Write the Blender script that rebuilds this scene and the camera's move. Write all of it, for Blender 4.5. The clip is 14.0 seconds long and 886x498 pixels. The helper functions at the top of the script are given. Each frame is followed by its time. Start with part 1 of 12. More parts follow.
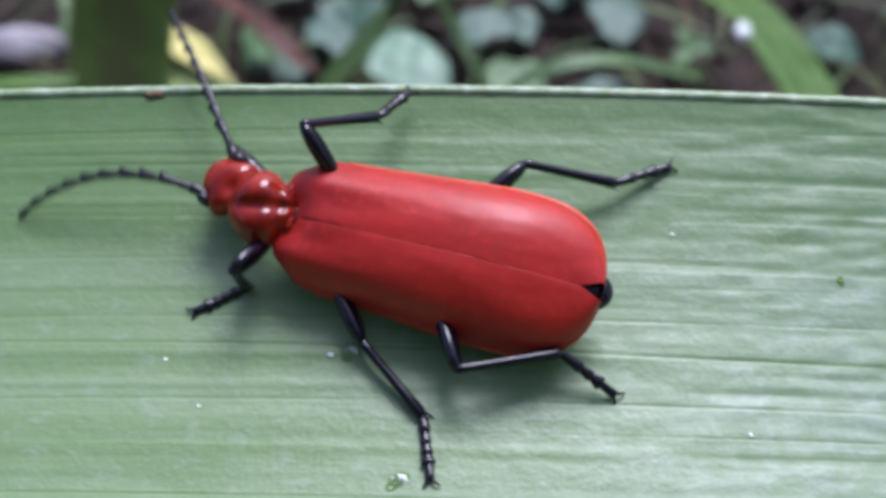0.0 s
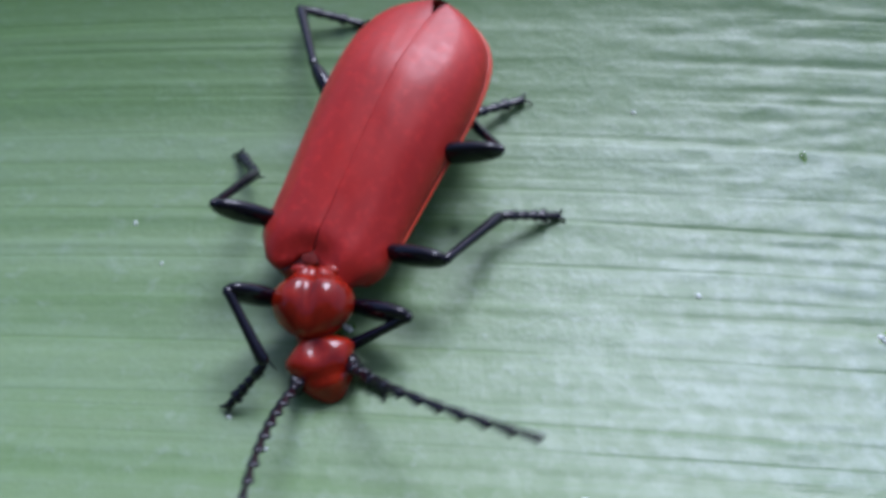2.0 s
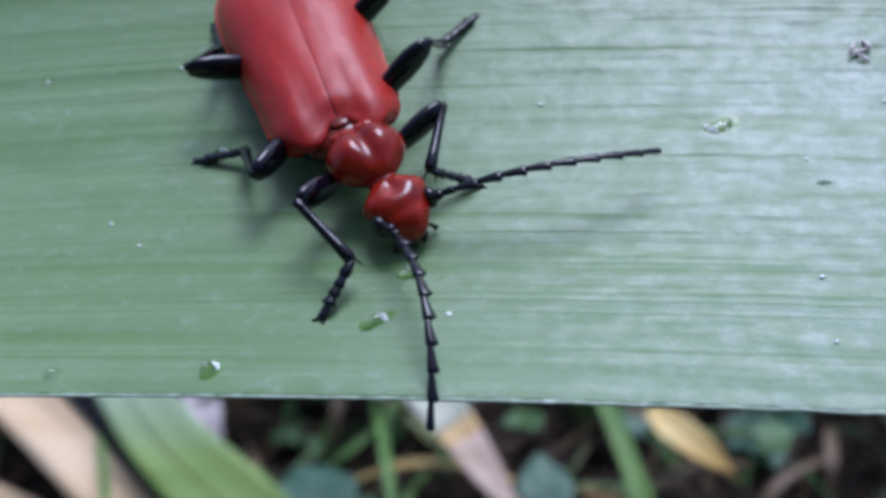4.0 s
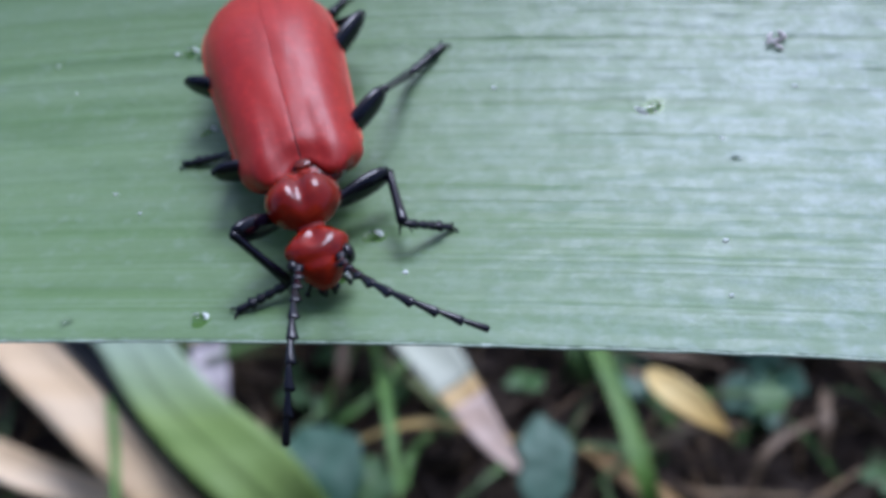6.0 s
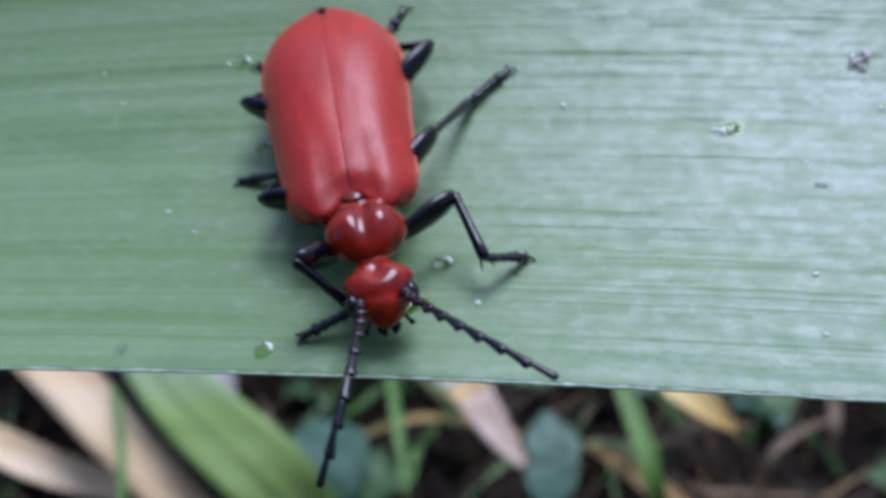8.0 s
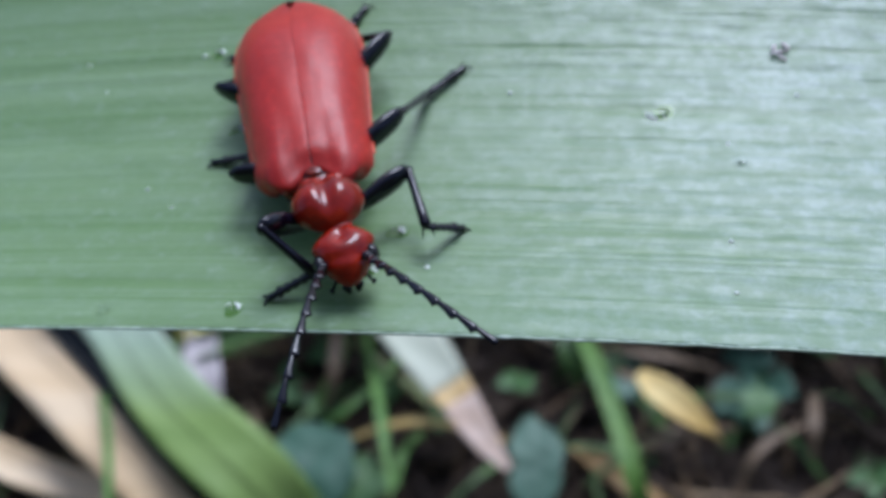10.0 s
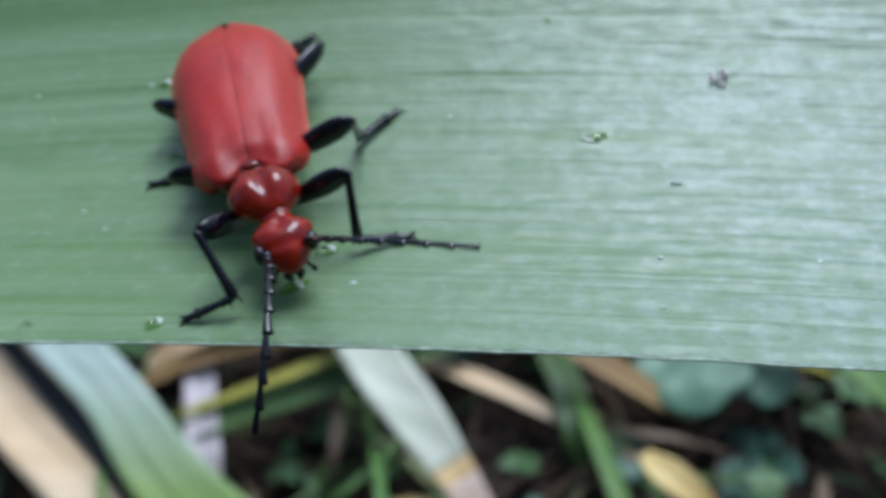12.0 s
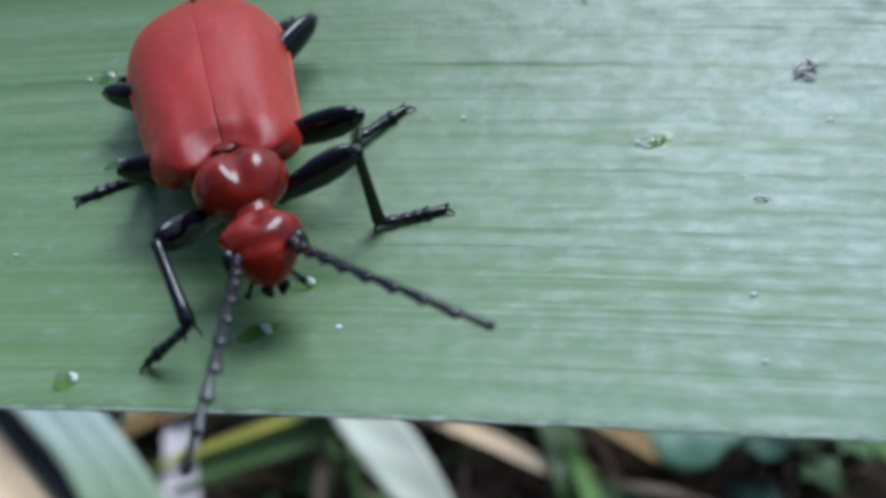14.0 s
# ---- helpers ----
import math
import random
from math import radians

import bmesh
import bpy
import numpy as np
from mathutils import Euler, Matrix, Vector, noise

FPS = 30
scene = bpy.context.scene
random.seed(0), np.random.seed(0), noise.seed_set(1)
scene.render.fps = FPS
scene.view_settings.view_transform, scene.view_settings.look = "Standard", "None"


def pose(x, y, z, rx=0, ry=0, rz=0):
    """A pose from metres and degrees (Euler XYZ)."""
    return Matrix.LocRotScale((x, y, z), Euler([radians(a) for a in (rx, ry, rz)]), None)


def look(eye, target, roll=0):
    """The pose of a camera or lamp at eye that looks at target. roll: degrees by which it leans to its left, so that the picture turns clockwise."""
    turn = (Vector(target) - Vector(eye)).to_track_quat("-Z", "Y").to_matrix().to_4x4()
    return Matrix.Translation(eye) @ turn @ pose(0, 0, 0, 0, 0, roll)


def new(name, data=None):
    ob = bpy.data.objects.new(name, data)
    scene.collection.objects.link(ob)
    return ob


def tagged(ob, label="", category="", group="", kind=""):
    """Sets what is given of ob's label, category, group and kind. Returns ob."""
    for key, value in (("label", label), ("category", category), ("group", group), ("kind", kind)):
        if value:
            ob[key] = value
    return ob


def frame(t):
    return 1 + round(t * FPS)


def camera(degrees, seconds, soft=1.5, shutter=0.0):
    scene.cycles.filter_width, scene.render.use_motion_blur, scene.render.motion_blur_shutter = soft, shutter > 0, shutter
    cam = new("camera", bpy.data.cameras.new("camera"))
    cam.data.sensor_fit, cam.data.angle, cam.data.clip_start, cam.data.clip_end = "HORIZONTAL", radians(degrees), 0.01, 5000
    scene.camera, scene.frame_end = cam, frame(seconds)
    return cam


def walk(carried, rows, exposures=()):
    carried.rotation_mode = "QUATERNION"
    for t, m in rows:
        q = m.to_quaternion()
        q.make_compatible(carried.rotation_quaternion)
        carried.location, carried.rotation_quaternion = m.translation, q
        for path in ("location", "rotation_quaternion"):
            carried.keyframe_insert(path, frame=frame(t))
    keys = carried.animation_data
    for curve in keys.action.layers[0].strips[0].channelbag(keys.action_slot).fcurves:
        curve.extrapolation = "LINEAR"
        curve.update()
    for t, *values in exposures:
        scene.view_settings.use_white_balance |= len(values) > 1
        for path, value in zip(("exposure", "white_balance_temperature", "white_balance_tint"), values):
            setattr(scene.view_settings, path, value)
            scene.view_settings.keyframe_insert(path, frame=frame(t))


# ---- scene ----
U = 6.7                      # millimetres in one length unit of the beetle


def mm(x, y, z, rx=0, ry=0, rz=0):
    """A pose from millimetres and degrees."""
    return pose(x / 1000, y / 1000, z / 1000, rx, ry, rz)


# ---- camera ----
cam = camera(44.0, 14.0, soft=3.6, shutter=0.5)
cam.data.dof.use_dof = True
cam.data.dof.focus_distance = 0.031
cam.data.dof.aperture_fstop = 90.0
walk(cam, [
    (0, mm(-9.92, -1.33, 29.11, 32.29, -1.72, 1.65)),
    (0.5, mm(-9.04, -0.15, 30.04, 31.20, 0.87, 3.46)),
    (1, mm(-10.96, -0.70, 29.13, 31.70, -1.29, 2.13)),
    (1.5, mm(-8.99, -2.23, 27.92, 31.72, -1.15, 2.69)),
    (2, mm(-4.97, -6.49, 26.34, 35.19, 2.17, 5.28)),
    (2.5, mm(-0.23, -10.96, 24.37, 39.18, 6.49, 8.02)),
    (3, mm(2.87, -12.08, 23.87, 38.13, 7.38, 7.18)),
    (5.5, mm(1.33, -15.56, 26.26, 36.28, 4.76, 4.62)),
    (6, mm(4.66, -16.02, 27.79, 35.35, 6.99, 5.88)),
    (6.5, mm(3.71, -16.45, 27.88, 35.47, 5.10, 4.71)),
    (7, mm(4.03, -14.31, 25.74, 34.62, 5.35, 4.77)),
    (7.5, mm(3.78, -12.53, 21.64, 35.62, 5.96, 6.01)),
    (8, mm(2.16, -14.35, 27.39, 34.92, 6.60, 6.58)),
    (8.5, mm(2.44, -17.53, 32.66, 35.70, 4.61, 5.29)),
    (9, mm(3.04, -15.79, 29.56, 34.57, 5.00, 5.48)),
    (11.5, mm(5.52, -20.11, 29.15, 38.73, 7.00, 7.05)),
    (12, mm(6.77, -18.54, 27.28, 39.92, 6.44, 6.87)),
    (12.5, mm(8.54, -17.20, 23.65, 40.63, 5.94, 6.57)),
    (13, mm(6.24, -18.28, 22.37, 41.14, 4.94, 6.16)),
    (13.5, mm(5.30, -15.63, 23.35, 41.42, 4.54, 6.43)),
    (14, mm(4.53, -13.06, 20.01, 42.38, 5.73, 6.64)),
], exposures=[(0, 0.92, 5550, 23), (1.1, 0.88, 5450, 21), (1.6, 0.62, 5350, 17), (2.0, 0.52, 5280, 18), (2.5, 0.52, 5200, 22), (3.0, 0.30, 5150, 19), (5.5, 0.40, 5150, 17), (7.5, 0.34, 5150, 16), (9, 0.40, 5200, 15), (11.5, 0.38, 5300, 6), (14, 0.24, 5300, 6)])

# ---- light: bright overcast sky ----
world = bpy.data.worlds.new("overcast_sky")
scene.world = world
world.use_nodes = True
wn = world.node_tree
sky = wn.nodes.new("ShaderNodeTexSky")
sky.sky_type = "NISHITA"
sky.sun_disc = False
sky.sun_elevation = radians(50.5)
sky.sun_rotation = radians(14.0)
sky.dust_density = 4.0
wn.links.new(sky.outputs["Color"], wn.nodes["Background"].inputs["Color"])
wn.nodes["Background"].inputs["Strength"].default_value = 0.094
sun = new("sun", bpy.data.lights.new("sun", "SUN"))
sun.data.energy = 1.85
sun.data.angle = radians(30)
sun.data.color = (1.0, 0.985, 0.97)
sun.matrix_world = look((0.2, 0.8, 1.0), (0, 0, 0))


# ---- materials ----
class Mat:
    """A node material under construction."""

    def __init__(self, name, rough=0.5, metal=0.0, spec=0.5):
        self.m = bpy.data.materials.new(name)
        self.m.use_nodes = True
        self.t = self.m.node_tree
        self.b = self.t.nodes["Principled BSDF"]
        self.set("Roughness", rough)
        self.set("Metallic", metal)
        self.set("Specular IOR Level", spec)

    def set(self, key, value):
        self.b.inputs[key].default_value = value
        return self

    def node(self, kind, **values):
        n = self.t.nodes.new(kind)
        for k, v in values.items():
            n.inputs[k.replace("_", " ")].default_value = v
        return n

    def link(self, a, b):
        self.t.links.new(a, b)

    def coords(self, scale=(1, 1, 1)):
        tc = self.node("ShaderNodeTexCoord")
        mp = self.node("ShaderNodeMapping", Scale=scale)
        self.link(tc.outputs["Object"], mp.inputs["Vector"])
        return mp.outputs["Vector"]

    def noise(self, scale, detail=4.0, stretch=(1, 1, 1), rough=0.55):
        n = self.node("ShaderNodeTexNoise", Scale=scale, Detail=detail, Roughness=rough)
        self.link(self.coords(stretch), n.inputs["Vector"])
        return n.outputs["Fac"]

    def ramp(self, fac, stops):
        r = self.node("ShaderNodeValToRGB")
        e = r.color_ramp.elements
        while len(e) < len(stops):
            e.new(0.5)
        for el, (p, c) in zip(e, stops):
            el.position, el.color = p, (*c, 1)
        self.link(fac, r.inputs["Fac"])
        return r.outputs["Color"]

    def mix(self, a, b, fac, mode="MIX"):
        n = self.t.nodes.new("ShaderNodeMix")
        n.data_type, n.blend_type = "RGBA", mode
        for value, slot in ((fac, 0), (a, 6), (b, 7)):
            if hasattr(value, "links"):
                self.link(value, n.inputs[slot])
            else:
                n.inputs[slot].default_value = value if slot == 0 else (*value, 1)
        return n.outputs[2]

    def span(self, fac, lo, hi, out_lo=0.0, out_hi=1.0):
        n = self.node("ShaderNodeMapRange")
        for key, v in (("From Min", lo), ("From Max", hi), ("To Min", out_lo), ("To Max", out_hi)):
            n.inputs[key].default_value = v
        self.link(fac, n.inputs["Value"])
        return n.outputs["Result"]

    def colour(self, c):
        if hasattr(c, "links"):
            self.link(c, self.b.inputs["Base Color"])
        else:
            self.b.inputs["Base Color"].default_value = (*c, 1)
        return self

    def roughness(self, fac):
        self.link(fac, self.b.inputs["Roughness"])
        return self

    def bump(self, height, distance, strength=1.0):
        n = self.node("ShaderNodeBump", Strength=strength, Distance=distance)
        self.link(height, n.inputs["Height"])
        if self.b.inputs["Normal"].links:
            self.link(self.b.inputs["Normal"].links[0].from_socket, n.inputs["Normal"])
        self.link(n.outputs["Normal"], self.b.inputs["Normal"])
        return self


def elytra_material(name, dark, light):
    k = Mat(name, rough=0.45, spec=0.42)
    k.colour(k.mix(k.ramp(k.noise(600, 3, (0.35, 1, 1)), [(0.3, dark), (0.7, light)]), [c * 1.3 + 0.006 for c in light], k.span(k.noise(3500, 3), 0.5, 0.75, 0, 0.5)))
    k.set("Sheen Weight", 0.07).set("Sheen Roughness", 0.5)
    k.b.inputs["Sheen Tint"].default_value = (1.0, 0.62, 0.58, 1)
    k.roughness(k.span(k.noise(2500, 3), 0.3, 0.7, 0.36, 0.48))
    k.bump(k.noise(9000, 2), 0.00001, 0.35)
    k.bump(k.noise(900, 2, (0.25, 1, 1)), 0.00004, 0.3)
    return k.m


M_ELYTRA = elytra_material("scarlet_elytra", (0.28, 0.008, 0.004), (0.43, 0.017, 0.008))
M_RIM = elytra_material("orange_elytra_rim", (0.46, 0.034, 0.006), (0.58, 0.056, 0.010))


def red_gloss(name, tone):
    k = Mat(name, rough=0.12, spec=0.42)
    k.colour(k.ramp(k.noise(1500, 4), [(0.3, (0.16 * tone, 0.006, 0.002)), (0.55, (0.29 * tone, 0.012, 0.003)), (0.75, (0.39 * tone, 0.022, 0.005))]))
    k.bump(k.noise(5000, 3), 0.00002, 0.35)
    return k.m


def black_gloss(name, tone, rough):
    k = Mat(name, rough=rough, spec=0.45)
    k.colour(k.ramp(k.noise(2500, 3), [(0.3, tone), (0.7, [c * 1.8 for c in tone])]))
    k.bump(k.noise(9000, 3, (0.4, 1, 1)), 0.00001, 0.4)
    return k.m


M_RED = red_gloss("glossy_red_cuticle", 0.84)
M_DARKRED = red_gloss("glossy_dark_red_cuticle", 0.5)
M_BLACK = black_gloss("black_cuticle", (0.003, 0.0022, 0.006), 0.12)
M_HAIRY = black_gloss("dull_black_hairy_cuticle", (0.0035, 0.0032, 0.006), 0.22)
M_EYE = black_gloss("black_compound_eye", (0.008, 0.006, 0.007), 0.16)


def broad_leaf():
    """Glaucous leaf: long veins, darker lanes, patchy sky sheen painted in towards one end."""
    k = Mat("glaucous_green_leaf", rough=0.45, spec=0.62)
    veins = k.noise(1.0, 4, (18, 2300, 18), 0.65)
    lanes = k.noise(1.0, 3, (7, 330, 7))
    lines = k.noise(1.0, 2, (6, 620, 6))
    hair = k.noise(1.0, 2, (14, 1300, 14))
    broken = k.noise(1.0, 3, (60, 260, 60))
    blot = k.noise(1.0, 5, (1250, 1300, 1250), 0.7)
    fleck = k.noise(1.0, 4, (1300, 2200, 1300), 0.65)
    patch = k.noise(1.0, 4, (110, 320, 110))
    sep = k.node("ShaderNodeSeparateXYZ")
    k.link(k.coords(), sep.inputs["Vector"])

    def thin(fac, half):
        """One on a narrow band of the noise, nought elsewhere."""
        low, high = k.span(fac, 0.5 - half, 0.5), k.span(fac, 0.5 + half, 0.5)
        return k.mix((0, 0, 0), k.mix((0, 0, 0), (1, 1, 1), low), high)

    base = k.ramp(veins, [(0.26, (0.090, 0.162, 0.050)), (0.52, (0.126, 0.205, 0.082)), (0.76, (0.168, 0.245, 0.116))])
    base = k.mix(base, (0.225, 0.310, 0.150), k.span(sep.outputs["X"], -0.006, -0.018, 0, 0.42))         # painted paler towards the stem, in place of sky gloss
    base = k.mix(base, (0.082, 0.160, 0.036), k.span(lanes, 0.47, 0.68, 0, 0.75))
    base = k.mix(base, (0.205, 0.280, 0.170), k.span(lanes, 0.46, 0.32, 0, 0.45))
    base = k.mix(base, (0.210, 0.285, 0.190), k.span(blot, 0.48, 0.74, 0, 0.40))
    mottle = k.noise(1.0, 5, (800, 900, 800), 0.7)
    # sky sheen painted into the colour as pale blue mottling, stronger towards the tip
    sheen_mask = k.span(sep.outputs["X"], -0.006, 0.014)
    sky_sheen = k.mix(base, (0.178, 0.248, 0.200), 0.62)
    sky_sheen = k.mix(sky_sheen, (0.262, 0.326, 0.318), k.span(blot, 0.42, 0.62, 0.0, 0.75))
    sky_sheen = k.mix(sky_sheen, (0.115, 0.195, 0.095), k.span(mottle, 0.50, 0.64, 0, 0.60))
    base = k.mix(base, sky_sheen, sheen_mask)
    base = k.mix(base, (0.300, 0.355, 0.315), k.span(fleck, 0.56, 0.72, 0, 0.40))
    dark = thin(lines, 0.035)
    dark = k.mix((0, 0, 0), dark, k.span(broken, 0.36, 0.58))
    pale = k.mix(thin(hair, 0.05), (0, 0, 0), k.span(sep.outputs["X"], -0.004, 0.010, 0, 0.85))
    base = k.mix(base, (0.098, 0.186, 0.036), k.span(dark, 0, 1, 0, 0.5))
    base = k.mix(base, (0.235, 0.315, 0.205), k.span(pale, 0, 1, 0, 0.22))
    base = k.mix(base, (0.088, 0.165, 0.043), k.span(patch, 0.54, 0.75, 0, 0.5))
    dull_rim = k.node("ShaderNodeMath")
    dull_rim.operation = "MULTIPLY_ADD"
    k.link(lanes, dull_rim.inputs[0])
    dull_rim.inputs[1].default_value = 0.014
    k.link(sep.outputs["Y"], dull_rim.inputs[2])
    base = k.mix(base, (0.070, 0.150, 0.026), k.span(dull_rim.outputs[0], 0.020, 0.030, 0, 0.6))    # painted greener by the far margin, where less sky reflects
    vein = k.node("ShaderNodeMath")                                              # darker green along the sunk veins
    vein.operation = "DIVIDE"
    k.link(sep.outputs["Y"], vein.inputs[0])
    vein.inputs[1].default_value = 0.00107
    part_of = k.node("ShaderNodeMath")
    part_of.operation = "PINGPONG"
    k.link(vein.outputs[0], part_of.inputs[0])
    part_of.inputs[1].default_value = 0.5
    sunk = k.mix((0, 0, 0), k.mix((0, 0, 0), (1, 1, 1), k.span(part_of.outputs[0], 0.34, 0.46)), k.span(lanes, 0.40, 0.56))
    sunk = k.mix((0, 0, 0), sunk, k.span(sep.outputs["X"], -0.008, 0.000))
    sunk = k.mix((0, 0, 0), sunk, k.span(sep.outputs["Y"], 0.0055, 0.0095))
    base = k.mix(base, (0.074, 0.150, 0.038), k.span(sunk, 0, 1, 0, 0.62))
    base = k.mix(base, (0.93, 0.975, 0.89), 1.0, "MULTIPLY")
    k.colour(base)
    k.roughness(k.span(blot, 0.3, 0.7, 0.50, 0.38))
    k.bump(veins, 0.00006, 0.12)
    k.bump(blot, 0.00006, 0.55)
    k.bump(fleck, 0.00005, 0.4)
    k.bump(dark, -0.00005, 0.35)
    k.bump(k.noise(6000, 2), 0.000012, 0.4)
    return k.m


def plain(name, stops, scale, rough=0.5, stretch=(1, 1, 1), bump=0.0, spec=0.4, detail=4):
    k = Mat(name, rough=rough, spec=spec)
    n = k.noise(scale, detail, stretch)
    k.colour(k.ramp(n, stops))
    if bump:
        k.bump(n, bump, 0.8)
    return k.m


M_LEAF = broad_leaf()
M_MARGIN = plain("pale_leaf_margin", [(0.3, (0.22, 0.31, 0.15)), (0.55, (0.32, 0.41, 0.25)), (0.75, (0.55, 0.62, 0.50))], 1800, 0.45, bump=0.00008)
M_EDGE = plain("grey_green_leaf_edge", [(0.3, (0.22, 0.30, 0.20)), (0.55, (0.36, 0.44, 0.34)), (0.72, (0.62, 0.68, 0.62))], 1800, 0.45, bump=0.00008)
M_BLADE = plain("fresh_green_blade", [(0.3, (0.085, 0.17, 0.034)), (0.6, (0.125, 0.225, 0.056)), (0.8, (0.175, 0.275, 0.095))], 86.6667, 0.5, (0.1, 1, 1), 0.0003, 0.3)


def sheen_painted_blade():
    """Green blade with sky sheen painted in as a paler far end."""
    k = Mat("green_blade_with_painted_sheen", rough=0.55, spec=0.35)
    n = k.noise(87, 4, (0.3, 1, 1))
    green = k.ramp(n, [(0.3, (0.14, 0.22, 0.045)), (0.7, (0.21, 0.30, 0.08))])
    pale = k.ramp(n, [(0.3, (0.35, 0.43, 0.37)), (0.7, (0.47, 0.54, 0.48))])
    sep = k.node("ShaderNodeSeparateXYZ")
    k.link(k.coords(), sep.inputs["Vector"])
    k.colour(k.mix(green, pale, k.span(sep.outputs["Y"], 0.118, 0.160)))
    k.bump(n, 0.0003, 0.6)
    return k.m


M_SHEENBLADE = sheen_painted_blade()
M_FRESH = plain("bright_green_grass", [(0.3, (0.065, 0.14, 0.022)), (0.7, (0.11, 0.20, 0.035))], 86.6667, 0.5, (0.2, 1, 1), 0.0003, 0.3)
# near black for the shade painted between two strap leaves
M_GAPSHADE = plain("black_gap_shade", [(0.3, (0.006, 0.007, 0.008)), (0.7, (0.018, 0.018, 0.018))], 66.6667, 0.6, (0.3, 1, 1))
M_DARKBLADE = plain("dark_green_blade", [(0.3, (0.042, 0.082, 0.020)), (0.7, (0.078, 0.14, 0.036))], 66.6667, 0.45, (0.2, 1, 1), 0.0003)
M_OLIVE = plain("olive_green_blade", [(0.3, (0.13, 0.20, 0.035)), (0.7, (0.20, 0.28, 0.06))], 66.6667, 0.5, (0.2, 1, 1), 0.0003)
M_BRONZE = plain("brownish_green_blade", [(0.3, (0.13, 0.15, 0.040)), (0.7, (0.19, 0.20, 0.065))], 66.6667, 0.5, (0.2, 1, 1), 0.0003)
M_PALE = plain("bleached_pale_blade", [(0.3, (0.42, 0.45, 0.33)), (0.7, (0.57, 0.58, 0.46))], 66.6667, 0.5, (0.15, 1, 1), 0.0003)
M_DRYTIP = plain("dry_pink_brown_tip", [(0.3, (0.45, 0.30, 0.20)), (0.7, (0.70, 0.55, 0.46))], 133.333, 0.6, (0.3, 1, 1), 0.0003)
M_BAND = plain("orange_brown_band", [(0.3, (0.50, 0.30, 0.10)), (0.7, (0.68, 0.50, 0.24))], 166.667, 0.6)
M_TAN = plain("dry_tan_leaf", [(0.3, (0.55, 0.37, 0.18)), (0.55, (0.76, 0.57, 0.35)), (0.75, (0.85, 0.70, 0.50))], 40, 0.6, (0.12, 1, 1), 0.0006)
M_TANSTRAW = plain("pale_brown_straw", [(0.3, (0.090, 0.060, 0.036)), (0.7, (0.185, 0.130, 0.078))], 50, 0.6, (0.3, 1, 1), 0.0003)
M_MAUVE = plain("bleached_mauve_leaf", [(0.3, (0.42, 0.37, 0.38)), (0.7, (0.62, 0.56, 0.56))], 66.6667, 0.6, (0.2, 1, 1), 0.0003)
M_STRAW = plain("brown_straw", [(0.25, (0.08, 0.048, 0.028)), (0.5, (0.18, 0.115, 0.065)), (0.75, (0.34, 0.25, 0.16))], 20, 0.7, (1, 1, 1), 0.0003)
M_ORANGE = plain("orange_brown_dead_leaf", [(0.3, (0.20, 0.115, 0.035)), (0.7, (0.36, 0.235, 0.095))], 50, 0.6, (0.3, 1, 1), 0.0003)
M_YELLOW = plain("yellowed_leaf", [(0.3, (0.50, 0.33, 0.10)), (0.7, (0.70, 0.55, 0.22))], 60, 0.55, (0.4, 1, 1), 0.0003)
M_YG = plain("yellow_green_stripe", [(0.3, (0.26, 0.25, 0.025)), (0.7, (0.42, 0.38, 0.06))], 73.3333, 0.5, (0.3, 1, 1), 0.0003)
M_WEED = plain("blue_green_weed_leaf", [(0.3, (0.030, 0.080, 0.048)), (0.6, (0.055, 0.118, 0.076)), (0.8, (0.085, 0.160, 0.108))], 100, 0.5, bump=0.0003)
M_ROUND = plain("light_blue_green_leaf", [(0.3, (0.085, 0.180, 0.105)), (0.6, (0.130, 0.240, 0.150)), (0.8, (0.175, 0.285, 0.185))], 100, 0.45, bump=0.0003)
M_LIME = plain("yellow_green_weed_leaf", [(0.3, (0.16, 0.23, 0.06)), (0.7, (0.24, 0.30, 0.09))], 100, 0.5, bump=0.0003)
M_LEMON = plain("lemon_yellow_leaf_tip", [(0.3, (0.55, 0.50, 0.13)), (0.7, (0.72, 0.68, 0.26))], 100, 0.5, bump=0.0003)
M_WEEDG = plain("green_weed_leaf", [(0.3, (0.04, 0.10, 0.028)), (0.7, (0.09, 0.17, 0.05))], 100, 0.5, bump=0.0003)
M_RUST = plain("rust_red_stem", [(0.3, (0.07, 0.026, 0.018)), (0.7, (0.15, 0.055, 0.034))], 66.6667, 0.6, (0.3, 1, 1))
M_STONE = plain("grey_stone", [(0.3, (0.08, 0.08, 0.09)), (0.7, (0.34, 0.32, 0.34))], 50, 0.7, bump=0.0012)
# dark green for the panel added to block the sky
M_BLOCKER = plain("dark_sky_blocker", [(0.3, (0.012, 0.018, 0.008)), (0.55, (0.030, 0.045, 0.016)), (0.75, (0.055, 0.075, 0.028))], 14, 0.8, bump=0.004)
M_DEBRIS = plain("pinkish_debris", [(0.3, (0.42, 0.36, 0.36)), (0.6, (0.60, 0.54, 0.54))], 3000, 0.6, bump=0.0001)


def soil():
    k = Mat("dark_moist_soil", rough=0.85, spec=0.25)
    a, b = k.noise(37, 8, rough=0.65), k.noise(230, 5)
    base = k.ramp(a, [(0.28, (0.018, 0.013, 0.010)), (0.5, (0.036, 0.026, 0.020)), (0.68, (0.060, 0.044, 0.033)), (0.82, (0.090, 0.066, 0.050))])
    k.colour(k.mix(base, (0.09, 0.072, 0.058), k.span(b, 0.6, 0.75, 0, 0.6)))
    k.bump(a, 0.009, 0.9)
    k.bump(b, 0.0018, 0.8)
    return k.m


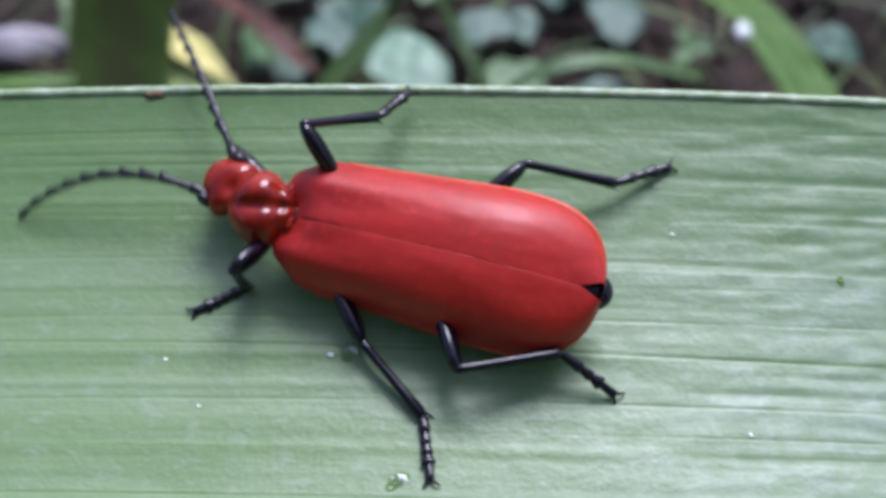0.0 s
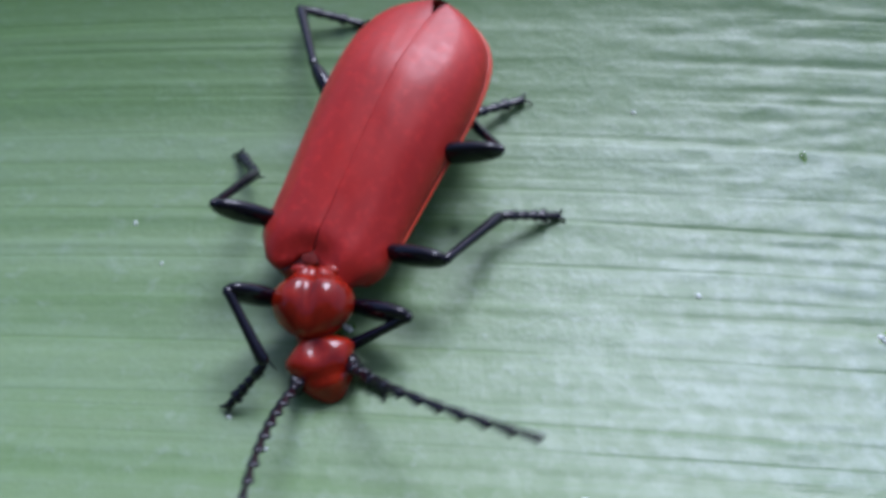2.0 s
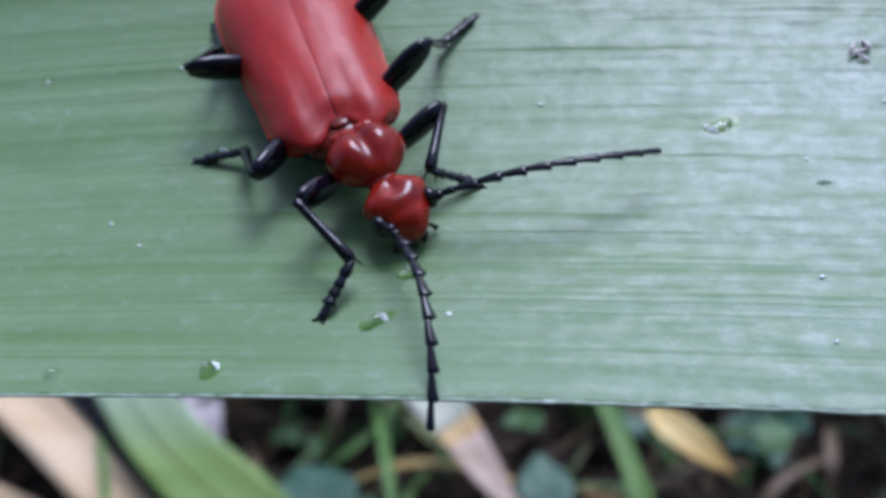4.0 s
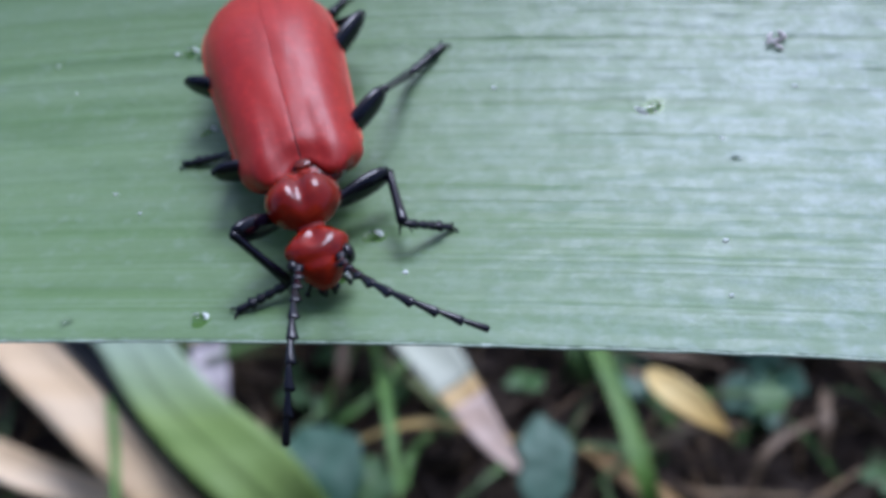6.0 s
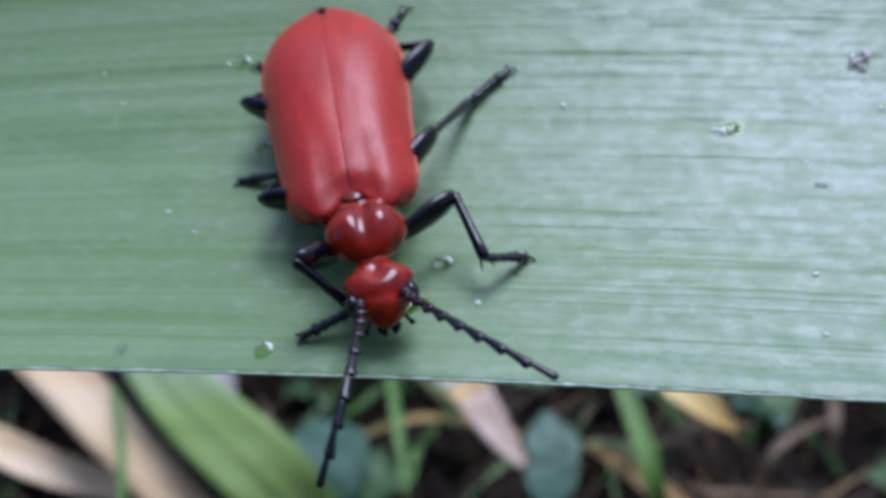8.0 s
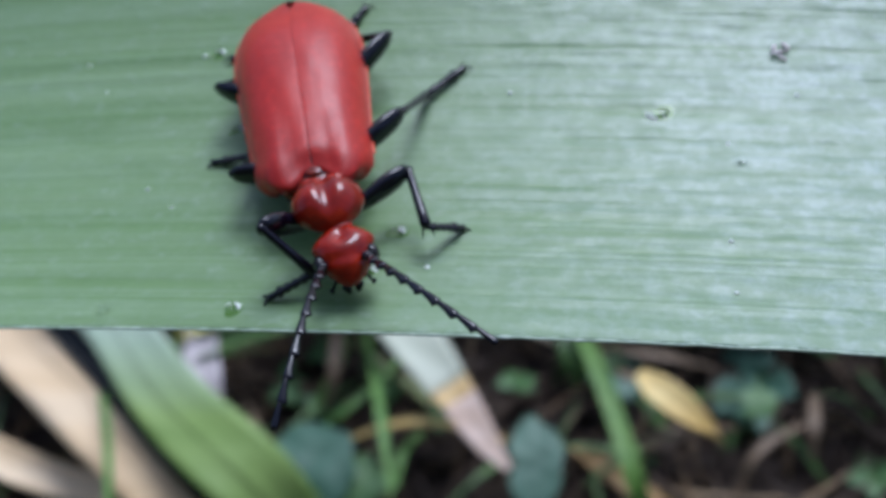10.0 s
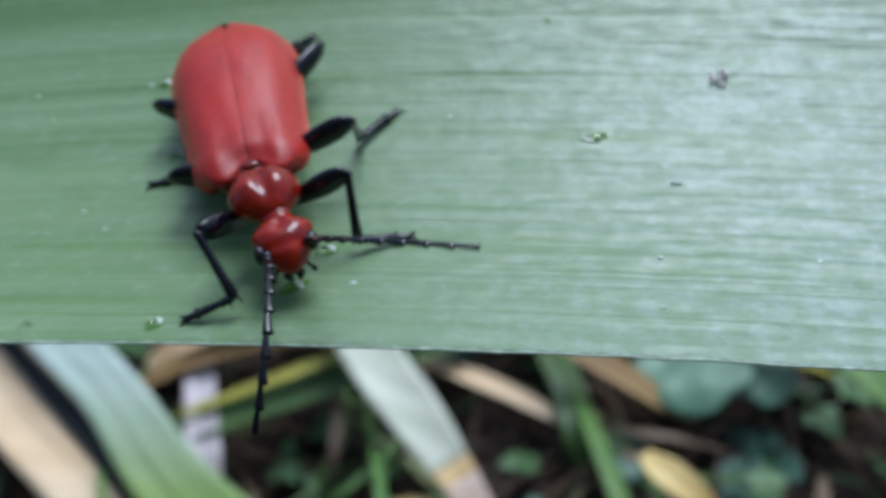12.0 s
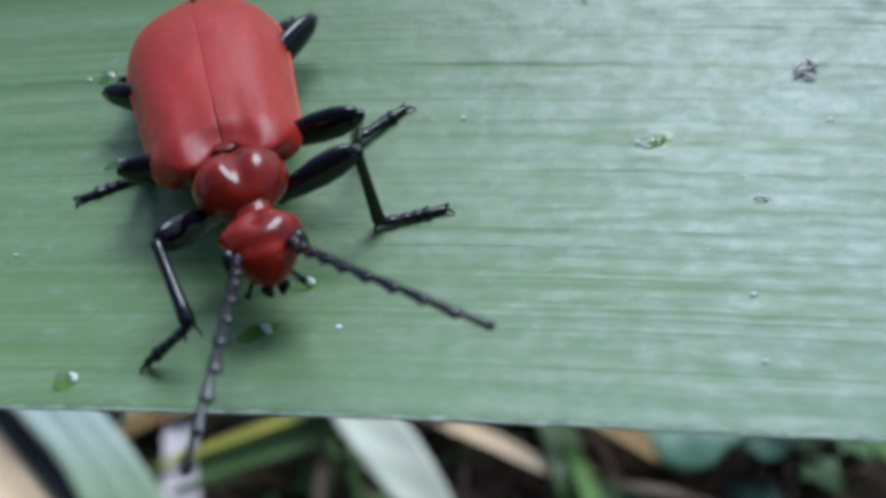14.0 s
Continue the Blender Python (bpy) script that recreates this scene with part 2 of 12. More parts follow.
def water():
    k = Mat("clear_water", rough=0.02)
    k.set("IOR", 1.33).set("Transmission Weight", 1.0)
    k.colour((0.97, 1.0, 0.97))
    return k.m


M_SOIL = soil()
M_WATER = water()
# matte white for the glints painted on drops and leaves
M_GLINT = plain("white_glint", [(0.3, (0.65, 0.70, 0.66)), (0.7, (0.85, 0.88, 0.85))], 4000, 0.3)
M_WET = plain("wet_dark_green_leaf_spot", [(0.3, (0.075, 0.165, 0.022)), (0.7, (0.115, 0.22, 0.045))], 900, 0.25)


# ---- mesh helpers: shapes are built in millimetres ----
def link(name, bm, mat, parent=None, label="", smooth=True):
    bmesh.ops.recalc_face_normals(bm, faces=bm.faces)
    bmesh.ops.scale(bm, vec=(0.001,) * 3, verts=bm.verts)
    me = bpy.data.meshes.new(name)
    bm.to_mesh(me)
    bm.free()
    for m in mat if isinstance(mat, (list, tuple)) else (mat,):
        me.materials.append(m)
    if smooth:
        me.polygons.foreach_set("use_smooth", [True] * len(me.polygons))
    ob = new(name, me)
    if parent:
        ob.parent = parent
    if label:
        ob["label"] = label
    return ob


part = link


def grid(bm, nu, nv, f, wrap_v=False):
    """A sheet of quads through f(i, j)."""
    vs = [[bm.verts.new(f(i, j)) for j in range(nv)] for i in range(nu)]
    for i in range(nu - 1):
        for j in range(nv if wrap_v else nv - 1):
            bm.faces.new((vs[i][j], vs[i + 1][j], vs[i + 1][(j + 1) % nv], vs[i][(j + 1) % nv]))
    return vs


def lathe(bm, profile, n=14, squash=(1, 1), at=None, tooth=0.0):
    """A closed body round the x axis; profile is pairs of x and radius."""
    def f(i, j):
        x, r = profile[i]
        a = 2 * math.pi * j / n
        k = 1 + tooth * max(0, math.cos(a)) ** 3 * (i / (len(profile) - 1)) ** 2
        p = Vector((x, r * k * math.cos(a) * squash[0], r * math.sin(a) * squash[1]))
        return at @ p if at else p
    vs = grid(bm, len(profile), n, f, True)
    bm.faces.new(vs[0])
    bm.faces.new(vs[-1])
    return vs


def ball(bm, radii, centre, shape=None, nu=20, nv=28):
    """An ellipsoid, long axis x, that shape(p) may deform."""
    def f(i, j):
        a, b = math.pi * (i + 0.02) / (nu - 0.96), 2 * math.pi * j / nv
        p = Vector((-math.cos(a), math.sin(a) * math.cos(b), math.sin(a) * math.sin(b)))
        q = shape(p) if shape else p
        return Vector((q[0] * radii[0] + centre[0], q[1] * radii[1] + centre[1], q[2] * radii[2] + centre[2]))
    vs = grid(bm, nu, nv, f, True)
    bm.faces.new(vs[0])
    bm.faces.new(vs[-1])


def smoothstep(a, b, x):
    t = min(1, max(0, (x - a) / (b - a)))
    return t * t * (3 - 2 * t)


def curve_points(pts, n):
    """Catmull-Rom through rows of numbers."""
    p = [np.array(q, float) for q in pts]
    p = [2 * p[0] - p[1]] + p + [2 * p[-1] - p[-2]]
    out = []
    for k in range(n + 1):
        s = k / n * (len(p) - 3)
        i = min(int(s), len(p) - 4)
        t = s - i
        a, b, c, d = p[i:i + 4]
        out.append(0.5 * (2 * b + (c - a) * t + (2 * a - 5 * b + 4 * c - d) * t**2 + (3 * b - a - 3 * c + d) * t**3))
    return out


# ---- ground ----
GROUND = -295.0


def ground_height(x, y):
    v = Vector((x, y, 0))
    near = math.exp(-((x / 750) ** 2 + ((y - 210) / 750) ** 2))
    return GROUND + near * (12 * noise.noise(v * 0.012) + 6.6 * noise.noise(v * 0.037) + 2.7 * noise.noise(v * 0.13))


def spread():
    inner = list(np.linspace(-400, 400, 161))
    outer = [400 * 1.35**k for k in range(1, 20)]
    return [-v for v in reversed(outer)] + inner + outer


def build_ground():
    bm, xs = bmesh.new(), spread()
    grid(bm, len(xs), len(xs), lambda i, j: (xs[i], xs[j] + 210, ground_height(xs[i], xs[j] + 210)))
    tagged(link("ground", bm, M_SOIL), "dark moist soil strewn with plant litter", "ground", kind="structure")


build_ground()


def build_sky_blocker():
    """An unseen dark panel behind the camera, added to block the sky on that side."""
    bm = bmesh.new()

    def f(i, j):
        x, z = -900 + 45 * i, GROUND - 12 + 48 * j
        return (x, -260 - 18 * noise.noise(Vector((x, z, 3)) * 0.012) - 0.12 * (z - GROUND), z)
    front = grid(bm, 41, 25, f)
    back = grid(bm, 41, 25, lambda i, j: Vector(f(i, j)) - Vector((0, 60, 0)))
    for k in range(40):
        for j in (0, 24):
            bm.faces.new((front[k][j], front[k + 1][j], back[k + 1][j], back[k][j]))
    for j in range(24):
        for i in (0, 40):
            bm.faces.new((front[i][j], front[i][j + 1], back[i][j + 1], back[i][j]))
    tagged(link("sky_blocker_south", bm, M_BLOCKER), "unseen dark panel blocking the sky behind the camera", "bank", kind="structure")


build_sky_blocker()

# ---- the broad leaf ----
LEAF_W = 23.84
C, X0, K = 0.01327, 0.348, 0.08994


def leaf_z(x, y):
    """Height of the arched, slightly channelled leaf."""
    return U * (-C * (x / U - X0) ** 2 + K * ((y / U - LEAF_W / U / 2) ** 2 - (LEAF_W / U / 2) ** 2))


def ribs(x, y):
    """Fine relief: broad swells, a ridge over each vein, and puckers."""
    swell = noise.noise(Vector((x * 0.03, y * 0.6, 3.1)))
    p = y / 1.07
    n = math.floor(p)
    strong = max(0.0, noise.noise(Vector((n * 7.3, 1.7, 0.4))) + 0.35)
    right = smoothstep(-6, 6, x)
    vein = strong * (0.7 + 0.5 * noise.noise(Vector((x * 0.12, n * 3.1, 2)))) * math.exp(-((p - n - 0.5) / 0.14) ** 2)
    puck = noise.noise(Vector((x * 0.8, y * 1.9, 1.3))) + 0.4 * noise.noise(Vector((x * 0.7, y * 3.2, 4.3)))
    groove = 0.085 * smoothstep(-6, 1, x) * smoothstep(6.5, 11, y)                     # the veins sink in along the far half
    return (0.045 - 0.02 * right) * swell + (0.032 + 0.012 * right - groove) * vein + (0.008 + 0.036 * right) * puck


def taper(x):
    return 1 - smoothstep(60, 230, x) * 0.97 - 0.45 * smoothstep(-90, -185, x) if x > 60 else 1 - 0.45 * smoothstep(90, 185, -x)


def leaf_point(x, s, drop=0.0):
    y = LEAF_W / 2 + (s - 0.5) * LEAF_W * taper(x)
    return Vector((x, y, leaf_z(x, y) + ribs(x, y) * (1 if drop == 0 else 0) - drop))


def build_leaf():
    thing = new("strap_leaf")
    tagged(thing, "broad grey-green strap leaf with parallel veins and water drops", "leaf")
    xs = [-190 + 4 * k for k in range(36)] + [-46 + 0.4 * k for k in range(230)] + [46 + 4 * k for k in range(46)]
    ss = [k / 250 for k in range(251)]
    bm = bmesh.new()
    top = grid(bm, len(xs), len(ss), lambda i, j: leaf_point(xs[i], ss[j]))
    low = grid(bm, len(xs), 14, lambda i, j: leaf_point(xs[i], j / 13, 0.03 + 0.12 * math.sin(math.pi * j / 13)))
    for i in range(len(xs) - 1):
        for a, b in ((0, 0), (-1, -1)):
            bm.faces.new((top[i][a], top[i + 1][a], low[i + 1][b], low[i][b]))
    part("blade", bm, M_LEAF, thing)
    for s, out in ((0.0, -1), (1.0, 1)):
        rnd = random.Random(5)
        bm, n = bmesh.new(), 700
        tooth = [(0.08 + 0.012 * rnd.random()) * (0.7 if out < 0 else 1.9) for _ in range(n + 1)]

        def f(i, j):
            x = -60 + 130 * i / n
            p = leaf_point(x, s)
            a = 2 * math.pi * j / 7
            r = tooth[i]
            return p + Vector((0, out * 0.02 + r * math.cos(a) * 1.1, -0.03 + r * (1.0 if out > 0 else 0.55) * math.sin(a)))
        vs = grid(bm, n + 1, 7, f, True)
        bm.faces.new(vs[0])
        bm.faces.new(vs[-1])
        part("margin", bm, M_MARGIN if out > 0 else M_EDGE, thing, "pale finely toothed leaf margin" if out > 0 else "")
    return thing


leaf = build_leaf()


def surface(x, y):
    return leaf_z(x, y) + ribs(x, y)


def droplet(x, y, w, d, h, turn=0.0, wet=True):
    """A flat water drop on the leaf, over the patch that it wets."""
    ca, sa = math.cos(turn), math.sin(turn)

    def place(px, py, up):
        gx, gy = x + px * ca - py * sa, y + px * sa + py * ca
        return (gx, gy, surface(gx, gy) + up)

    def outline(b):
        return 1 + 0.14 * math.sin(2 * b + x) + 0.10 * math.sin(3 * b + y)
    bm = bmesh.new()

    def f(i, j):
        r, b = 1 - i / 10, 2 * math.pi * j / 20
        return place(w * outline(b) * (r + 0.003) * math.cos(b), d * outline(b) * (r + 0.003) * math.sin(b), h * (1 - 0.3 * r**2 - 0.7 * r**6) - 0.01 * r)
    vs = grid(bm, 11, 20, f, True)
    bm.faces.new(vs[0])
    bm.faces.new(vs[-1])
    part("water_drop", bm, M_WATER, leaf)
    if wet:
        bm = bmesh.new()
        grid(bm, 5, 24, lambda i, j: place(1.25 * w * outline(0.26 * j) * (i + 0.02) / 4 * math.cos(0.2618 * j) + 0.15 * w,
                                           1.3 * d * outline(0.26 * j) * (i + 0.02) / 4 * math.sin(0.2618 * j), 0.006 + 0.008 * (1 - i / 4)), True)
        part("wet_spot", bm, M_WET, leaf)


# A matte white dot on the leaf that paints a glint of light.
def glint_dot(x, y, w, d):
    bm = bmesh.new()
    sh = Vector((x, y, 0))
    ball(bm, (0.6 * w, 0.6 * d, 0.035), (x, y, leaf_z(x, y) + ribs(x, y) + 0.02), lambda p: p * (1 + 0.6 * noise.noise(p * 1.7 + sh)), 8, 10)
    part("painted_glint", bm, M_GLINT, leaf)


# drops: x, y, half sizes, height, turn, wet patch; small dry rows become painted glints
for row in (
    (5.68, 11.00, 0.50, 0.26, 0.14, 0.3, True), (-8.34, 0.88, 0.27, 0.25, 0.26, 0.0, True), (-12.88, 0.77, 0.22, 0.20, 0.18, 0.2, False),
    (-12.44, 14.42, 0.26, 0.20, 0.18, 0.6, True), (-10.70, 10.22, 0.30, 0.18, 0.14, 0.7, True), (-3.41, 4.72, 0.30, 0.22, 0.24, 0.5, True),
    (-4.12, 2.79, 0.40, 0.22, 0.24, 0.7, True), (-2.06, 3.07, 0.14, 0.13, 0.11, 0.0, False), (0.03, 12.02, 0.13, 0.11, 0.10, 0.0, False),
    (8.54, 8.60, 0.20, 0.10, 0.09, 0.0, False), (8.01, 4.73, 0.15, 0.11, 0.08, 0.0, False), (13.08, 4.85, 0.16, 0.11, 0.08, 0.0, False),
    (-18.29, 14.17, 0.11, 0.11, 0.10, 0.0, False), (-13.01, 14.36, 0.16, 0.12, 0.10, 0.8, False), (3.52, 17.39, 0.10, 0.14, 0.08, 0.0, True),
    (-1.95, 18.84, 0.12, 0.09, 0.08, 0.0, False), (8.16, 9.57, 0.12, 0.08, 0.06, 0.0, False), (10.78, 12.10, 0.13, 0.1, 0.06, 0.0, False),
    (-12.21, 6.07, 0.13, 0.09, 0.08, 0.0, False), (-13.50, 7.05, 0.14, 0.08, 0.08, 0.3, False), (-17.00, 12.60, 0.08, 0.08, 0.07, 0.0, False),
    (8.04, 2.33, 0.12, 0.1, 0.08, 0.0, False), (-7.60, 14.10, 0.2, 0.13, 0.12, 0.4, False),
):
    droplet(*row) if row[6] or row[2] > 0.19 else glint_dot(*row[:4])
    if row[6] and row[2] > 0.24:
        side = -1 if row[0] > 0 else 1                                         # painted white glints at one rim of the drop
        for dx, dy, w in ((0.55, 0.75, 0.21), (0.85, 0.25, 0.15), (0.25, 1.05, 0.13), (-0.4, 0.6, 0.10)):
            glint_dot(row[0] + side * dx * row[2], row[1] + side * dy * row[3], w, 0.8 * w)


def build_debris():
    bm = bmesh.new()
    for k, (dx, dy, a, n) in enumerate(((0, 0, 0.5, 0.9), (0.25, 0.3, 2.0, 0.6), (-0.2, 0.2, 1.2, 0.5), (0.1, -0.3, -0.6, 0.45))):
        x, y = 10.25 + dx, 14.21 + dy
        at = Matrix.Translation((x, y, leaf_z(x, y) + 0.12)) @ Euler((0, 0.2, a)).to_matrix().to_4x4()
        lathe(bm, [(-n / 2, 0.02), (-n / 4, 0.07), (0, 0.09), (n / 4, 0.06), (n / 2, 0.02)], 7, (1, 0.6), at)
    part("debris", bm, M_DEBRIS, leaf, "tiny pinkish dry plant fragment")


build_debris()


def build_nick():
    """A torn brown spot on the far margin."""
    bm = bmesh.new()
    p = leaf_point(-19.86, 0.995)
    ball(bm, (0.42, 0.20, 0.14), p + Vector((0, 0.03, 0)), lambda q: q * (1 + 0.4 * noise.noise(q * 1.8)), 12, 16)
    part("torn_spot", bm, M_STRAW, leaf, "small dry brown tear on the margin")


build_nick()

# ---- the beetle ----
beetle = tagged(new("cardinal_beetle"), "scarlet cardinal beetle with black legs and toothed antennae on a leaf", "beetle")
beetle.scale = (0.975, 0.975, 0.975)
limb = {}


def elytron_half_width(u):
    w = 0.326 + 0.055 * smoothstep(0.08, 0.70, u)
    if u < 0.09:
        w -= 0.110 * (1 - math.sqrt(max(0.0, 1 - (1 - max(u, 0) / 0.09) ** 2)))
    if u > 0.52:
        w *= max(0.0, 1 - ((u - 0.52) / 0.48) ** 4.6) ** 0.5
    return w


def elytron_point(u, s, side):
    """u runs from the shoulders to the tip, s from the suture to the edge."""
    w = elytron_half_width(u)
    inner = 0.0006 + 0.0050 * math.exp(-u / 0.10) + 0.040 * smoothstep(0.92, 1.0, u)
    inner = min(inner, w * 0.98)
    y = inner + (w - inner) * s
    edge = 0.190 + 0.040 * u
    h = (0.170 + 0.075 * smoothstep(0.0, 0.6, u)) * (1 - 0.60 * smoothstep(0.62, 1.06, u)) * (0.62 + 0.38 * smoothstep(-0.03, 0.09, u))
    q = y / max(w, 0.02)
    z = edge + h * max(0.0, 1 - q**2.7) ** 0.6
    z -= 0.0016 * math.exp(-(y / 0.010) ** 2)                      # sunk suture
    z += 0.009 * math.exp(-((y - 0.2) / 0.05) ** 2) * smoothstep(0.0, 0.1, u) * (1 - smoothstep(0.15, 0.5, u))  # shoulder
    z -= 0.006 * math.exp(-((y - 0.1) / 0.05) ** 2) * (1 - smoothstep(0.05, 0.3, u))   # hollow beside the suture
    z += 0.0045 * noise.noise(Vector((u * 5.5, side * y * 9, 4.2 + side))) + 0.002 * noise.noise(Vector((u * 9, side * y * 26, 8.1)))     # slight unevenness
    front = 1 - smoothstep(0, 0.14, u)
    x = 0.01 - 1.545 * u + front * (0.060 * smoothstep(0.20, 0.62, q) * (1 - 1.3 * smoothstep(0.72, 1, q)) - 0.040 * (1 - smoothstep(0.0, 0.45, q)))
    return Vector((x * U, side * y * U, z * U))


def build_elytra():
    for side in (1, -1):
        bm = bmesh.new()
        us = [0, 0.012, 0.03] + [0.05 + 0.92 * k / 46 for k in range(47)] + [0.985, 0.996, 1.0]
        ss = [0, 0.006] + [k / 20 for k in range(1, 17)] + [0.86, 0.915, 0.96, 0.985, 1.0]
        top = grid(bm, len(us), len(ss), lambda i, j: elytron_point(us[i], ss[j], side))
        low = grid(bm, len(us), len(ss), lambda i, j: elytron_point(us[i], ss[j], side) - Vector((0, side * 0.1 * (j == len(ss) - 1), 0.17)))
        for i in range(len(us) - 1):
            for e in (0, -1):
                bm.faces.new((top[i][e], top[i + 1][e], low[i + 1][e], low[i][e]))
        for j in range(len(ss) - 1):
            bm.faces.new((top[0][j], top[0][j + 1], low[0][j + 1], low[0][j]))
        wing = part("elytron", bm, M_ELYTRA, beetle)
        bm = bmesh.new()
        n = 90

        def rim(i, j):
            u = 0.12 + 0.878 * i / n
            p = elytron_point(u, 1.0, side)
            a = 2 * math.pi * j / 8
            r = 0.07 + 0.06 * smoothstep(0.5, 0.9, u)
            return p + Vector((0, side * (0.005 + r * math.cos(a)), 0.75 * r * math.sin(a) - 0.05))
        vs = grid(bm, n + 1, 8, rim, True)
        bm.faces.new(vs[0])
        bm.faces.new(vs[-1])
        part("elytron_rim", bm, M_RIM, wing, "lighter orange-red wing case edge")


def build_body():
    bm = bmesh.new()
    prof = [(-1.545, 0.03), (-1.53, 0.08), (-1.45, 0.13), (-1.34, 0.21), (-1.1, 0.28), (-0.8, 0.285), (-0.5, 0.265), (-0.2, 0.24), (-0.02, 0.20), (0.04, 0.12)]
    at = Matrix.Translation((0, 0, 0.19 * U))
    lathe(bm, [(x * U, r * U) for x, r in prof], 24, (1.12, 0.56), at)
    ball(bm, (0.105 * U, 0.095 * U, 0.072 * U), (-1.475 * U, 0, 0.212 * U), None, 16, 20)
    part("abdomen", bm, M_BLACK, beetle, "black abdomen tip showing between the wing cases")
    bm = bmesh.new()
    ball(bm, (0.30 * U, 0.25 * U, 0.125 * U), (-0.2 * U, 0, 0.165 * U))
    part("thorax", bm, M_BLACK, beetle, "black underside of the thorax")
    bm = bmesh.new()
    ball(bm, (0.046 * U, 0.042 * U, 0.010 * U), (-0.03 * U, 0, 0.300 * U), lambda p: Vector((p.x, p.y * (1 + 0.5 * p.x), p.z)), 12, 16)
    part("scutellum", bm, M_DARKRED, beetle, "small dark red shield between the wing cases")
    bm = bmesh.new()
    ball(bm, (0.10 * U, 0.19 * U, 0.075 * U), (0.005 * U, 0, 0.212 * U), lambda p: p * (1 + 0.06 * noise.noise(p * 2.6)), 26, 36)
    part("midthorax", bm, M_DARKRED, beetle, "knobbly dark red joint behind the neck shield")


def build_pronotum():
    def shape(p):
        y = p.y
        x = p.x * (1 - 0.10 * abs(p.y))
        z = p.z
        if z > 0:
            z -= 0.28 * math.exp(-(y / 0.14) ** 2) * smoothstep(-0.9, 0.2, -p.x + 0.2)     # groove down the middle
            z -= 0.16 * math.exp(-((p.x + 0.62) / 0.16) ** 2)                              # dent along the base
            z += 0.10 * math.exp(-((abs(y) - 0.48) / 0.25) ** 2) * math.exp(-((p.x - 0.05) / 0.5) ** 2)
        else:
            z *= 0.8
        return Vector((x, y * (1 - 0.18 * smoothstep(0.2, 1.0, -p.x)), z))
    bm = bmesh.new()
    ball(bm, (0.180 * U, 0.190 * U, 0.130 * U), (0.175 * U, 0, 0.02 * U), shape, 34, 44)
    ob = part("pronotum", bm, M_RED, beetle)
    for s in (1, -1):
        bm = bmesh.new()
        ball(bm, (0.022 * U, 0.040 * U, 0.011 * U), (0.028 * U, s * 0.070 * U, 0.050 * U), lambda p: p * (1 + 0.3 * noise.noise(p * 2 + Vector((s, 2, 1)))), 12, 16)
        part("base_lobe", bm, M_RED, ob, "small raised red lobe on the rear edge")
    limb["pronotum"] = ob


def build_head():
    def shape(p):
        wide = 1.0 + 0.26 * math.exp(-((p.x + 0.42) / 0.26) ** 2) - 0.26 * smoothstep(0.15, 1.0, p.x)
        z = p.z * (1 - 0.25 * smoothstep(0.3, 1, p.x))
        if p.z > 0:
            z -= 0.12 * math.exp(-((p.x - 0.25) / 0.16) ** 2)
            z -= 0.30 * math.exp(-(p.y / 0.24) ** 2) * math.exp(-((p.x + 0.55) / 0.3) ** 2)
        return Vector((p.x, p.y * wide, z))
    bm = bmesh.new()
    ball(bm, (0.165 * U, 0.140 * U, 0.108 * U), (0.145 * U, 0, 0), shape, 28, 36)
    ob = part("head", bm, M_RED, beetle)
    bm = bmesh.new()
    lathe(bm, [(-0.11 * U, 0.08 * U), (-0.03 * U, 0.072 * U), (0.03 * U, 0.074 * U), (0.09 * U, 0.09 * U)], 22, (1, 0.65))
    part("neck", bm, M_RED, ob)
    for s in (1, -1):
        bm = bmesh.new()
        ball(bm, (0.052 * U, 0.036 * U, 0.056 * U), (0.175 * U, s * 0.132 * U, 0.022 * U), None, 14, 18)
        part("eye", bm, M_EYE, ob, "shiny black compound eye")
        bm = bmesh.new()
        at = Matrix.Translation((0.275 * U, s * 0.035 * U, -0.045 * U)) @ Euler((0, radians(25), radians(-18 * s))).to_matrix().to_4x4()
        lathe(bm, [(0, 0.024 * U), (0.02 * U, 0.025 * U), (0.04 * U, 0.016 * U), (0.055 * U, 0.005 * U)], 10, (1, 0.7), at)
        part("mandible", bm, M_BLACK, ob, "black mandible")
        bm = bmesh.new()
        at = Matrix.Translation((0.24 * U, s * 0.075 * U, -0.06 * U)) @ Euler((0, radians(22), radians(38 * s))).to_matrix().to_4x4()
        lathe(bm, [(0.5 * x * U, 0.85 * r * U) for x, r in ((0, 0.009), (0.03, 0.013), (0.035, 0.008), (0.07, 0.013), (0.075, 0.009), (0.11, 0.018), (0.13, 0.017), (0.135, 0.004))], 9, (1, 0.8), at)
        part("palp", bm, M_BLACK, ob, "black mouth palp")
    limb["head"] = ob


SEGMENTS = {"F": (0.38, 0.37, 0.30), "M": (0.43, 0.46, 0.33), "H": (0.52, 0.50, 0.36)}


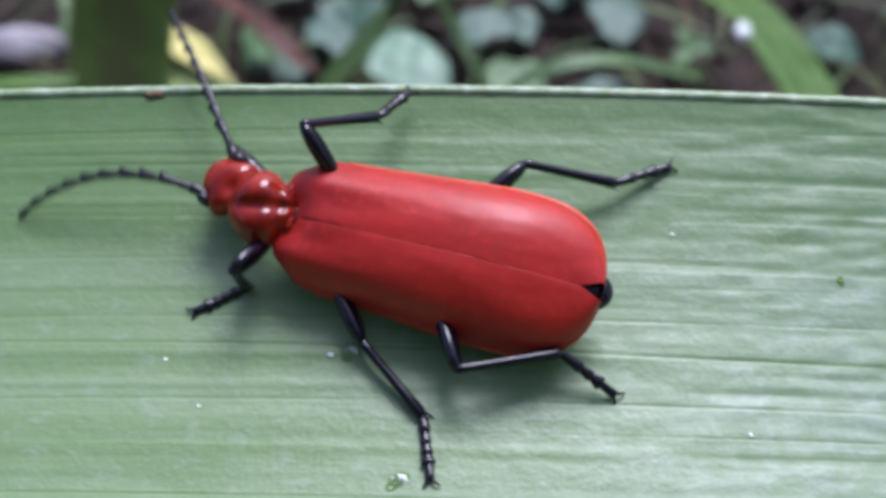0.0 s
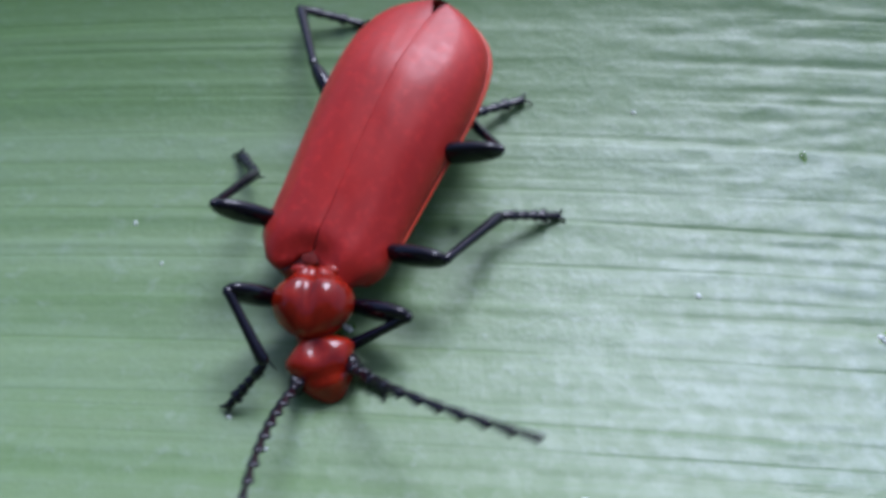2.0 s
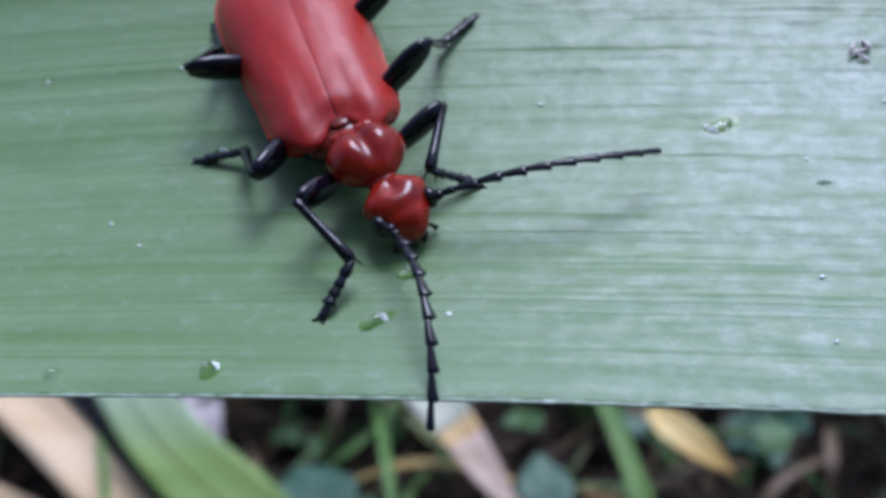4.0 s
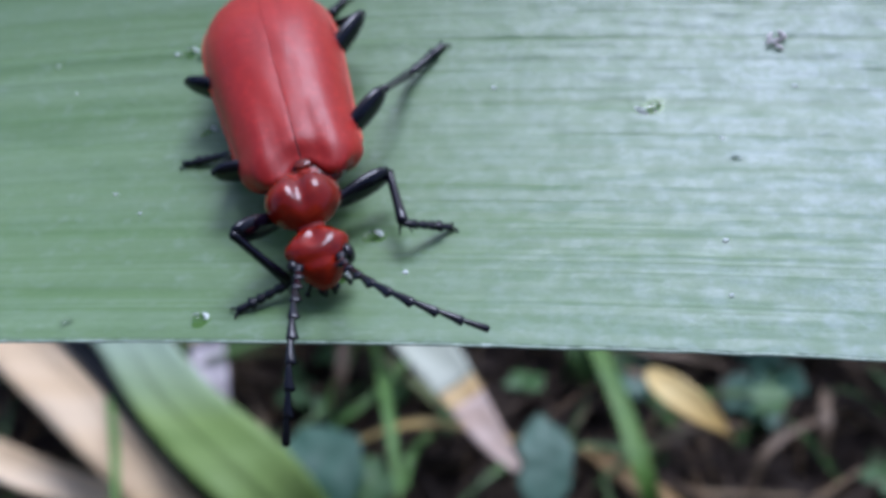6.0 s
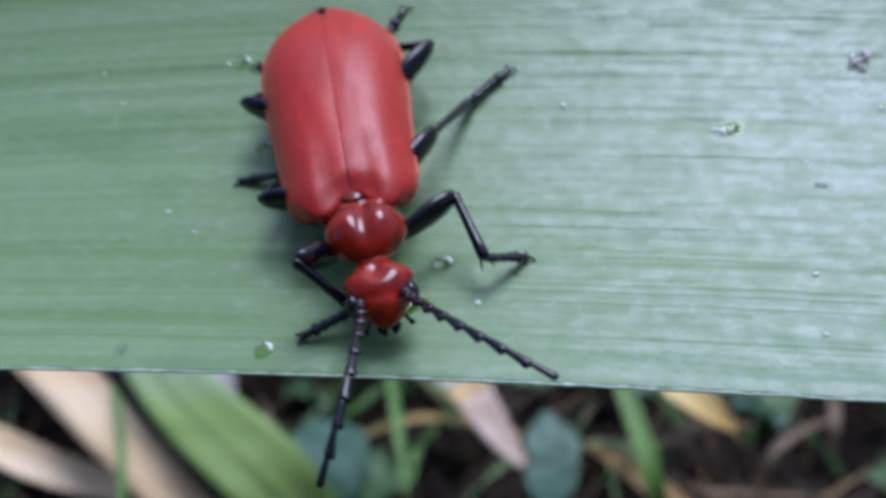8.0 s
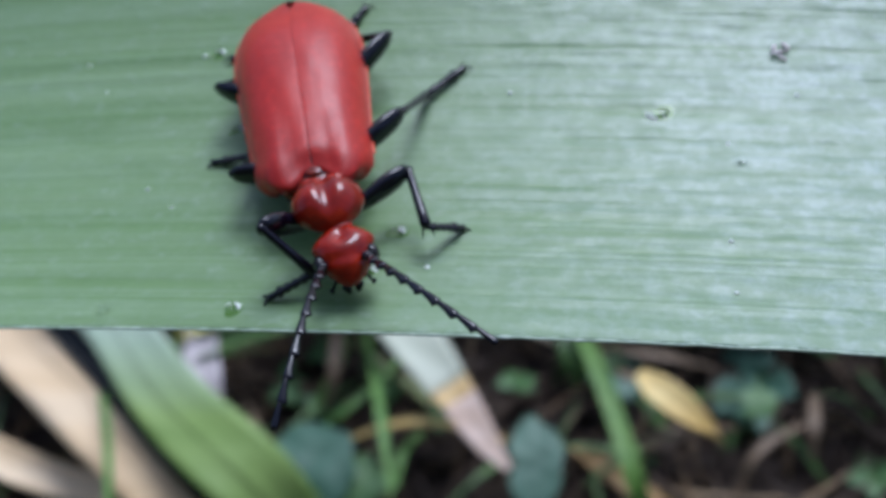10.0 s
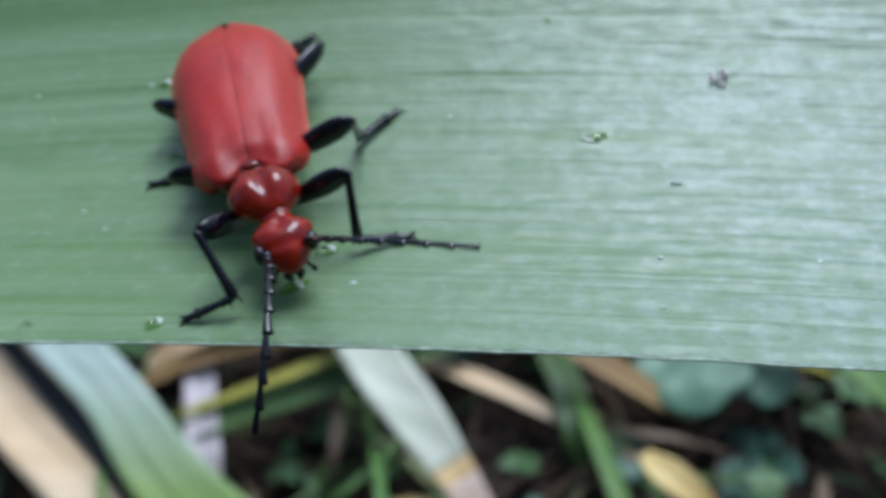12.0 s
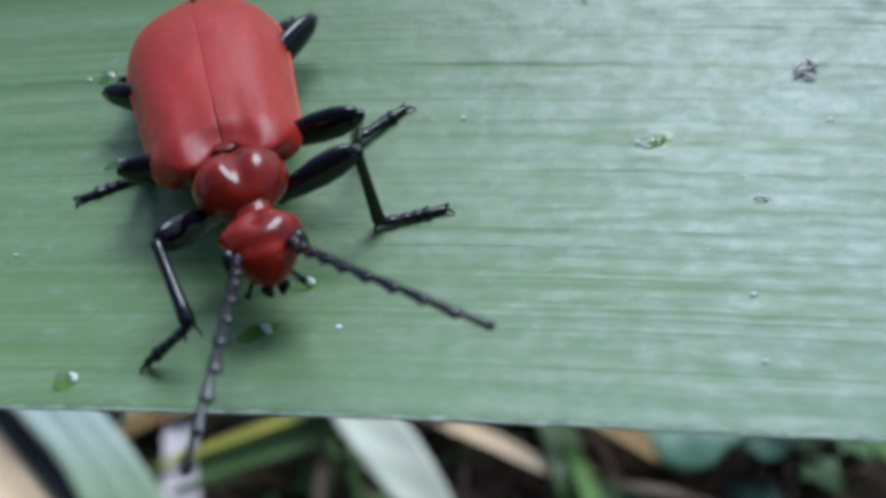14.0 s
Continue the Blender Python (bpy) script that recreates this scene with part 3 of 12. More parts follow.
def build_legs():
    for side in "LR":
        for pair in "FMH":
            fl, tl, ta = (v * U for v in SEGMENTS[pair])
            thick = (0.058 if pair == "F" else 0.061) * U
            bm = bmesh.new()
            lathe(bm, [(-0.02 * fl, 0.3 * thick), (0.03 * fl, 0.62 * thick), (0.12 * fl, 0.6 * thick), (0.3 * fl, 0.82 * thick), (0.55 * fl, thick), (0.75 * fl, 0.98 * thick),
                       (0.9 * fl, 0.8 * thick), (0.985 * fl, 0.55 * thick), (1.01 * fl, 0.2 * thick)], 16, (0.74, 1.2))
            limb["femur_" + side + pair] = part("femur", bm, M_BLACK, beetle)
            bm = bmesh.new()
            r = 0.027 * U
            lathe(bm, [(-0.03 * tl, 0.5 * r), (0.02 * tl, 0.95 * r), (0.1 * tl, 0.82 * r), (0.4 * tl, 0.86 * r), (0.75 * tl, 1.0 * r), (0.95 * tl, 1.15 * r), (1.01 * tl, 0.8 * r)], 12)
            for sp in (1, -1):
                at = Matrix.Translation((0.96 * tl, sp * 0.6 * r, -0.5 * r)) @ Euler((0, radians(15), radians(14 * sp))).to_matrix().to_4x4()
                lathe(bm, [(0, 0.25 * r), (1.6 * r, 0.18 * r), (2.6 * r, 0.03 * r)], 6, (1, 1), at)
            limb["tibia_" + side + pair] = part("tibia", bm, M_BLACK, beetle)
            bm = bmesh.new()
            prof, x = [(-0.02 * ta, 0.4 * r)], 0.0
            lengths = (0.27, 0.17, 0.15, 0.15, 0.22) if pair != "H" else (0.36, 0.18, 0.17, 0.25)
            for k, w in enumerate(lengths):
                big = (1.05, 1.0, 1.1, 1.3, 0.85)[k] if pair != "H" else (1.0, 1.0, 1.25, 0.85)[k]
                prof += [(x * ta + 0.01 * ta, 0.72 * r), ((x + 0.6 * w) * ta, 0.9 * big * r), ((x + 0.92 * w) * ta, big * r), ((x + w) * ta, 0.7 * r)]
                x += w
            lathe(bm, prof, 12, (1.05, 0.75))
            foot = part("tarsus", bm, M_HAIRY, beetle)
            limb["tarsus_" + side + pair] = foot
            for sp in (1, -1):
                bm = bmesh.new()
                pts = [(0.95 * ta, sp * 0.2 * r, 0), (1.0 * ta, sp * 0.8 * r, 0.2 * r), (1.04 * ta, sp * 1.3 * r, -0.1 * r), (1.06 * ta, sp * 1.45 * r, -0.6 * r)]
                for (a, b), w in zip(zip(pts, pts[1:]), (0.3, 0.26, 0.16)):
                    v = Vector(b) - Vector(a)
                    at = Matrix.Translation(a) @ v.to_track_quat("X", "Z").to_matrix().to_4x4()
                    lathe(bm, [(-0.1 * r, w * r), (v.length, w * r * 0.8)], 6, (1, 1), at)
                part("claw", bm, M_BLACK, foot)


ANTENNA = (0.11, 0.06, 0.11, 0.11, 0.11, 0.11, 0.11, 0.11, 0.11, 0.11, 0.11)


def build_antennae():
    for side, s in (("L", 1), ("R", -1)):
        for k, n in enumerate(ANTENNA):
            n *= U
            r = (0.027 if k == 0 else 0.021 if k == 1 else 0.0205 - 0.0006 * (k - 2)) * U
            bm = bmesh.new()
            tooth = 0.0 if k < 2 else 1.6 if k < 10 else 0.4
            lathe(bm, [(-0.05 * n, 0.6 * r), (0.06 * n, 0.75 * r), (0.3 * n, 0.88 * r), (0.6 * n, 0.98 * r), (0.85 * n, 1.05 * r), (0.97 * n, 0.98 * r), (1.04 * n, 0.6 * r)],
                  10, (-s, 0.8), None, tooth)
            limb["ant_%s%d" % (side, k)] = part("antenna_segment", bm, M_HAIRY, beetle)


build_elytra()
build_body()
build_pronotum()
build_head()
build_legs()
build_antennae()


# ---- plants and litter round the leaf ----
def strap(bm, rows, fold=0.18, thick=0.7, n=40, turn=0.0, slot=0, across=None):
    """A strap leaf along rows of x, y, z, width; fold lifts its edges."""
    pts = curve_points(rows, n)
    first = len(bm.faces)

    def f(i, j):
        p = Vector(pts[i][:3])
        t = Vector(pts[min(i + 1, n)][:3]) - Vector(pts[max(i - 1, 0)][:3])
        side = Vector(across) if across else t.cross(Vector((0, 0, 1)))
        if side.length < 1e-4:
            side = Vector((1, 0, 0))
        side.normalize()
        up = side.cross(t).normalized()
        side = side * math.cos(turn) + up * math.sin(turn)
        up = side.cross(t).normalized()
        w = max(0.05, pts[i][3]) / 2
        s = (j if j < 9 else 17 - j) / 8 * 2 - 1
        lift = fold * w * s * s + 0.02 * w * math.sin(i * 0.7 + 5 * s)
        return p + side * (w * s) + up * (lift - (thick if j >= 9 else 0) * (1 - 0.7 * s * s))
    vs = grid(bm, n + 1, 18, f, True)
    bm.faces.new(vs[0])
    bm.faces.new(vs[-1])
    bm.faces.ensure_lookup_table()
    for face in bm.faces[first:]:
        face.material_index = slot


def strap_thing(name, label, category, mat, rows, group="", **how):
    bm = bmesh.new()
    strap(bm, rows, **how)
    return tagged(link(name, bm, mat), label, category, group)


def ribbed_leaf(name, label, category, mat, rib, rows, group="", share=0.3, rib_label="", **how):
    """A strap leaf with its middle stripe as a part of its own."""
    thing = tagged(new(name), label, category, group)
    bm = bmesh.new()
    strap(bm, rows, **how)
    part("blade", bm, mat, thing)
    bm = bmesh.new()
    how["fold"] = how["fold"] * share
    strap(bm, [(x, y, z + 0.4, w * share) for x, y, z, w in rows], thick=0.5, **how)
    part("midrib", bm, rib, thing, rib_label)
    return thing


BLADES = "strap leaves below the beetle's leaf"
ribbed_leaf("dry_leaf", "dry cream and tan strap leaf lying over the soil", "leaf", M_TAN, M_TAN,
            [(-258, 208, -284, 22.8), (-199, 162, -272, 30.1), (-165, 136, -264, 30.2), (-140, 117, -264, 30.3), (-119, 102, -268, 28.9), (-97, 89, -288, 17.4)], BLADES, share=0.14, fold=0.05)
strap_thing("dry_leaf", "narrow dry tan leaf under another on soil", "leaf", M_TAN,
            [(-231, 130, -289, 8.8), (-195, 115, -281, 11.7), (-173, 108, -281, 11.7), (-149, 105, -289, 8.7)], BLADES)
# a black strip paints the shade in the gap under the green leaf's edge
strap_thing("gap_shade_strip", "black strip painting the shade between two leaves", "leaf", M_GAPSHADE,
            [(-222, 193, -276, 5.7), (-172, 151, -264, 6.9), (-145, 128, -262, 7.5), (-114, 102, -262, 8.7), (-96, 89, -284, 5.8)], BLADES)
ribbed_leaf("green_leaf", "smooth fresh green strap leaf arching over litter", "leaf", M_SHEENBLADE, M_SHEENBLADE,
            [(-235.8, 220.7, -268, 17.2), (-181.8, 175.7, -256, 18.7), (-151.8, 150.7, -254, 18.9), (-123.6, 121.7, -254, 21.7), (-94.8, 100.4, -256, 23.2), (-77, 90, -288, 17.3)], BLADES, share=0.16, fold=0.1)
strap_thing("bleached_leaf", "short bleached mauve strap leaf on the soil", "leaf", M_MAUVE,
            [(-144, 201, -284, 9.7), (-133, 167, -276, 10.7), (-125, 141, -276, 12.0), (-124, 127, -288, 10.3)], BLADES)


def build_pale_leaf():
    thing = tagged(new("pale_leaf"), "pale bleached strap leaf with a dried pinkish tip", "leaf", BLADES)
    full = curve_points([(-108, 228, -268, 14.9), (-92, 202, -256, 18.0), (-69, 167, -254, 17.7), (-54, 149, -256, 16.7), (-40, 132, -260, 11.7), (-31, 121, -264, 8.4), (-23, 113, -268, 2.2)], 60)
    for name, mat, a, b, label in (("blade", M_PALE, 0, 38, ""), ("band", M_BAND, 38, 41, "orange-brown band"), ("dry_tip", M_DRYTIP, 41, 60, "dry pinkish-brown tip")):
        bm = bmesh.new()
        strap(bm, [tuple(q) for q in full[a:b + 1]], fold=0.15, n=max(8, b - a))
        part(name, bm, mat, thing, label)


build_pale_leaf()
strap_thing("grass_blade", "bright green flat grass blade by the litter", "grass", M_FRESH,
            [(-16, 198, -288, 3.7), (-3, 159, -270, 5.2), (6, 133, -264, 5.6), (13, 110, -264, 5.7), (19, 99, -284, 3.8)], "grass blades")
strap_thing("yellow_leaf", "small yellowed dead leaf on the soil", "leaf", M_YELLOW,
            [(14, 148, -270, 3.8), (20, 141, -268, 9.4), (29, 135, -270, 8.5), (36, 133, -276, 3.8), (40, 133, -284, 0.9)], fold=0.3)
ribbed_leaf("yellow_green_leaf", "dark green strap leaf among dead leaves", "leaf", M_DARKBLADE, M_DARKBLADE,
            [(-165, 144, -288, 10.1), (-131, 153, -276, 11.9), (-83, 172, -272, 12.8), (-32, 199, -272, 12.4), (7, 233, -284, 7.9)], BLADES, share=0.14, fold=0.35)
strap_thing("stripe_leaf", "narrow yellow-green strap leaf along a darker one", "leaf", M_YG,
            [(-136, 155, -272, 2.6), (-84, 177, -266, 4.4), (-36, 204, -266, 5.4), (-1, 240, -284, 3.2)], BLADES)
ribbed_leaf("curled_leaf", "curled dry tan leaf with a brown edge", "leaf", M_TAN, M_TAN,
            [(-159, 180, -284, 5.6), (-144, 185, -274, 12.3), (-127, 191, -268, 18.0), (-107, 198, -270, 16.5), (-84, 211, -288, 8.2)], BLADES, share=0.14, fold=0.15)
ribbed_leaf("brown_leaf", "withered brown strap leaf on the soil", "leaf", M_ORANGE, M_ORANGE,
            [(-166, 171, -288, 5.7), (-140, 177, -274, 7.9), (-114, 185, -272, 7.2), (-89, 196, -286, 4.1)], BLADES, share=0.14, fold=0.18)
ribbed_leaf("orange_leaf", "orange-brown withered strap leaf on the soil", "leaf", M_ORANGE, M_ORANGE,
            [(-53, 222, -272, 7.5), (-32, 199, -264, 9.7), (-5, 179, -262, 9.8), (18, 168, -270, 7.1), (32, 168, -288, 1.6)], BLADES, share=0.14, fold=0.18)
strap_thing("straw_leaf", "flat tan straw blade on the soil", "leaf", M_TAN,
            [(-90, 200, -288, 3.3), (-59, 184, -278, 5.2), (-33, 173, -276, 6.3), (-13, 165, -280, 4.4), (-6, 164, -288, 1.6)], BLADES)
strap_thing("grass_blade", "dark green grass blade bending over the litter", "grass", M_DARKBLADE,
            [(-32, 233, -292, 4.0), (-21, 201, -284, 8.1), (-10, 173, -276, 10.9), (-6, 157, -276, 9.3), (-4, 147, -288, 2.2)], "grass blades")
ribbed_leaf("slanting_leaf", "smooth green strap leaf slanting beside the weeds", "leaf", M_BLADE, M_BLADE,
            [(15, 236, -264, 15.7), (51, 200, -256, 17.4), (71, 185, -258, 17.5), (89, 168, -262, 17.0), (118, 152, -284, 10.7)], BLADES, share=0.14, fold=0.12)
strap_thing("yellow_tip_leaf", "thin yellowish green strap leaf under a green one", "leaf", M_YG,
            [(30, 214, -284, 4.2), (48, 194, -276, 4.7), (62, 188, -276, 4.2), (75, 188, -284, 1.7)], BLADES)
for rows in (
    [(-166, 146, -284, 2.0), (-132, 105, -234, 2.6), (-117, 82, -214, 2.3), (-109, 67, -204, 1.2)],
    [(-78, 171, -284, 2.5), (-66, 139, -264, 3.1), (-59, 117, -256, 3.1), (-54, 97, -256, 1.4)],
    [(-62, 159, -284, 2.2), (-69, 142, -276, 2.5), (-78, 132, -276, 2.3), (-88, 130, -286, 0.9)],
    [(-53, 131, -284, 2.3), (-56, 119, -274, 2.8), (-57, 108, -274, 2.3)],
    [(-87, 178, -288, 3.3), (-82, 160, -280, 3.9), (-84, 147, -280, 3.4), (-91, 138, -288, 1.7)],
):
    strap_thing("grass_blade", "thin green grass blade among the litter", "grass", M_BLADE, rows, "grass blades")

# taller leaves behind the far edge
ribbed_leaf("upright_leaf", "broad upright green leaf with a brownish middle", "leaf", M_OLIVE, M_BRONZE,
            [(-124, 234, -296, 35.0), (-125, 252, -288, 35.4), (-125, 268, -272, 36.8), (-122, 283, -252, 37.0), (-115, 286, -224, 32.2)], "upright leaves", share=0.42, rib_label="brownish middle stripe", fold=0.2, across=(1, 0.12, 0))
strap_thing("upright_leaf", "upright green leaf beside a dry stalk", "leaf", M_OLIVE,
            [(-190, 230, -296, 23.9), (-193, 248, -288, 23.7), (-192, 264, -272, 24.6), (-190, 279, -252, 24.4), (-182, 282, -224, 21.5)], "upright leaves", fold=0.2, across=(1, 0.1, 0))
strap_thing("dry_stalk", "dry orange-tan stalk standing by a leaf", "stalk", M_TAN,
            [(-177, 230, -292, 5.5), (-171, 241, -264, 5.5), (-164, 252, -244, 5.4), (-156, 255, -224, 4.9)], across=(1, 0, 0.1))
strap_thing("grass_blade", "flat green grass blade lying by the stone", "grass", M_BLADE,
            [(-179, 252, -276, 4.4), (-158, 250, -270, 5.2), (-138, 252, -270, 4.9)], "grass blades")
strap_thing("slanting_grass", "dark green grass blade slanting behind the leaf", "grass", M_DARKBLADE,
            [(-69, 236, -292, 12.2), (-56, 245, -276, 14.4), (-42, 255, -260, 14.3), (-27, 266, -244, 12.6), (-18, 262, -224, 8.1)], "grass blades", turn=0.4)
strap_thing("bright_leaf", "bright green leaf lying behind the edge", "leaf", M_LIME,
            [(-117, 273, -284, 8.3), (-102, 261, -282, 13.2), (-79, 249, -278, 14.4), (-58, 239, -280, 12.2), (-45, 239, -290, 5.6)], fold=0.2)
strap_thing("yellow_leaf", "lemon yellow leaf end above the litter", "leaf", M_LEMON,
            [(-84, 260, -278, 1.1), (-92, 267, -278, 6.1), (-103, 276, -278, 12.1), (-121, 288, -280, 11.0)], fold=0.2)
strap_thing("rust_stem", "rust-red dry stem leaning over the litter", "stalk", M_RUST,
            [(-91, 273, -244, 7.1), (-77, 278, -264, 8.2), (-60, 270, -274, 8.2), (-52, 275, -290, 5.5)])
ribbed_leaf("rigid_leaf", "bright green strap leaf slanting behind the leaf", "leaf", M_BLADE, M_BLADE,
            [(67, 273, -224, 19.0), (96, 271, -244, 19.2), (113, 254, -254, 19.3), (123, 237, -264, 19.4), (140, 233, -290, 14.0)], BLADES, share=0.14, fold=0.15)
strap_thing("thin_stalk", "thin brown-green stalk behind the leaf", "stalk", M_DARKBLADE,
            [(-11, 276, -244, 3.8), (-4, 267, -254, 4.4), (6, 256, -264, 4.4), (16, 264, -290, 3.3)])
strap_thing("thin_stalk", "thin pale green stalk arching over the soil", "stalk", M_WEEDG,
            [(9, 259, -284, 4.2), (26, 260, -264, 5.5), (53, 267, -264, 5.5), (89, 278, -284, 3.3)])


strap_thing("ochre_straw", "thin ochre grass straw arching over soil", "grass", M_YELLOW,
            [(-78, 126, -284, 1.7), (-61, 126, -270, 2.5), (-46, 127, -268, 2.5), (-26, 129, -282, 1.4)], "straws")
strap_thing("orange_leaf", "narrow orange-brown dead leaf on the soil", "leaf", M_ORANGE,
            [(-5, 128, -282, 3.9), (6, 118, -276, 6.1), (19, 109, -276, 6.1), (32, 105, -284, 2.8)], BLADES)
for rows in (
    [(9, 128, -284, 2.2), (21, 128, -276, 2.8), (34, 133, -276, 2.7), (44, 138, -284, 1.4)],
    [(13, 133, -284, 1.9), (19, 132, -278, 2.2), (28, 135, -280, 1.7)],
    [(44, 117, -284, 1.7), (47, 124, -276, 2.8), (55, 132, -276, 2.7), (69, 142, -284, 1.6)],
    [(68, 151, -284, 3.3), (66, 137, -278, 3.8), (66, 129, -284, 2.2)],
    [(-1, 164, -284, 1.9), (9, 159, -276, 2.5), (25, 157, -276, 2.5), (40, 158, -284, 1.4)],
    [(1, 160, -284, 2.2), (11, 150, -276, 2.7), (20, 146, -284, 1.6)],
    [(-89, 179, -284, 3.3), (-83, 159, -274, 4.2), (-82, 145, -274, 3.9), (-85, 137, -284, 2.3)],
):
    strap_thing("dry_straw", "pale brown dry straw lying on soil", "straw", M_TANSTRAW, rows, "straws")


# White bead added in place of a bright sky glint on the green leaf.
def build_glint_bead():
    bm = bmesh.new()
    ball(bm, (2.7, 3.8, 2.2), (90, 256, -236), lambda p: p * (1 + 0.2 * noise.noise(p * 1.6)), 14, 18)
    tagged(link("white_glint_bead", bm, M_GLINT), "small white bead painting a sky glint on a green leaf", "petal")


build_glint_bead()


def build_stone():
    bm = bmesh.new()
    ball(bm, (22, 9, 8), (-167, 283, -290), lambda p: p * (1 + 0.25 * noise.noise(p * 1.6 + Vector((3, 1, 2)))), 22, 30)
    tagged(link("stone", bm, M_STONE), "rounded pale grey stone half sunk in soil", "stone")


build_stone()


# weeds: one leaf mesh for each kind, shared by all plants
def leaf_mesh(name, mat, width, lobes):
    bm = bmesh.new()
    n = 14

    def f(i, j):
        t = i / n
        s = (j if j < 7 else 13 - j) / 6 * 2 - 1
        w = width * math.sin(math.pi * min(1, 0.06 + 0.94 * t) ** 0.8) ** 0.75 * (1 + lobes * math.sin(t * 17))
        x = t * (1 - 0.10 * abs(s) * t)
        return (x, w * s, 0.14 * w * s * s - 0.25 * t * t + 0.10 * t - (0.02 if j >= 7 else 0) * (1 - 0.6 * s * s))
    vs = grid(bm, n + 1, 14, f, True)
    bm.faces.new(vs[0])
    bm.faces.new(vs[-1])
    ob = link(name, bm, mat)
    me = ob.data
    bpy.data.objects.remove(ob)
    return me


WEED_LEAVES = [leaf_mesh("weed_leaf", M_WEED, 0.42, 0.0), leaf_mesh("weed_leaf", M_WEED, 0.50, 0.10), leaf_mesh("weed_leaf", M_WEEDG, 0.33, 0.03)]


def weed(x, y, size, count, kind, seed, height=6.0, label="small blue-green weed with rounded leaves growing in soil"):
    rnd = random.Random(seed)
    z = ground_height(x, y)
    thing = tagged(new("weed_plant"), label, "weed", "weeds on the soil")
    thing.matrix_world = mm(x, y, z)
    bm = bmesh.new()
    lathe(bm, [(-4.5, 1.3), (height * 0.5, 1.1), (height, 0.8)], 8, (1, 1), Euler((0, radians(-90), 0)).to_matrix().to_4x4())
    part("stem", bm, M_WEEDG, thing)
    for k in range(count):
        ob = new("weed_leaf", WEED_LEAVES[kind])
        ob.parent = thing
        a = 360 * (k + 0.5 * rnd.random()) / count * (1.0 if count > 2 else 1) + rnd.random() * 40
        s = size * (0.7 + 0.5 * rnd.random())
        h = height * (0.5 + 0.5 * (k + 1) / count)
        ob.matrix_local = mm(0, 0, h, rnd.uniform(-20, 20), rnd.uniform(-35, 10), a) @ Matrix.Diagonal((s, s, s, 1))


for n, row in enumerate((
    (42, 149, 12, 4, 0), (54, 156, 14, 4, 0), (52, 143, 11, 3, 0), 
    (-102, 149, 11, 4, 2), (-89, 141, 11, 4, 2), (8, 150, 14, 3, 1),
    (86, 128, 12, 5, 2), (-48, 135, 8, 4, 2), (97, 164, 12, 4, 2), 
    (50, 164, 12, 5, 0), (46, 153, 12, 4, 0), (69, 172, 11, 4, 2), (80, 184, 11, 4, 2),
    (-90, 160, 11, 4, 2), (-68, 151, 11, 4, 2), (-24, 151, 10, 4, 2), (-171, 194, 14, 4, 2), (-76, 213, 12, 4, 2), (81, 212, 13, 4, 2),
    (19, 298, 19, 4, 1),
    (60, 304, 19, 4, 1), (-44, 297, 22, 4, 1), (87, 293, 17, 4, 2), (143, 303, 19, 5, 1), (-78, 283, 17, 4, 2),
    (7, 256, 14, 4, 2), (-63, 322, 22, 5, 1), (39, 329, 22, 5, 1), (116, 341, 22, 5, 2), (-15, 325, 22, 5, 2),
    (-96, 247, 17, 4, 2), (69, 352, 22, 5, 1), (-149, 297, 22, 4, 2),
)):
    x, y, size, count, kind = row
    weed(x, y, size * 0.8, count, kind, n, 6.0 + 0.3 * size, "small green weed with narrow leaves growing in soil" if kind == 2 else "small blue-green weed with rounded leaves growing in soil")


def broad_weed(x, y, z, across, deep, mat, heading, lobes, label, seed):
    """A low plant with one broad leaf on a stalk."""
    thing = tagged(new("weed_plant"), label, "weed", "broad weed leaves on the soil")
    foot = ground_height(x, y)
    bm = bmesh.new()
    lean = Vector((0.2 * across, 0.4 * deep, z - 1.2 - foot + 4.5))
    at = Matrix.Translation((x - lean.x, y - lean.y, foot - 4.5)) @ lean.to_track_quat("X", "Z").to_matrix().to_4x4()
    lathe(bm, [(0, 1.6), (lean.length / 2, 1.3), (lean.length, 1.0)], 8, (1, 1), at)
    part("stalk", bm, M_WEEDG, thing)
    bm = bmesh.new()
    sh = Vector((seed * 3.1, 2, 5))

    def f(i, j):
        r, b = i / 12, 2 * math.pi * j / 48
        edge = 1 + lobes * math.sin(5 * b + seed) + 0.5 * lobes * math.sin(9 * b) + 0.10 * noise.noise(Vector((math.cos(b), math.sin(b), seed)) * 1.3)
        edge -= 0.35 * math.exp(-((b - math.pi) / 0.25) ** 2)          # notch at the stalk
        px, py = across * edge * max(r, 0.01) * math.cos(b), deep * edge * max(r, 0.01) * math.sin(b)
        c, d = math.cos(heading), math.sin(heading)
        px, py = px * c - py * d, px * d + py * c
        h = 0.16 * across * r * r * (0.6 * math.cos(2 * b) - 0.4) + 0.06 * across * noise.noise(Vector((px, py, 0)) / across * 2.2 + sh)
        return (x + px, y + py, z + h)
    vs = grid(bm, 13, 48, f, True)
    low = grid(bm, 13, 48, lambda i, j: Vector(f(i, j)) - Vector((0, 0, 0.6 * (1 - i / 12) + 0.15)), True)
    for j in range(48):
        bm.faces.new((vs[12][j], vs[12][(j + 1) % 48], low[12][(j + 1) % 48], low[12][j]))
    part("leaf", bm, mat, thing)


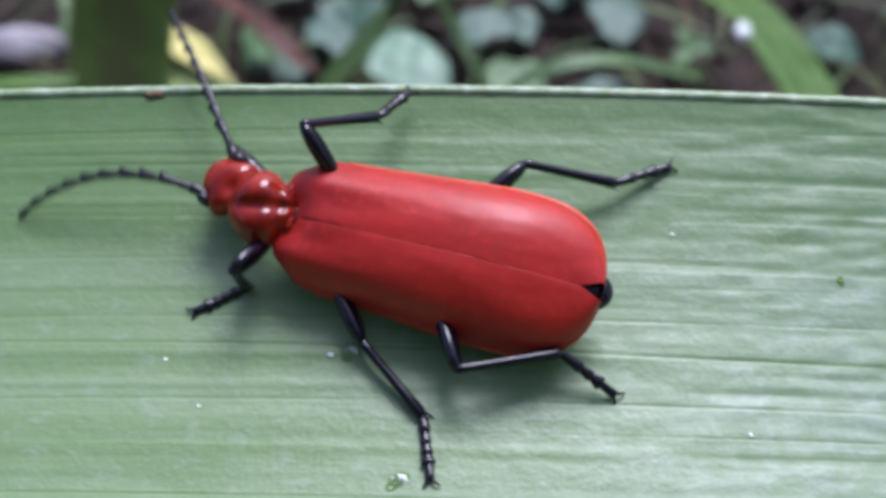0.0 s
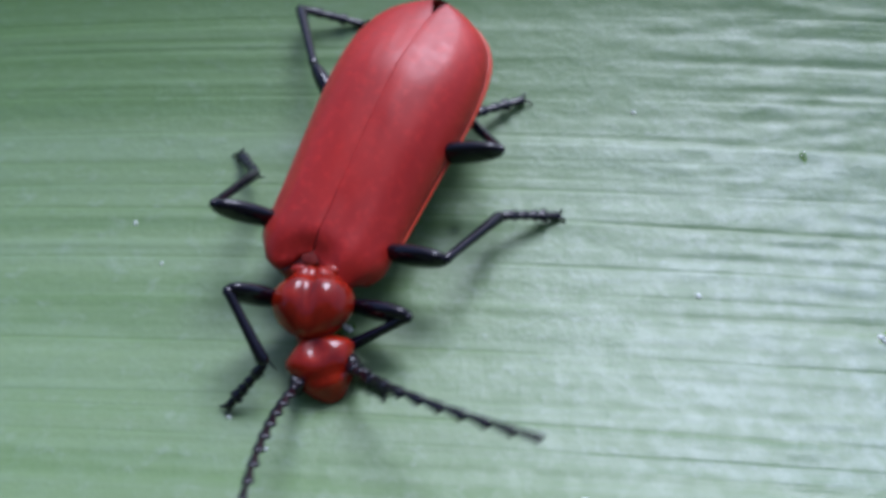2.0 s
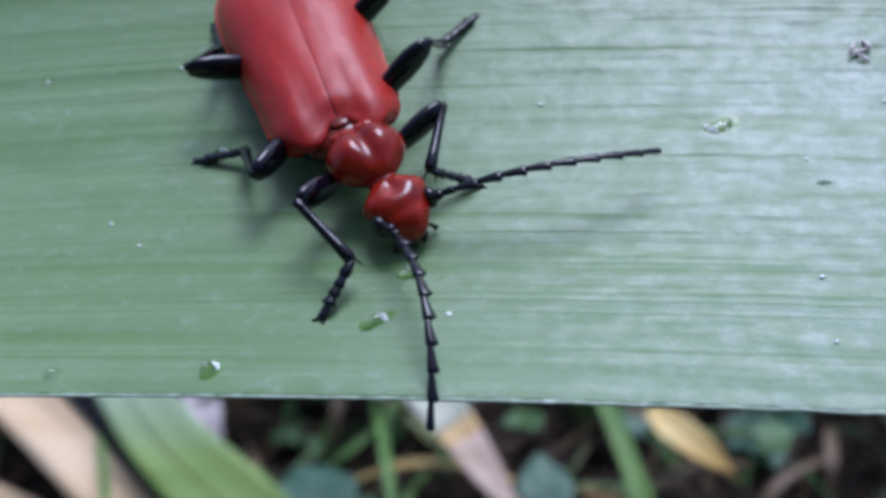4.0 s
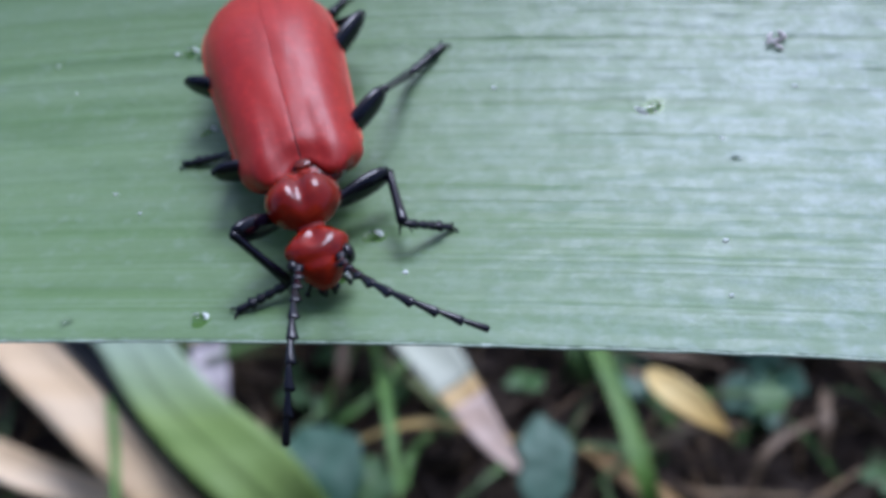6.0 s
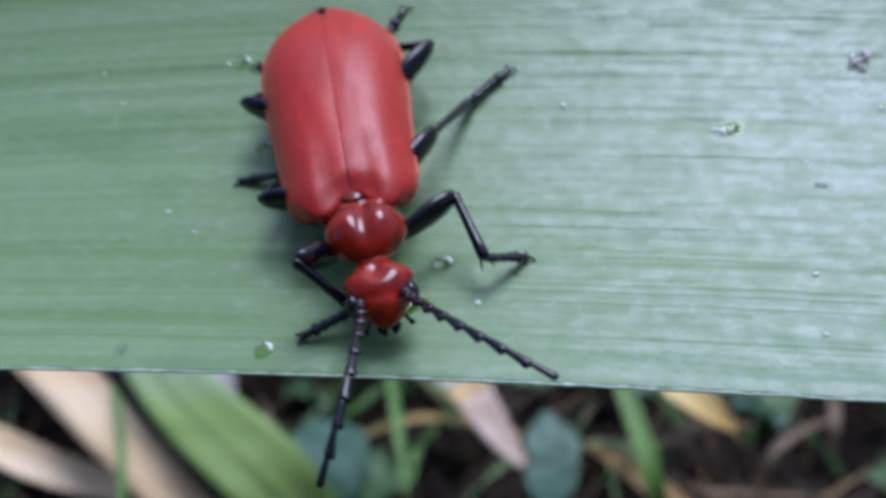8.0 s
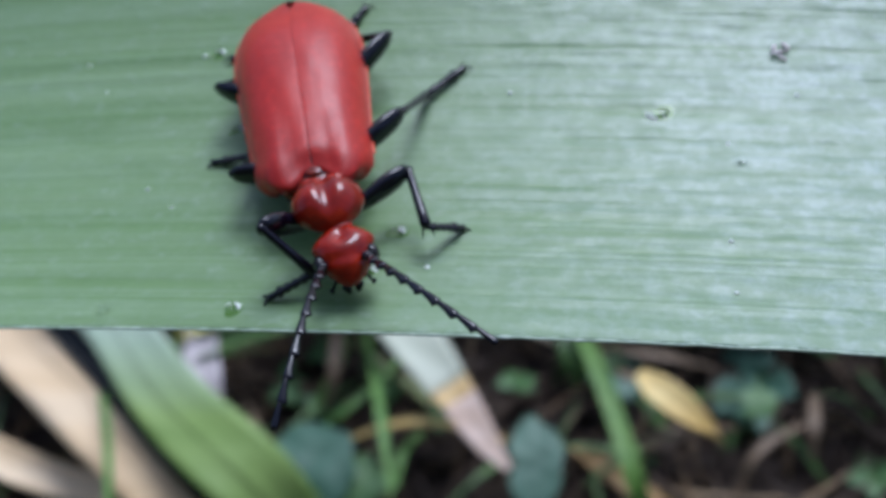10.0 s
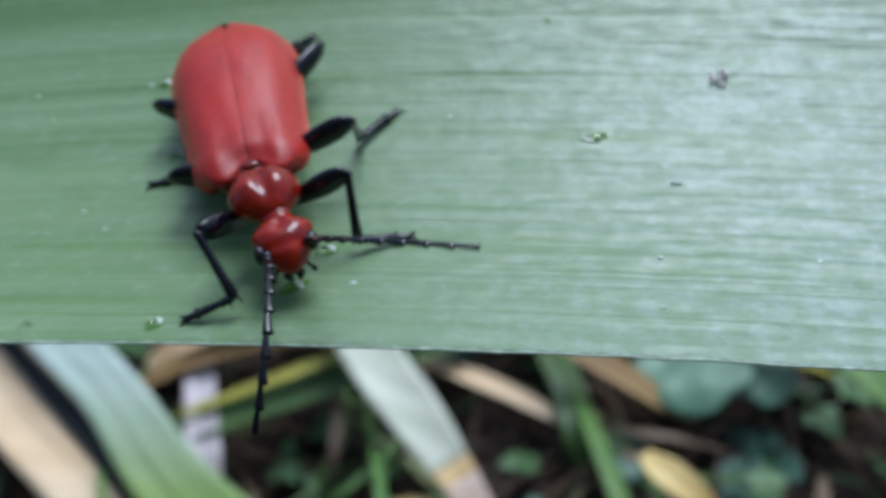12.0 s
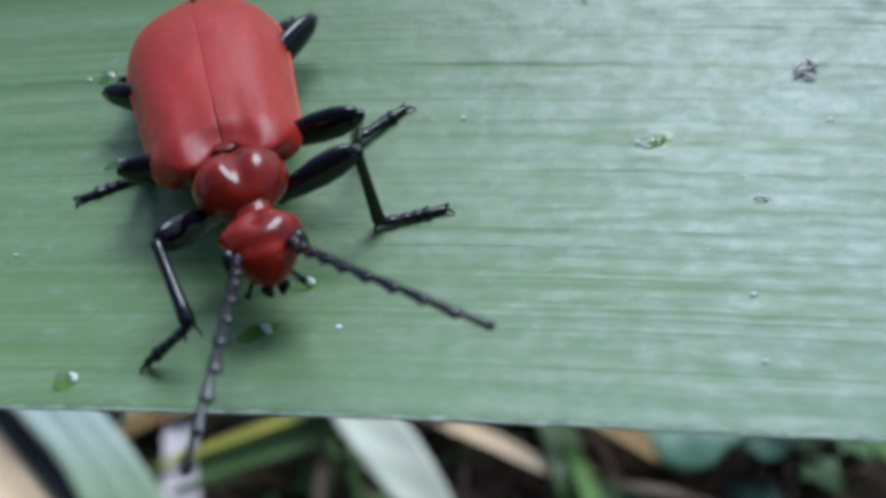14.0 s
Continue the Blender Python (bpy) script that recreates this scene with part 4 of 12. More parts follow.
for n, (row, mat, heading, lobes, label) in enumerate((
    ((-20, 258, -268, 15, 24), M_ROUND, 0.3, 0.04, "weed with a rounded light blue-green leaf"),
    ((-36, 244, -272, 10, 10), M_WEED, 0.8, 0.05, "weed with a rounded dark blue-green leaf"),
    ((50, 256, -274, 11, 15), M_WEED, 1.6, 0.05, "weed with a rounded blue-green leaf in shade"),
    ((79, 247, -272, 12, 9), M_LIME, 0.0, 0.06, "weed with a small yellow-green leaf"),
    ((56, 299, -276, 9, 12), M_WEED, 0.4, 0.05, "weed with a rounded dark blue-green leaf"),
    ((17, 268, -278, 13, 12), M_WEEDG, 0.2, 0.08, "weed with a dull green leaf over soil"),
    ((6, 294, -278, 9, 13), M_WEED, 2.0, 0.06, "weed with a rounded dark blue-green leaf"),
    ((-69, 275, -280, 10, 14), M_WEED, 1.0, 0.06, "weed with a rounded blue-green leaf in shade"),
    ((-50, 283, -276, 7, 13), M_WEED, 1.0, 0.06, "weed with a rounded dark blue-green leaf"),
    ((28, 184, -268, 20, 20), M_ROUND, 0.0, 0.06, "weed with a broad lobed blue-green leaf"),
    ((52, 178, -272, 10, 9), M_ROUND, 0.3, 0.07, "weed with a broad lobed blue-green leaf"),
    ((-11, 206, -282, 9, 9), M_LIME, 0.4, 0.05, "weed with a small yellow-green leaf"),
    ((-16, 117, -270, 8.5, 15), M_WEED, 0.1, 0.05, "weed with a rounded blue-green leaf in shade"),
    ((-85, 112, -272, 16, 15), M_WEED, 0.5, 0.06, "weed with a rounded blue-green leaf in shade"),
    ((49, 141, -272, 6, 5), M_WEEDG, 0.2, 0.05, "weed with a small dull green leaf"),
    ((-71, 109, -276, 10, 10), M_WEEDG, 0.2, 0.08, "weed with a dull green leaf over soil"),
    ((-49, 193, -278, 11, 9), M_WEED, 0.6, 0.06, "weed with a rounded blue-green leaf in shade"),
)):
    broad_weed(*row, mat, heading, lobes, label, n)


def build_litter():
    rnd = random.Random(11)
    bm = bmesh.new()
    for k in range(1900):
        near = k >= 900
        x, y = (rnd.uniform(-230, 190), rnd.uniform(60, 270)) if near else (rnd.uniform(-380, 300), rnd.uniform(40, 480))
        a, n, r = rnd.uniform(0, math.pi), rnd.uniform(12, 66 if near else 78), rnd.uniform(0.4, 1.6 if near else 1.9)
        tilt = rnd.uniform(-0.16, 0.16)
        z = ground_height(x, y) + 2.7 + rnd.random() * 4.8
        at = Matrix.Translation((x, y, z)) @ Euler((rnd.uniform(0, 3), tilt, a)).to_matrix().to_4x4()
        bend = rnd.uniform(-0.12, 0.12) * n
        prof = [(-n / 2, 0.5 * r), (-n / 6, r), (n / 6, 0.9 * r), (n / 2, 0.35 * r)]
        vs = lathe(bm, prof, 5, (1, 0.45), at)
        for row, off in zip(vs, (0, 1, 1, 0)):
            for v in row:
                v.co += at.to_3x3() @ Vector((0, bend * off * 0.3, 0))
    tagged(link("litter", bm, M_LITTER), "brown and tan dead grass straws scattered over soil", "litter", kind="stuff")
    bm = bmesh.new()
    for k in range(620):
        x, y, r = rnd.uniform(-380, 300), rnd.uniform(40, 480), rnd.uniform(1.5, 7)
        z = ground_height(x, y)
        sh = Vector((rnd.uniform(-9, 9), k, 1))
        ball(bm, (r * rnd.uniform(0.8, 1.6), r, r * 0.7), (x, y, z + 0.2 * r), lambda p: p * (1 + 0.4 * noise.noise(p * 1.4 + sh)), 6, 8)
    tagged(link("soil_crumbs", bm, M_SOIL), "dark crumbs and clods of soil", "soil", kind="stuff")


def build_low_grass():
    """Thin tufts of young grass between the litter."""
    rnd = random.Random(23)
    bm = bmesh.new()
    for k in range(280):
        x, y = rnd.uniform(-280, 220), rnd.uniform(70, 420)
        a, n, w = rnd.uniform(0, 2 * math.pi), rnd.uniform(18, 50), rnd.uniform(0.7, 2.3)
        z = ground_height(x, y)
        c, s = math.cos(a), math.sin(a)
        rise = rnd.uniform(4.5, 15)

        def f(i, j):
            t = i / 5
            h = rise * math.sin(2.2 * t) + 1.8
            u = w * (1 - 0.9 * t) * (j - 1)
            return (x + c * n * t - s * u, y + s * n * t + c * u, z + h - 0.3 * abs(j - 1))
        grid(bm, 6, 3, f)
    tagged(link("low_grass", bm, M_GRASSES), "thin young green grass blades among litter", "grass", kind="stuff")


def litter_material():
    k = Mat("mixed_straw", rough=0.7, spec=0.3)
    geo = k.node("ShaderNodeNewGeometry")
    base = k.ramp(geo.outputs["Random Per Island"], [(0.0, (0.022, 0.014, 0.010)), (0.45, (0.050, 0.033, 0.021)), (0.70, (0.085, 0.057, 0.033)), (0.88, (0.140, 0.088, 0.042)), (1.0, (0.24, 0.185, 0.115))])
    k.colour(k.mix(base, (0.10, 0.07, 0.05), k.span(k.noise(100, 4), 0.45, 0.7, 0, 0.6)))
    return k.m


def grass_material():
    k = Mat("mixed_young_grass", rough=0.5, spec=0.35)
    geo = k.node("ShaderNodeNewGeometry")
    base = k.ramp(geo.outputs["Random Per Island"], [(0.0, (0.04, 0.085, 0.022)), (0.5, (0.085, 0.15, 0.04)), (0.85, (0.13, 0.20, 0.06)), (1.0, (0.20, 0.21, 0.08))])
    k.colour(k.mix(base, (0.05, 0.09, 0.03), k.span(k.noise(100, 3), 0.45, 0.7, 0, 0.5)))
    return k.m


M_LITTER = litter_material()
M_GRASSES = grass_material()
build_litter()
build_low_grass()


# ---- movement ----
def motions():
    walk(beetle, [
        (0, mm(-14.12, 18.77, -1.49, -26.3, 1.4, 165.6)),
        (0.5, mm(-14.80, 18.29, -1.48, -25.8, -0.3, 176.2)),
        (1, mm(-14.04, 17.31, -1.64, -25.1, 2.9, -172.8)),
        (1.5, mm(-13.22, 14.25, -2.27, -14.4, 8.3, -135.2)),
        (2, mm(-11.56, 11.81, -2.30, -0.5, 10.5, -108.8)),
        (2.5, mm(-8.94, 10.57, -1.94, 0.3, -2.1, -80.4)),
        (3, mm(-7.36, 10.55, -1.92, 0.4, -1.7, -60.6)),
        (5.5, mm(-5.46, 6.20, -1.47, -0.3, -4.9, -71.5)),
        (6, mm(-5.58, 5.87, -1.07, -1.7, -4.0, -68.1)),
        (6.5, mm(-5.61, 5.88, -1.19, -1.1, -4.5, -69.2)),
        (7, mm(-5.72, 5.51, -0.94, -1.5, -5.5, -71.8)),
        (7.5, mm(-5.70, 5.44, -1.02, -1.5, -4.2, -69.3)),
        (8, mm(-6.00, 5.20, -0.85, -1.5, -7.1, -72.9)),
        (8.5, mm(-5.95, 5.48, -1.11, -0.8, -7.2, -74.0)),
        (9, mm(-5.96, 5.29, -0.93, -1.3, -7.0, -72.6)),
        (11.5, mm(-6.13, 5.52, -0.91, -0.9, -6.1, -73.8)),
        (12, mm(-5.92, 6.35, -0.91, -0.8, -8.4, -68.4)),
        (12.5, mm(-5.74, 7.01, -1.14, -0.7, -6.3, -63.3)),
        (13, mm(-5.51, 7.21, -1.13, -0.3, -5.3, -64.7)),
        (13.5, mm(-5.85, 6.73, -1.11, -0.8, -5.5, -67.5)),
        (14, mm(-5.48, 7.05, -0.86, -0.3, -10.4, -67.0)),
    ])
    walk(limb["pronotum"], [
    (0, mm(-0.08, -0.27, 1.81, 0.0, 5.7, 12.4)), (0.5, mm(-0.12, -0.13, 1.81, 0.0, 5.7, 20.1)), (1, mm(-0.00, 0.27, 1.81, 0.0, 5.7, 20.1)),
    (1.5, mm(0.19, 0.27, 1.81, 0.0, 4.2, 20.1)), (2, mm(0.02, 0.27, 1.81, 0.0, 2.2, 20.1)), (2.5, mm(0.40, 0.25, 1.81, 0.0, 4.2, 8.3)),
    (3, mm(0.40, 0.24, 1.81, 0.0, 5.7, 14.7)), (5.5, mm(0.30, -0.15, 1.83, 0.1, 2.7, -1.0)), (6, mm(0.30, -0.27, 1.83, 0.1, 2.7, -1.1)),
    (6.5, mm(0.30, -0.23, 1.83, 0.1, 2.7, -1.1)), (7, mm(0.30, -0.05, 1.83, 0.1, 2.7, -1.1)), (7.5, mm(0.30, 0.05, 1.83, 0.1, 2.7, -1.1)),
    (8, mm(0.31, 0.27, 1.83, 0.1, 2.7, -1.1)), (9, mm(0.31, 0.27, 1.83, 0.1, 2.7, -1.1)), (11.5, mm(0.56, 0.19, 1.85, -0.8, 3.8, 13.1)),
    (12, mm(0.56, 0.14, 1.85, -0.5, 5.7, 7.3)), (12.5, mm(0.53, -0.21, 1.86, -0.3, 5.2, 3.2)), (13, mm(0.53, -0.14, 1.86, -0.3, 5.2, 3.2)),
    (13.5, mm(0.53, 0.27, 1.86, -0.3, 4.2, 3.2)), (14, mm(0.53, 0.16, 1.86, -0.3, 6.7, 3.2)),
    ])
    walk(limb["head"], [
    (0, mm(1.86, -0.18, 1.54, 0.0, 24.1, -27.7)), (0.25, mm(1.68, 0.06, 1.54, 0.0, 24.1, 16.2)), (0.5, mm(1.51, 0.29, 1.54, 0.0, 24.1, 60.2)),
    (1, mm(1.60, 0.62, 1.54, 0.0, 24.1, 54.7)), (1.5, mm(2.15, 1.08, 1.59, 0.0, 22.6, 55.5)), (2, mm(2.06, 1.09, 1.66, 0.0, 20.6, 41.6)),
    (2.5, mm(2.72, 0.87, 1.59, 0.0, 22.6, 16.4)), (3, mm(2.66, 0.95, 1.54, 0.0, 24.1, 22.1)), (5.5, mm(2.65, -0.26, 1.68, 0.1, 21.1, -2.3)),
    (6, mm(2.65, -0.27, 1.68, -0.1, 21.1, 1.2)), (6.5, mm(2.65, -0.32, 1.68, 0.1, 21.1, -1.7)), (7, mm(2.65, -0.05, 1.68, -0.1, 21.1, 1.0)),
    (7.5, mm(2.65, 0.18, 1.68, -0.2, 21.1, 4.3)), (8, mm(2.65, 0.32, 1.68, -0.2, 21.1, 3.2)), (8.5, mm(2.65, 0.31, 1.68, -0.2, 21.1, 3.7)),
    (9, mm(2.65, 0.39, 1.68, -0.4, 21.1, 6.2)), (11.5, mm(2.84, 0.64, 1.67, 0.0, 22.1, -0.4)), (12, mm(2.94, 0.53, 1.60, -0.3, 24.1, 4.4)),
    (12.5, mm(2.92, 0.24, 1.63, -0.9, 23.7, 10.6)), (13, mm(2.92, 0.10, 1.63, -0.2, 23.6, 2.6)), (13.5, mm(2.93, 0.72, 1.67, -1.2, 22.7, 13.9)),
    (14, mm(2.91, 0.36, 1.58, -0.2, 25.1, 1.7)),
    ])
    walk(limb["femur_LF"], [
    (0, mm(0.61, 0.64, 1.05, 0.0, -49.8, 72.0)), (0.125, mm(0.56, 0.69, 1.05, 0.0, -39.9, 72.6)), (0.25, mm(0.51, 0.74, 1.05, 0.0, -28.6, 72.8)),
    (0.375, mm(0.46, 0.79, 1.05, 0.0, -19.5, 73.5)), (0.5, mm(0.44, 0.86, 1.05, 0.0, -15.5, 75.4)), (0.625, mm(0.44, 0.96, 1.05, 0.0, -18.5, 80.1)),
    (0.75, mm(0.47, 1.07, 1.05, 0.0, -26.6, 87.7)), (0.875, mm(0.51, 1.18, 1.05, 0.0, -35.8, 96.6)), (1, mm(0.56, 1.26, 1.05, 0.0, -42.2, 103.1)),
    (1.125, mm(0.61, 1.29, 1.05, 0.0, -46.9, 104.8)), (1.25, mm(0.68, 1.28, 1.06, 0.0, -51.6, 103.3)), (1.375, mm(0.74, 1.27, 1.06, 0.0, -54.6, 99.8)),
    (1.5, mm(0.77, 1.26, 1.07, 0.0, -54.4, 96.6)), (1.625, mm(0.74, 1.27, 1.08, 0.0, -48.9, 93.9)), (1.75, mm(0.67, 1.28, 1.09, 0.0, -39.1, 91.4)),
    (1.875, mm(0.62, 1.28, 1.10, 0.0, -28.7, 90.6)), (2, mm(0.62, 1.27, 1.10, 0.0, -21.1, 92.1)), (2.125, mm(0.73, 1.24, 1.10, 0.0, -15.9, 97.6)),
    (2.25, mm(0.90, 1.19, 1.09, 0.0, -11.4, 105.9)), (2.375, mm(1.07, 1.14, 1.08, 0.0, -8.1, 113.7)), (2.5, mm(1.17, 1.11, 1.07, 0.0, -7.2, 117.5)),
    (2.667, mm(1.17, 1.12, 1.06, 0.0, -12.7, 113.0)), (2.833, mm(1.10, 1.16, 1.05, 0.0, -22.0, 103.1)), (3, mm(1.05, 1.17, 1.05, 0.0, -26.1, 97.5)),
    (3.625, mm(1.09, 1.04, 1.05, 0.0, -20.4, 102.4)), (4.25, mm(1.15, 0.89, 1.05, 0.0, -9.9, 111.3)), (4.875, mm(1.22, 0.73, 1.05, 0.0, 1.7, 120.1)),
    (5.5, mm(1.28, 0.57, 1.05, 0.0, 9.8, 125.3)), (5.75, mm(1.29, 0.50, 1.05, 0.0, 7.7, 120.3)), (6, mm(1.28, 0.45, 1.05, 0.0, 3.6, 113.4)),
    (6.5, mm(1.28, 0.49, 1.05, 0.0, 3.7, 113.4)), (6.75, mm(1.28, 0.58, 1.05, 0.0, -2.5, 112.0)), (7, mm(1.28, 0.67, 1.05, 0.0, -7.9, 112.3)),
    (7.25, mm(1.28, 0.72, 1.05, 0.0, -5.1, 119.6)), (7.5, mm(1.28, 0.77, 1.05, 0.0, -1.5, 126.0)), (7.75, mm(1.28, 0.89, 1.05, 0.0, -4.8, 122.5)),
    (8, mm(1.28, 0.99, 1.05, 0.0, -7.4, 118.2)), (8.25, mm(1.28, 0.99, 1.05, 0.0, -1.1, 122.1)), (8.5, mm(1.28, 0.97, 1.05, 0.0, 4.4, 125.6)),
    (8.75, mm(1.28, 0.98, 1.05, 0.0, -1.4, 120.2)), (9, mm(1.28, 0.99, 1.05, 0.0, -7.7, 114.9)), (9.833, mm(1.29, 1.03, 1.04, 0.0, -8.6, 116.8)),
    (10.667, mm(1.30, 1.08, 1.04, 0.0, -7.3, 120.6)), (11.5, mm(1.33, 1.10, 1.03, 0.0, -9.1, 118.2)),
    (11.667, mm(1.34, 1.09, 1.02, 0.0, -13.8, 108.7)), (11.833, mm(1.36, 1.05, 1.01, 0.0, -21.3, 89.9)), (12, mm(1.39, 0.97, 1.00, 0.0, -25.0, 77.0)),
    (12.167, mm(1.41, 0.84, 0.99, 0.0, -24.8, 77.5)), (12.333, mm(1.42, 0.68, 0.99, 0.0, -23.2, 83.7)), (12.5, mm(1.44, 0.57, 0.99, 0.0, -21.6, 89.0)),
    (12.667, mm(1.44, 0.55, 0.99, 0.0, -21.1, 91.0)), (12.833, mm(1.44, 0.58, 0.99, 0.0, -21.0, 92.2)), (13, mm(1.44, 0.64, 0.99, 0.0, -21.2, 92.8)),
    (13.25, mm(1.45, 0.86, 1.00, 0.0, -23.3, 92.7)), (13.5, mm(1.45, 1.05, 1.00, 0.0, -24.3, 92.3)), (13.667, mm(1.44, 1.05, 1.00, 0.0, -22.3, 92.7)),
    (13.833, mm(1.43, 1.00, 0.98, 0.0, -19.0, 93.4)), (14, mm(1.42, 0.95, 0.97, 0.0, -15.7, 94.1)),
    ])
    walk(limb["tibia_LF"], [
        (0, mm(1.12, 2.20, 2.99, 0, 80.5, 65.9)),
        (0.062, mm(1.13, 2.38, 2.85, 0, 75.4, -4.6)),
        (0.125, mm(1.14, 2.55, 2.68, 0, 72.2, -60.1)),
        (0.25, mm(1.17, 2.88, 2.27, 0, 58.0, -63.6)),
        (0.375, mm(1.14, 3.09, 1.90, 0, 43.1, -68.6)),
        (0.5, mm(1.06, 3.23, 1.73, 0, 37.4, -73.2)),
        (0.625, mm(0.86, 3.34, 1.86, 0, 44.5, -86.2)),
        (0.75, mm(0.56, 3.34, 2.19, 0, 45.6, -137.0)),
        (0.875, mm(0.27, 3.23, 2.54, 0, 37.0, -193.2)),
        (1, mm(0.13, 3.10, 2.76, 0, 36.3, -214.1)),
        (1.125, mm(0.17, 2.97, 2.91, 0, 37.2, -231.3)),
        (1.25, mm(0.32, 2.82, 3.06, 0, 38.5, -255.8)),
        (1.375, mm(0.49, 2.72, 3.14, 0, 37.5, -280.8)),
        (1.5, mm(0.60, 2.73, 3.14, 0, 36.6, -298.7)),
        (1.625, mm(0.63, 2.94, 3.00, 0, 39.4, -319.7)),
        (1.75, mm(0.62, 3.26, 2.70, 0, 40.4, -365.3)),
        (1.875, mm(0.60, 3.51, 2.32, 0, 30.7, -402.4)),
        (2, mm(0.53, 3.64, 2.02, 0, 21.1, -410.1)),
        (2.125, mm(0.41, 3.67, 1.80, 0, 17.3, -398.8)),
        (2.25, mm(0.22, 3.59, 1.59, 0, 12.4, -370.6)),
        (2.375, mm(0.06, 3.45, 1.44, 0, 5.7, -342.8)),
        (2.5, mm(0.00, 3.35, 1.39, 0, 2.6, -333.0)),
        (2.667, mm(0.20, 3.41, 1.62, 0, 5.9, -347.1)),
        (2.833, mm(0.56, 3.46, 2.00, 0, 12.9, -381.0)),
        (3, mm(0.75, 3.44, 2.17, 0, 23.9, -402.4)),
        (3.5, mm(0.61, 3.39, 1.98, 0, 20.0, -400.3)),
        (3.625, mm(0.58, 3.37, 1.94, 0, 19.0, -399.8)),
        (4, mm(0.37, 3.30, 1.67, 0, 10.1, -390.7)),
        (4.25, mm(0.24, 3.23, 1.49, 0, 4.2, -384.6)),
        (4.5, mm(0.11, 3.13, 1.28, 0, 1.4, -378.6)),
        (4.875, mm(-0.06, 2.93, 0.97, 0, -2.6, -369.6)),
        (5, mm(-0.08, 2.87, 0.90, 0, -3.5, -367.5)),
        (5.5, mm(-0.17, 2.62, 0.62, 0, -7.2, -358.9)),
        (5.75, mm(0.02, 2.68, 0.71, 0, -4.5, -359.8)),
        (6, mm(0.27, 2.78, 0.89, 0, -0.6, -362.6)),
        (6.5, mm(0.27, 2.82, 0.89, 0, -0.6, -363.1)),
        (6.75, mm(0.33, 2.94, 1.16, 0, -0.8, -358.6)),
        (7, mm(0.32, 3.00, 1.40, 0, 12.8, -352.8)),
        (7.25, mm(0.03, 2.92, 1.28, 0, 4.3, -354.7)),
        (7.5, mm(-0.22, 2.83, 1.12, 0, 7.7, -355.9)),
        (7.75, mm(-0.08, 3.03, 1.26, 0, 4.8, -353.5)),
        (8, mm(0.09, 3.22, 1.38, 0, 15.2, -348.4)),
        (8.25, mm(-0.07, 3.15, 1.10, 0, 0.5, -351.8)),
        (8.5, mm(-0.20, 3.03, 0.85, 0, 0.7, -353.3)),
        (8.75, mm(-0.00, 3.18, 1.11, 0, 0.2, -354.5)),
        (9, mm(0.22, 3.28, 1.39, 0, 13.8, -354.0)),
        (9.8, mm(0.16, 3.28, 1.42, 0, 13.8, -355.1)),
        (9.833, mm(0.15, 3.28, 1.42, 0, 13.8, -355.2)),
        (10.6, mm(0.03, 3.26, 1.37, 0, 11.9, -355.6)),
        (10.667, mm(0.01, 3.25, 1.36, 0, 11.8, -355.7)),
        (11.5, mm(0.14, 3.32, 1.43, 0, 23.5, -356.9)),
        (11.667, mm(0.55, 3.43, 1.63, 0, 34.8, -359.5)),
        (11.833, mm(1.36, 3.42, 1.93, 0, 55.1, -366.7)),
        (12, mm(1.91, 3.22, 2.08, 0, 68.1, -373.8)),
        (12.167, mm(1.91, 3.10, 2.06, 0, 67.9, -362.5)),
        (12.333, mm(1.68, 3.01, 1.99, 0, 60.6, -348.2)),
        (12.5, mm(1.48, 2.94, 1.93, 0, 56.1, -340.9)),
        (12.667, mm(1.40, 2.92, 1.91, 0, 60.6, -339.2)),
        (12.833, mm(1.35, 2.96, 1.90, 0, 68.8, -338.8)),
        (13, mm(1.32, 3.01, 1.91, 0, 74.3, -334.2)),
        (13.25, mm(1.34, 3.20, 2.01, 0, 70.2, -315.5)),
        (13.5, mm(1.36, 3.37, 2.05, 0, 65.7, -306.1)),
        (13.667, mm(1.33, 3.40, 1.97, 0, 70.2, -303.6)),
        (13.833, mm(1.29, 3.40, 1.81, 0, 78.1, -300.0)),
        (14, mm(1.24, 3.39, 1.66, 0, 85.8, -281.1)),
    ])
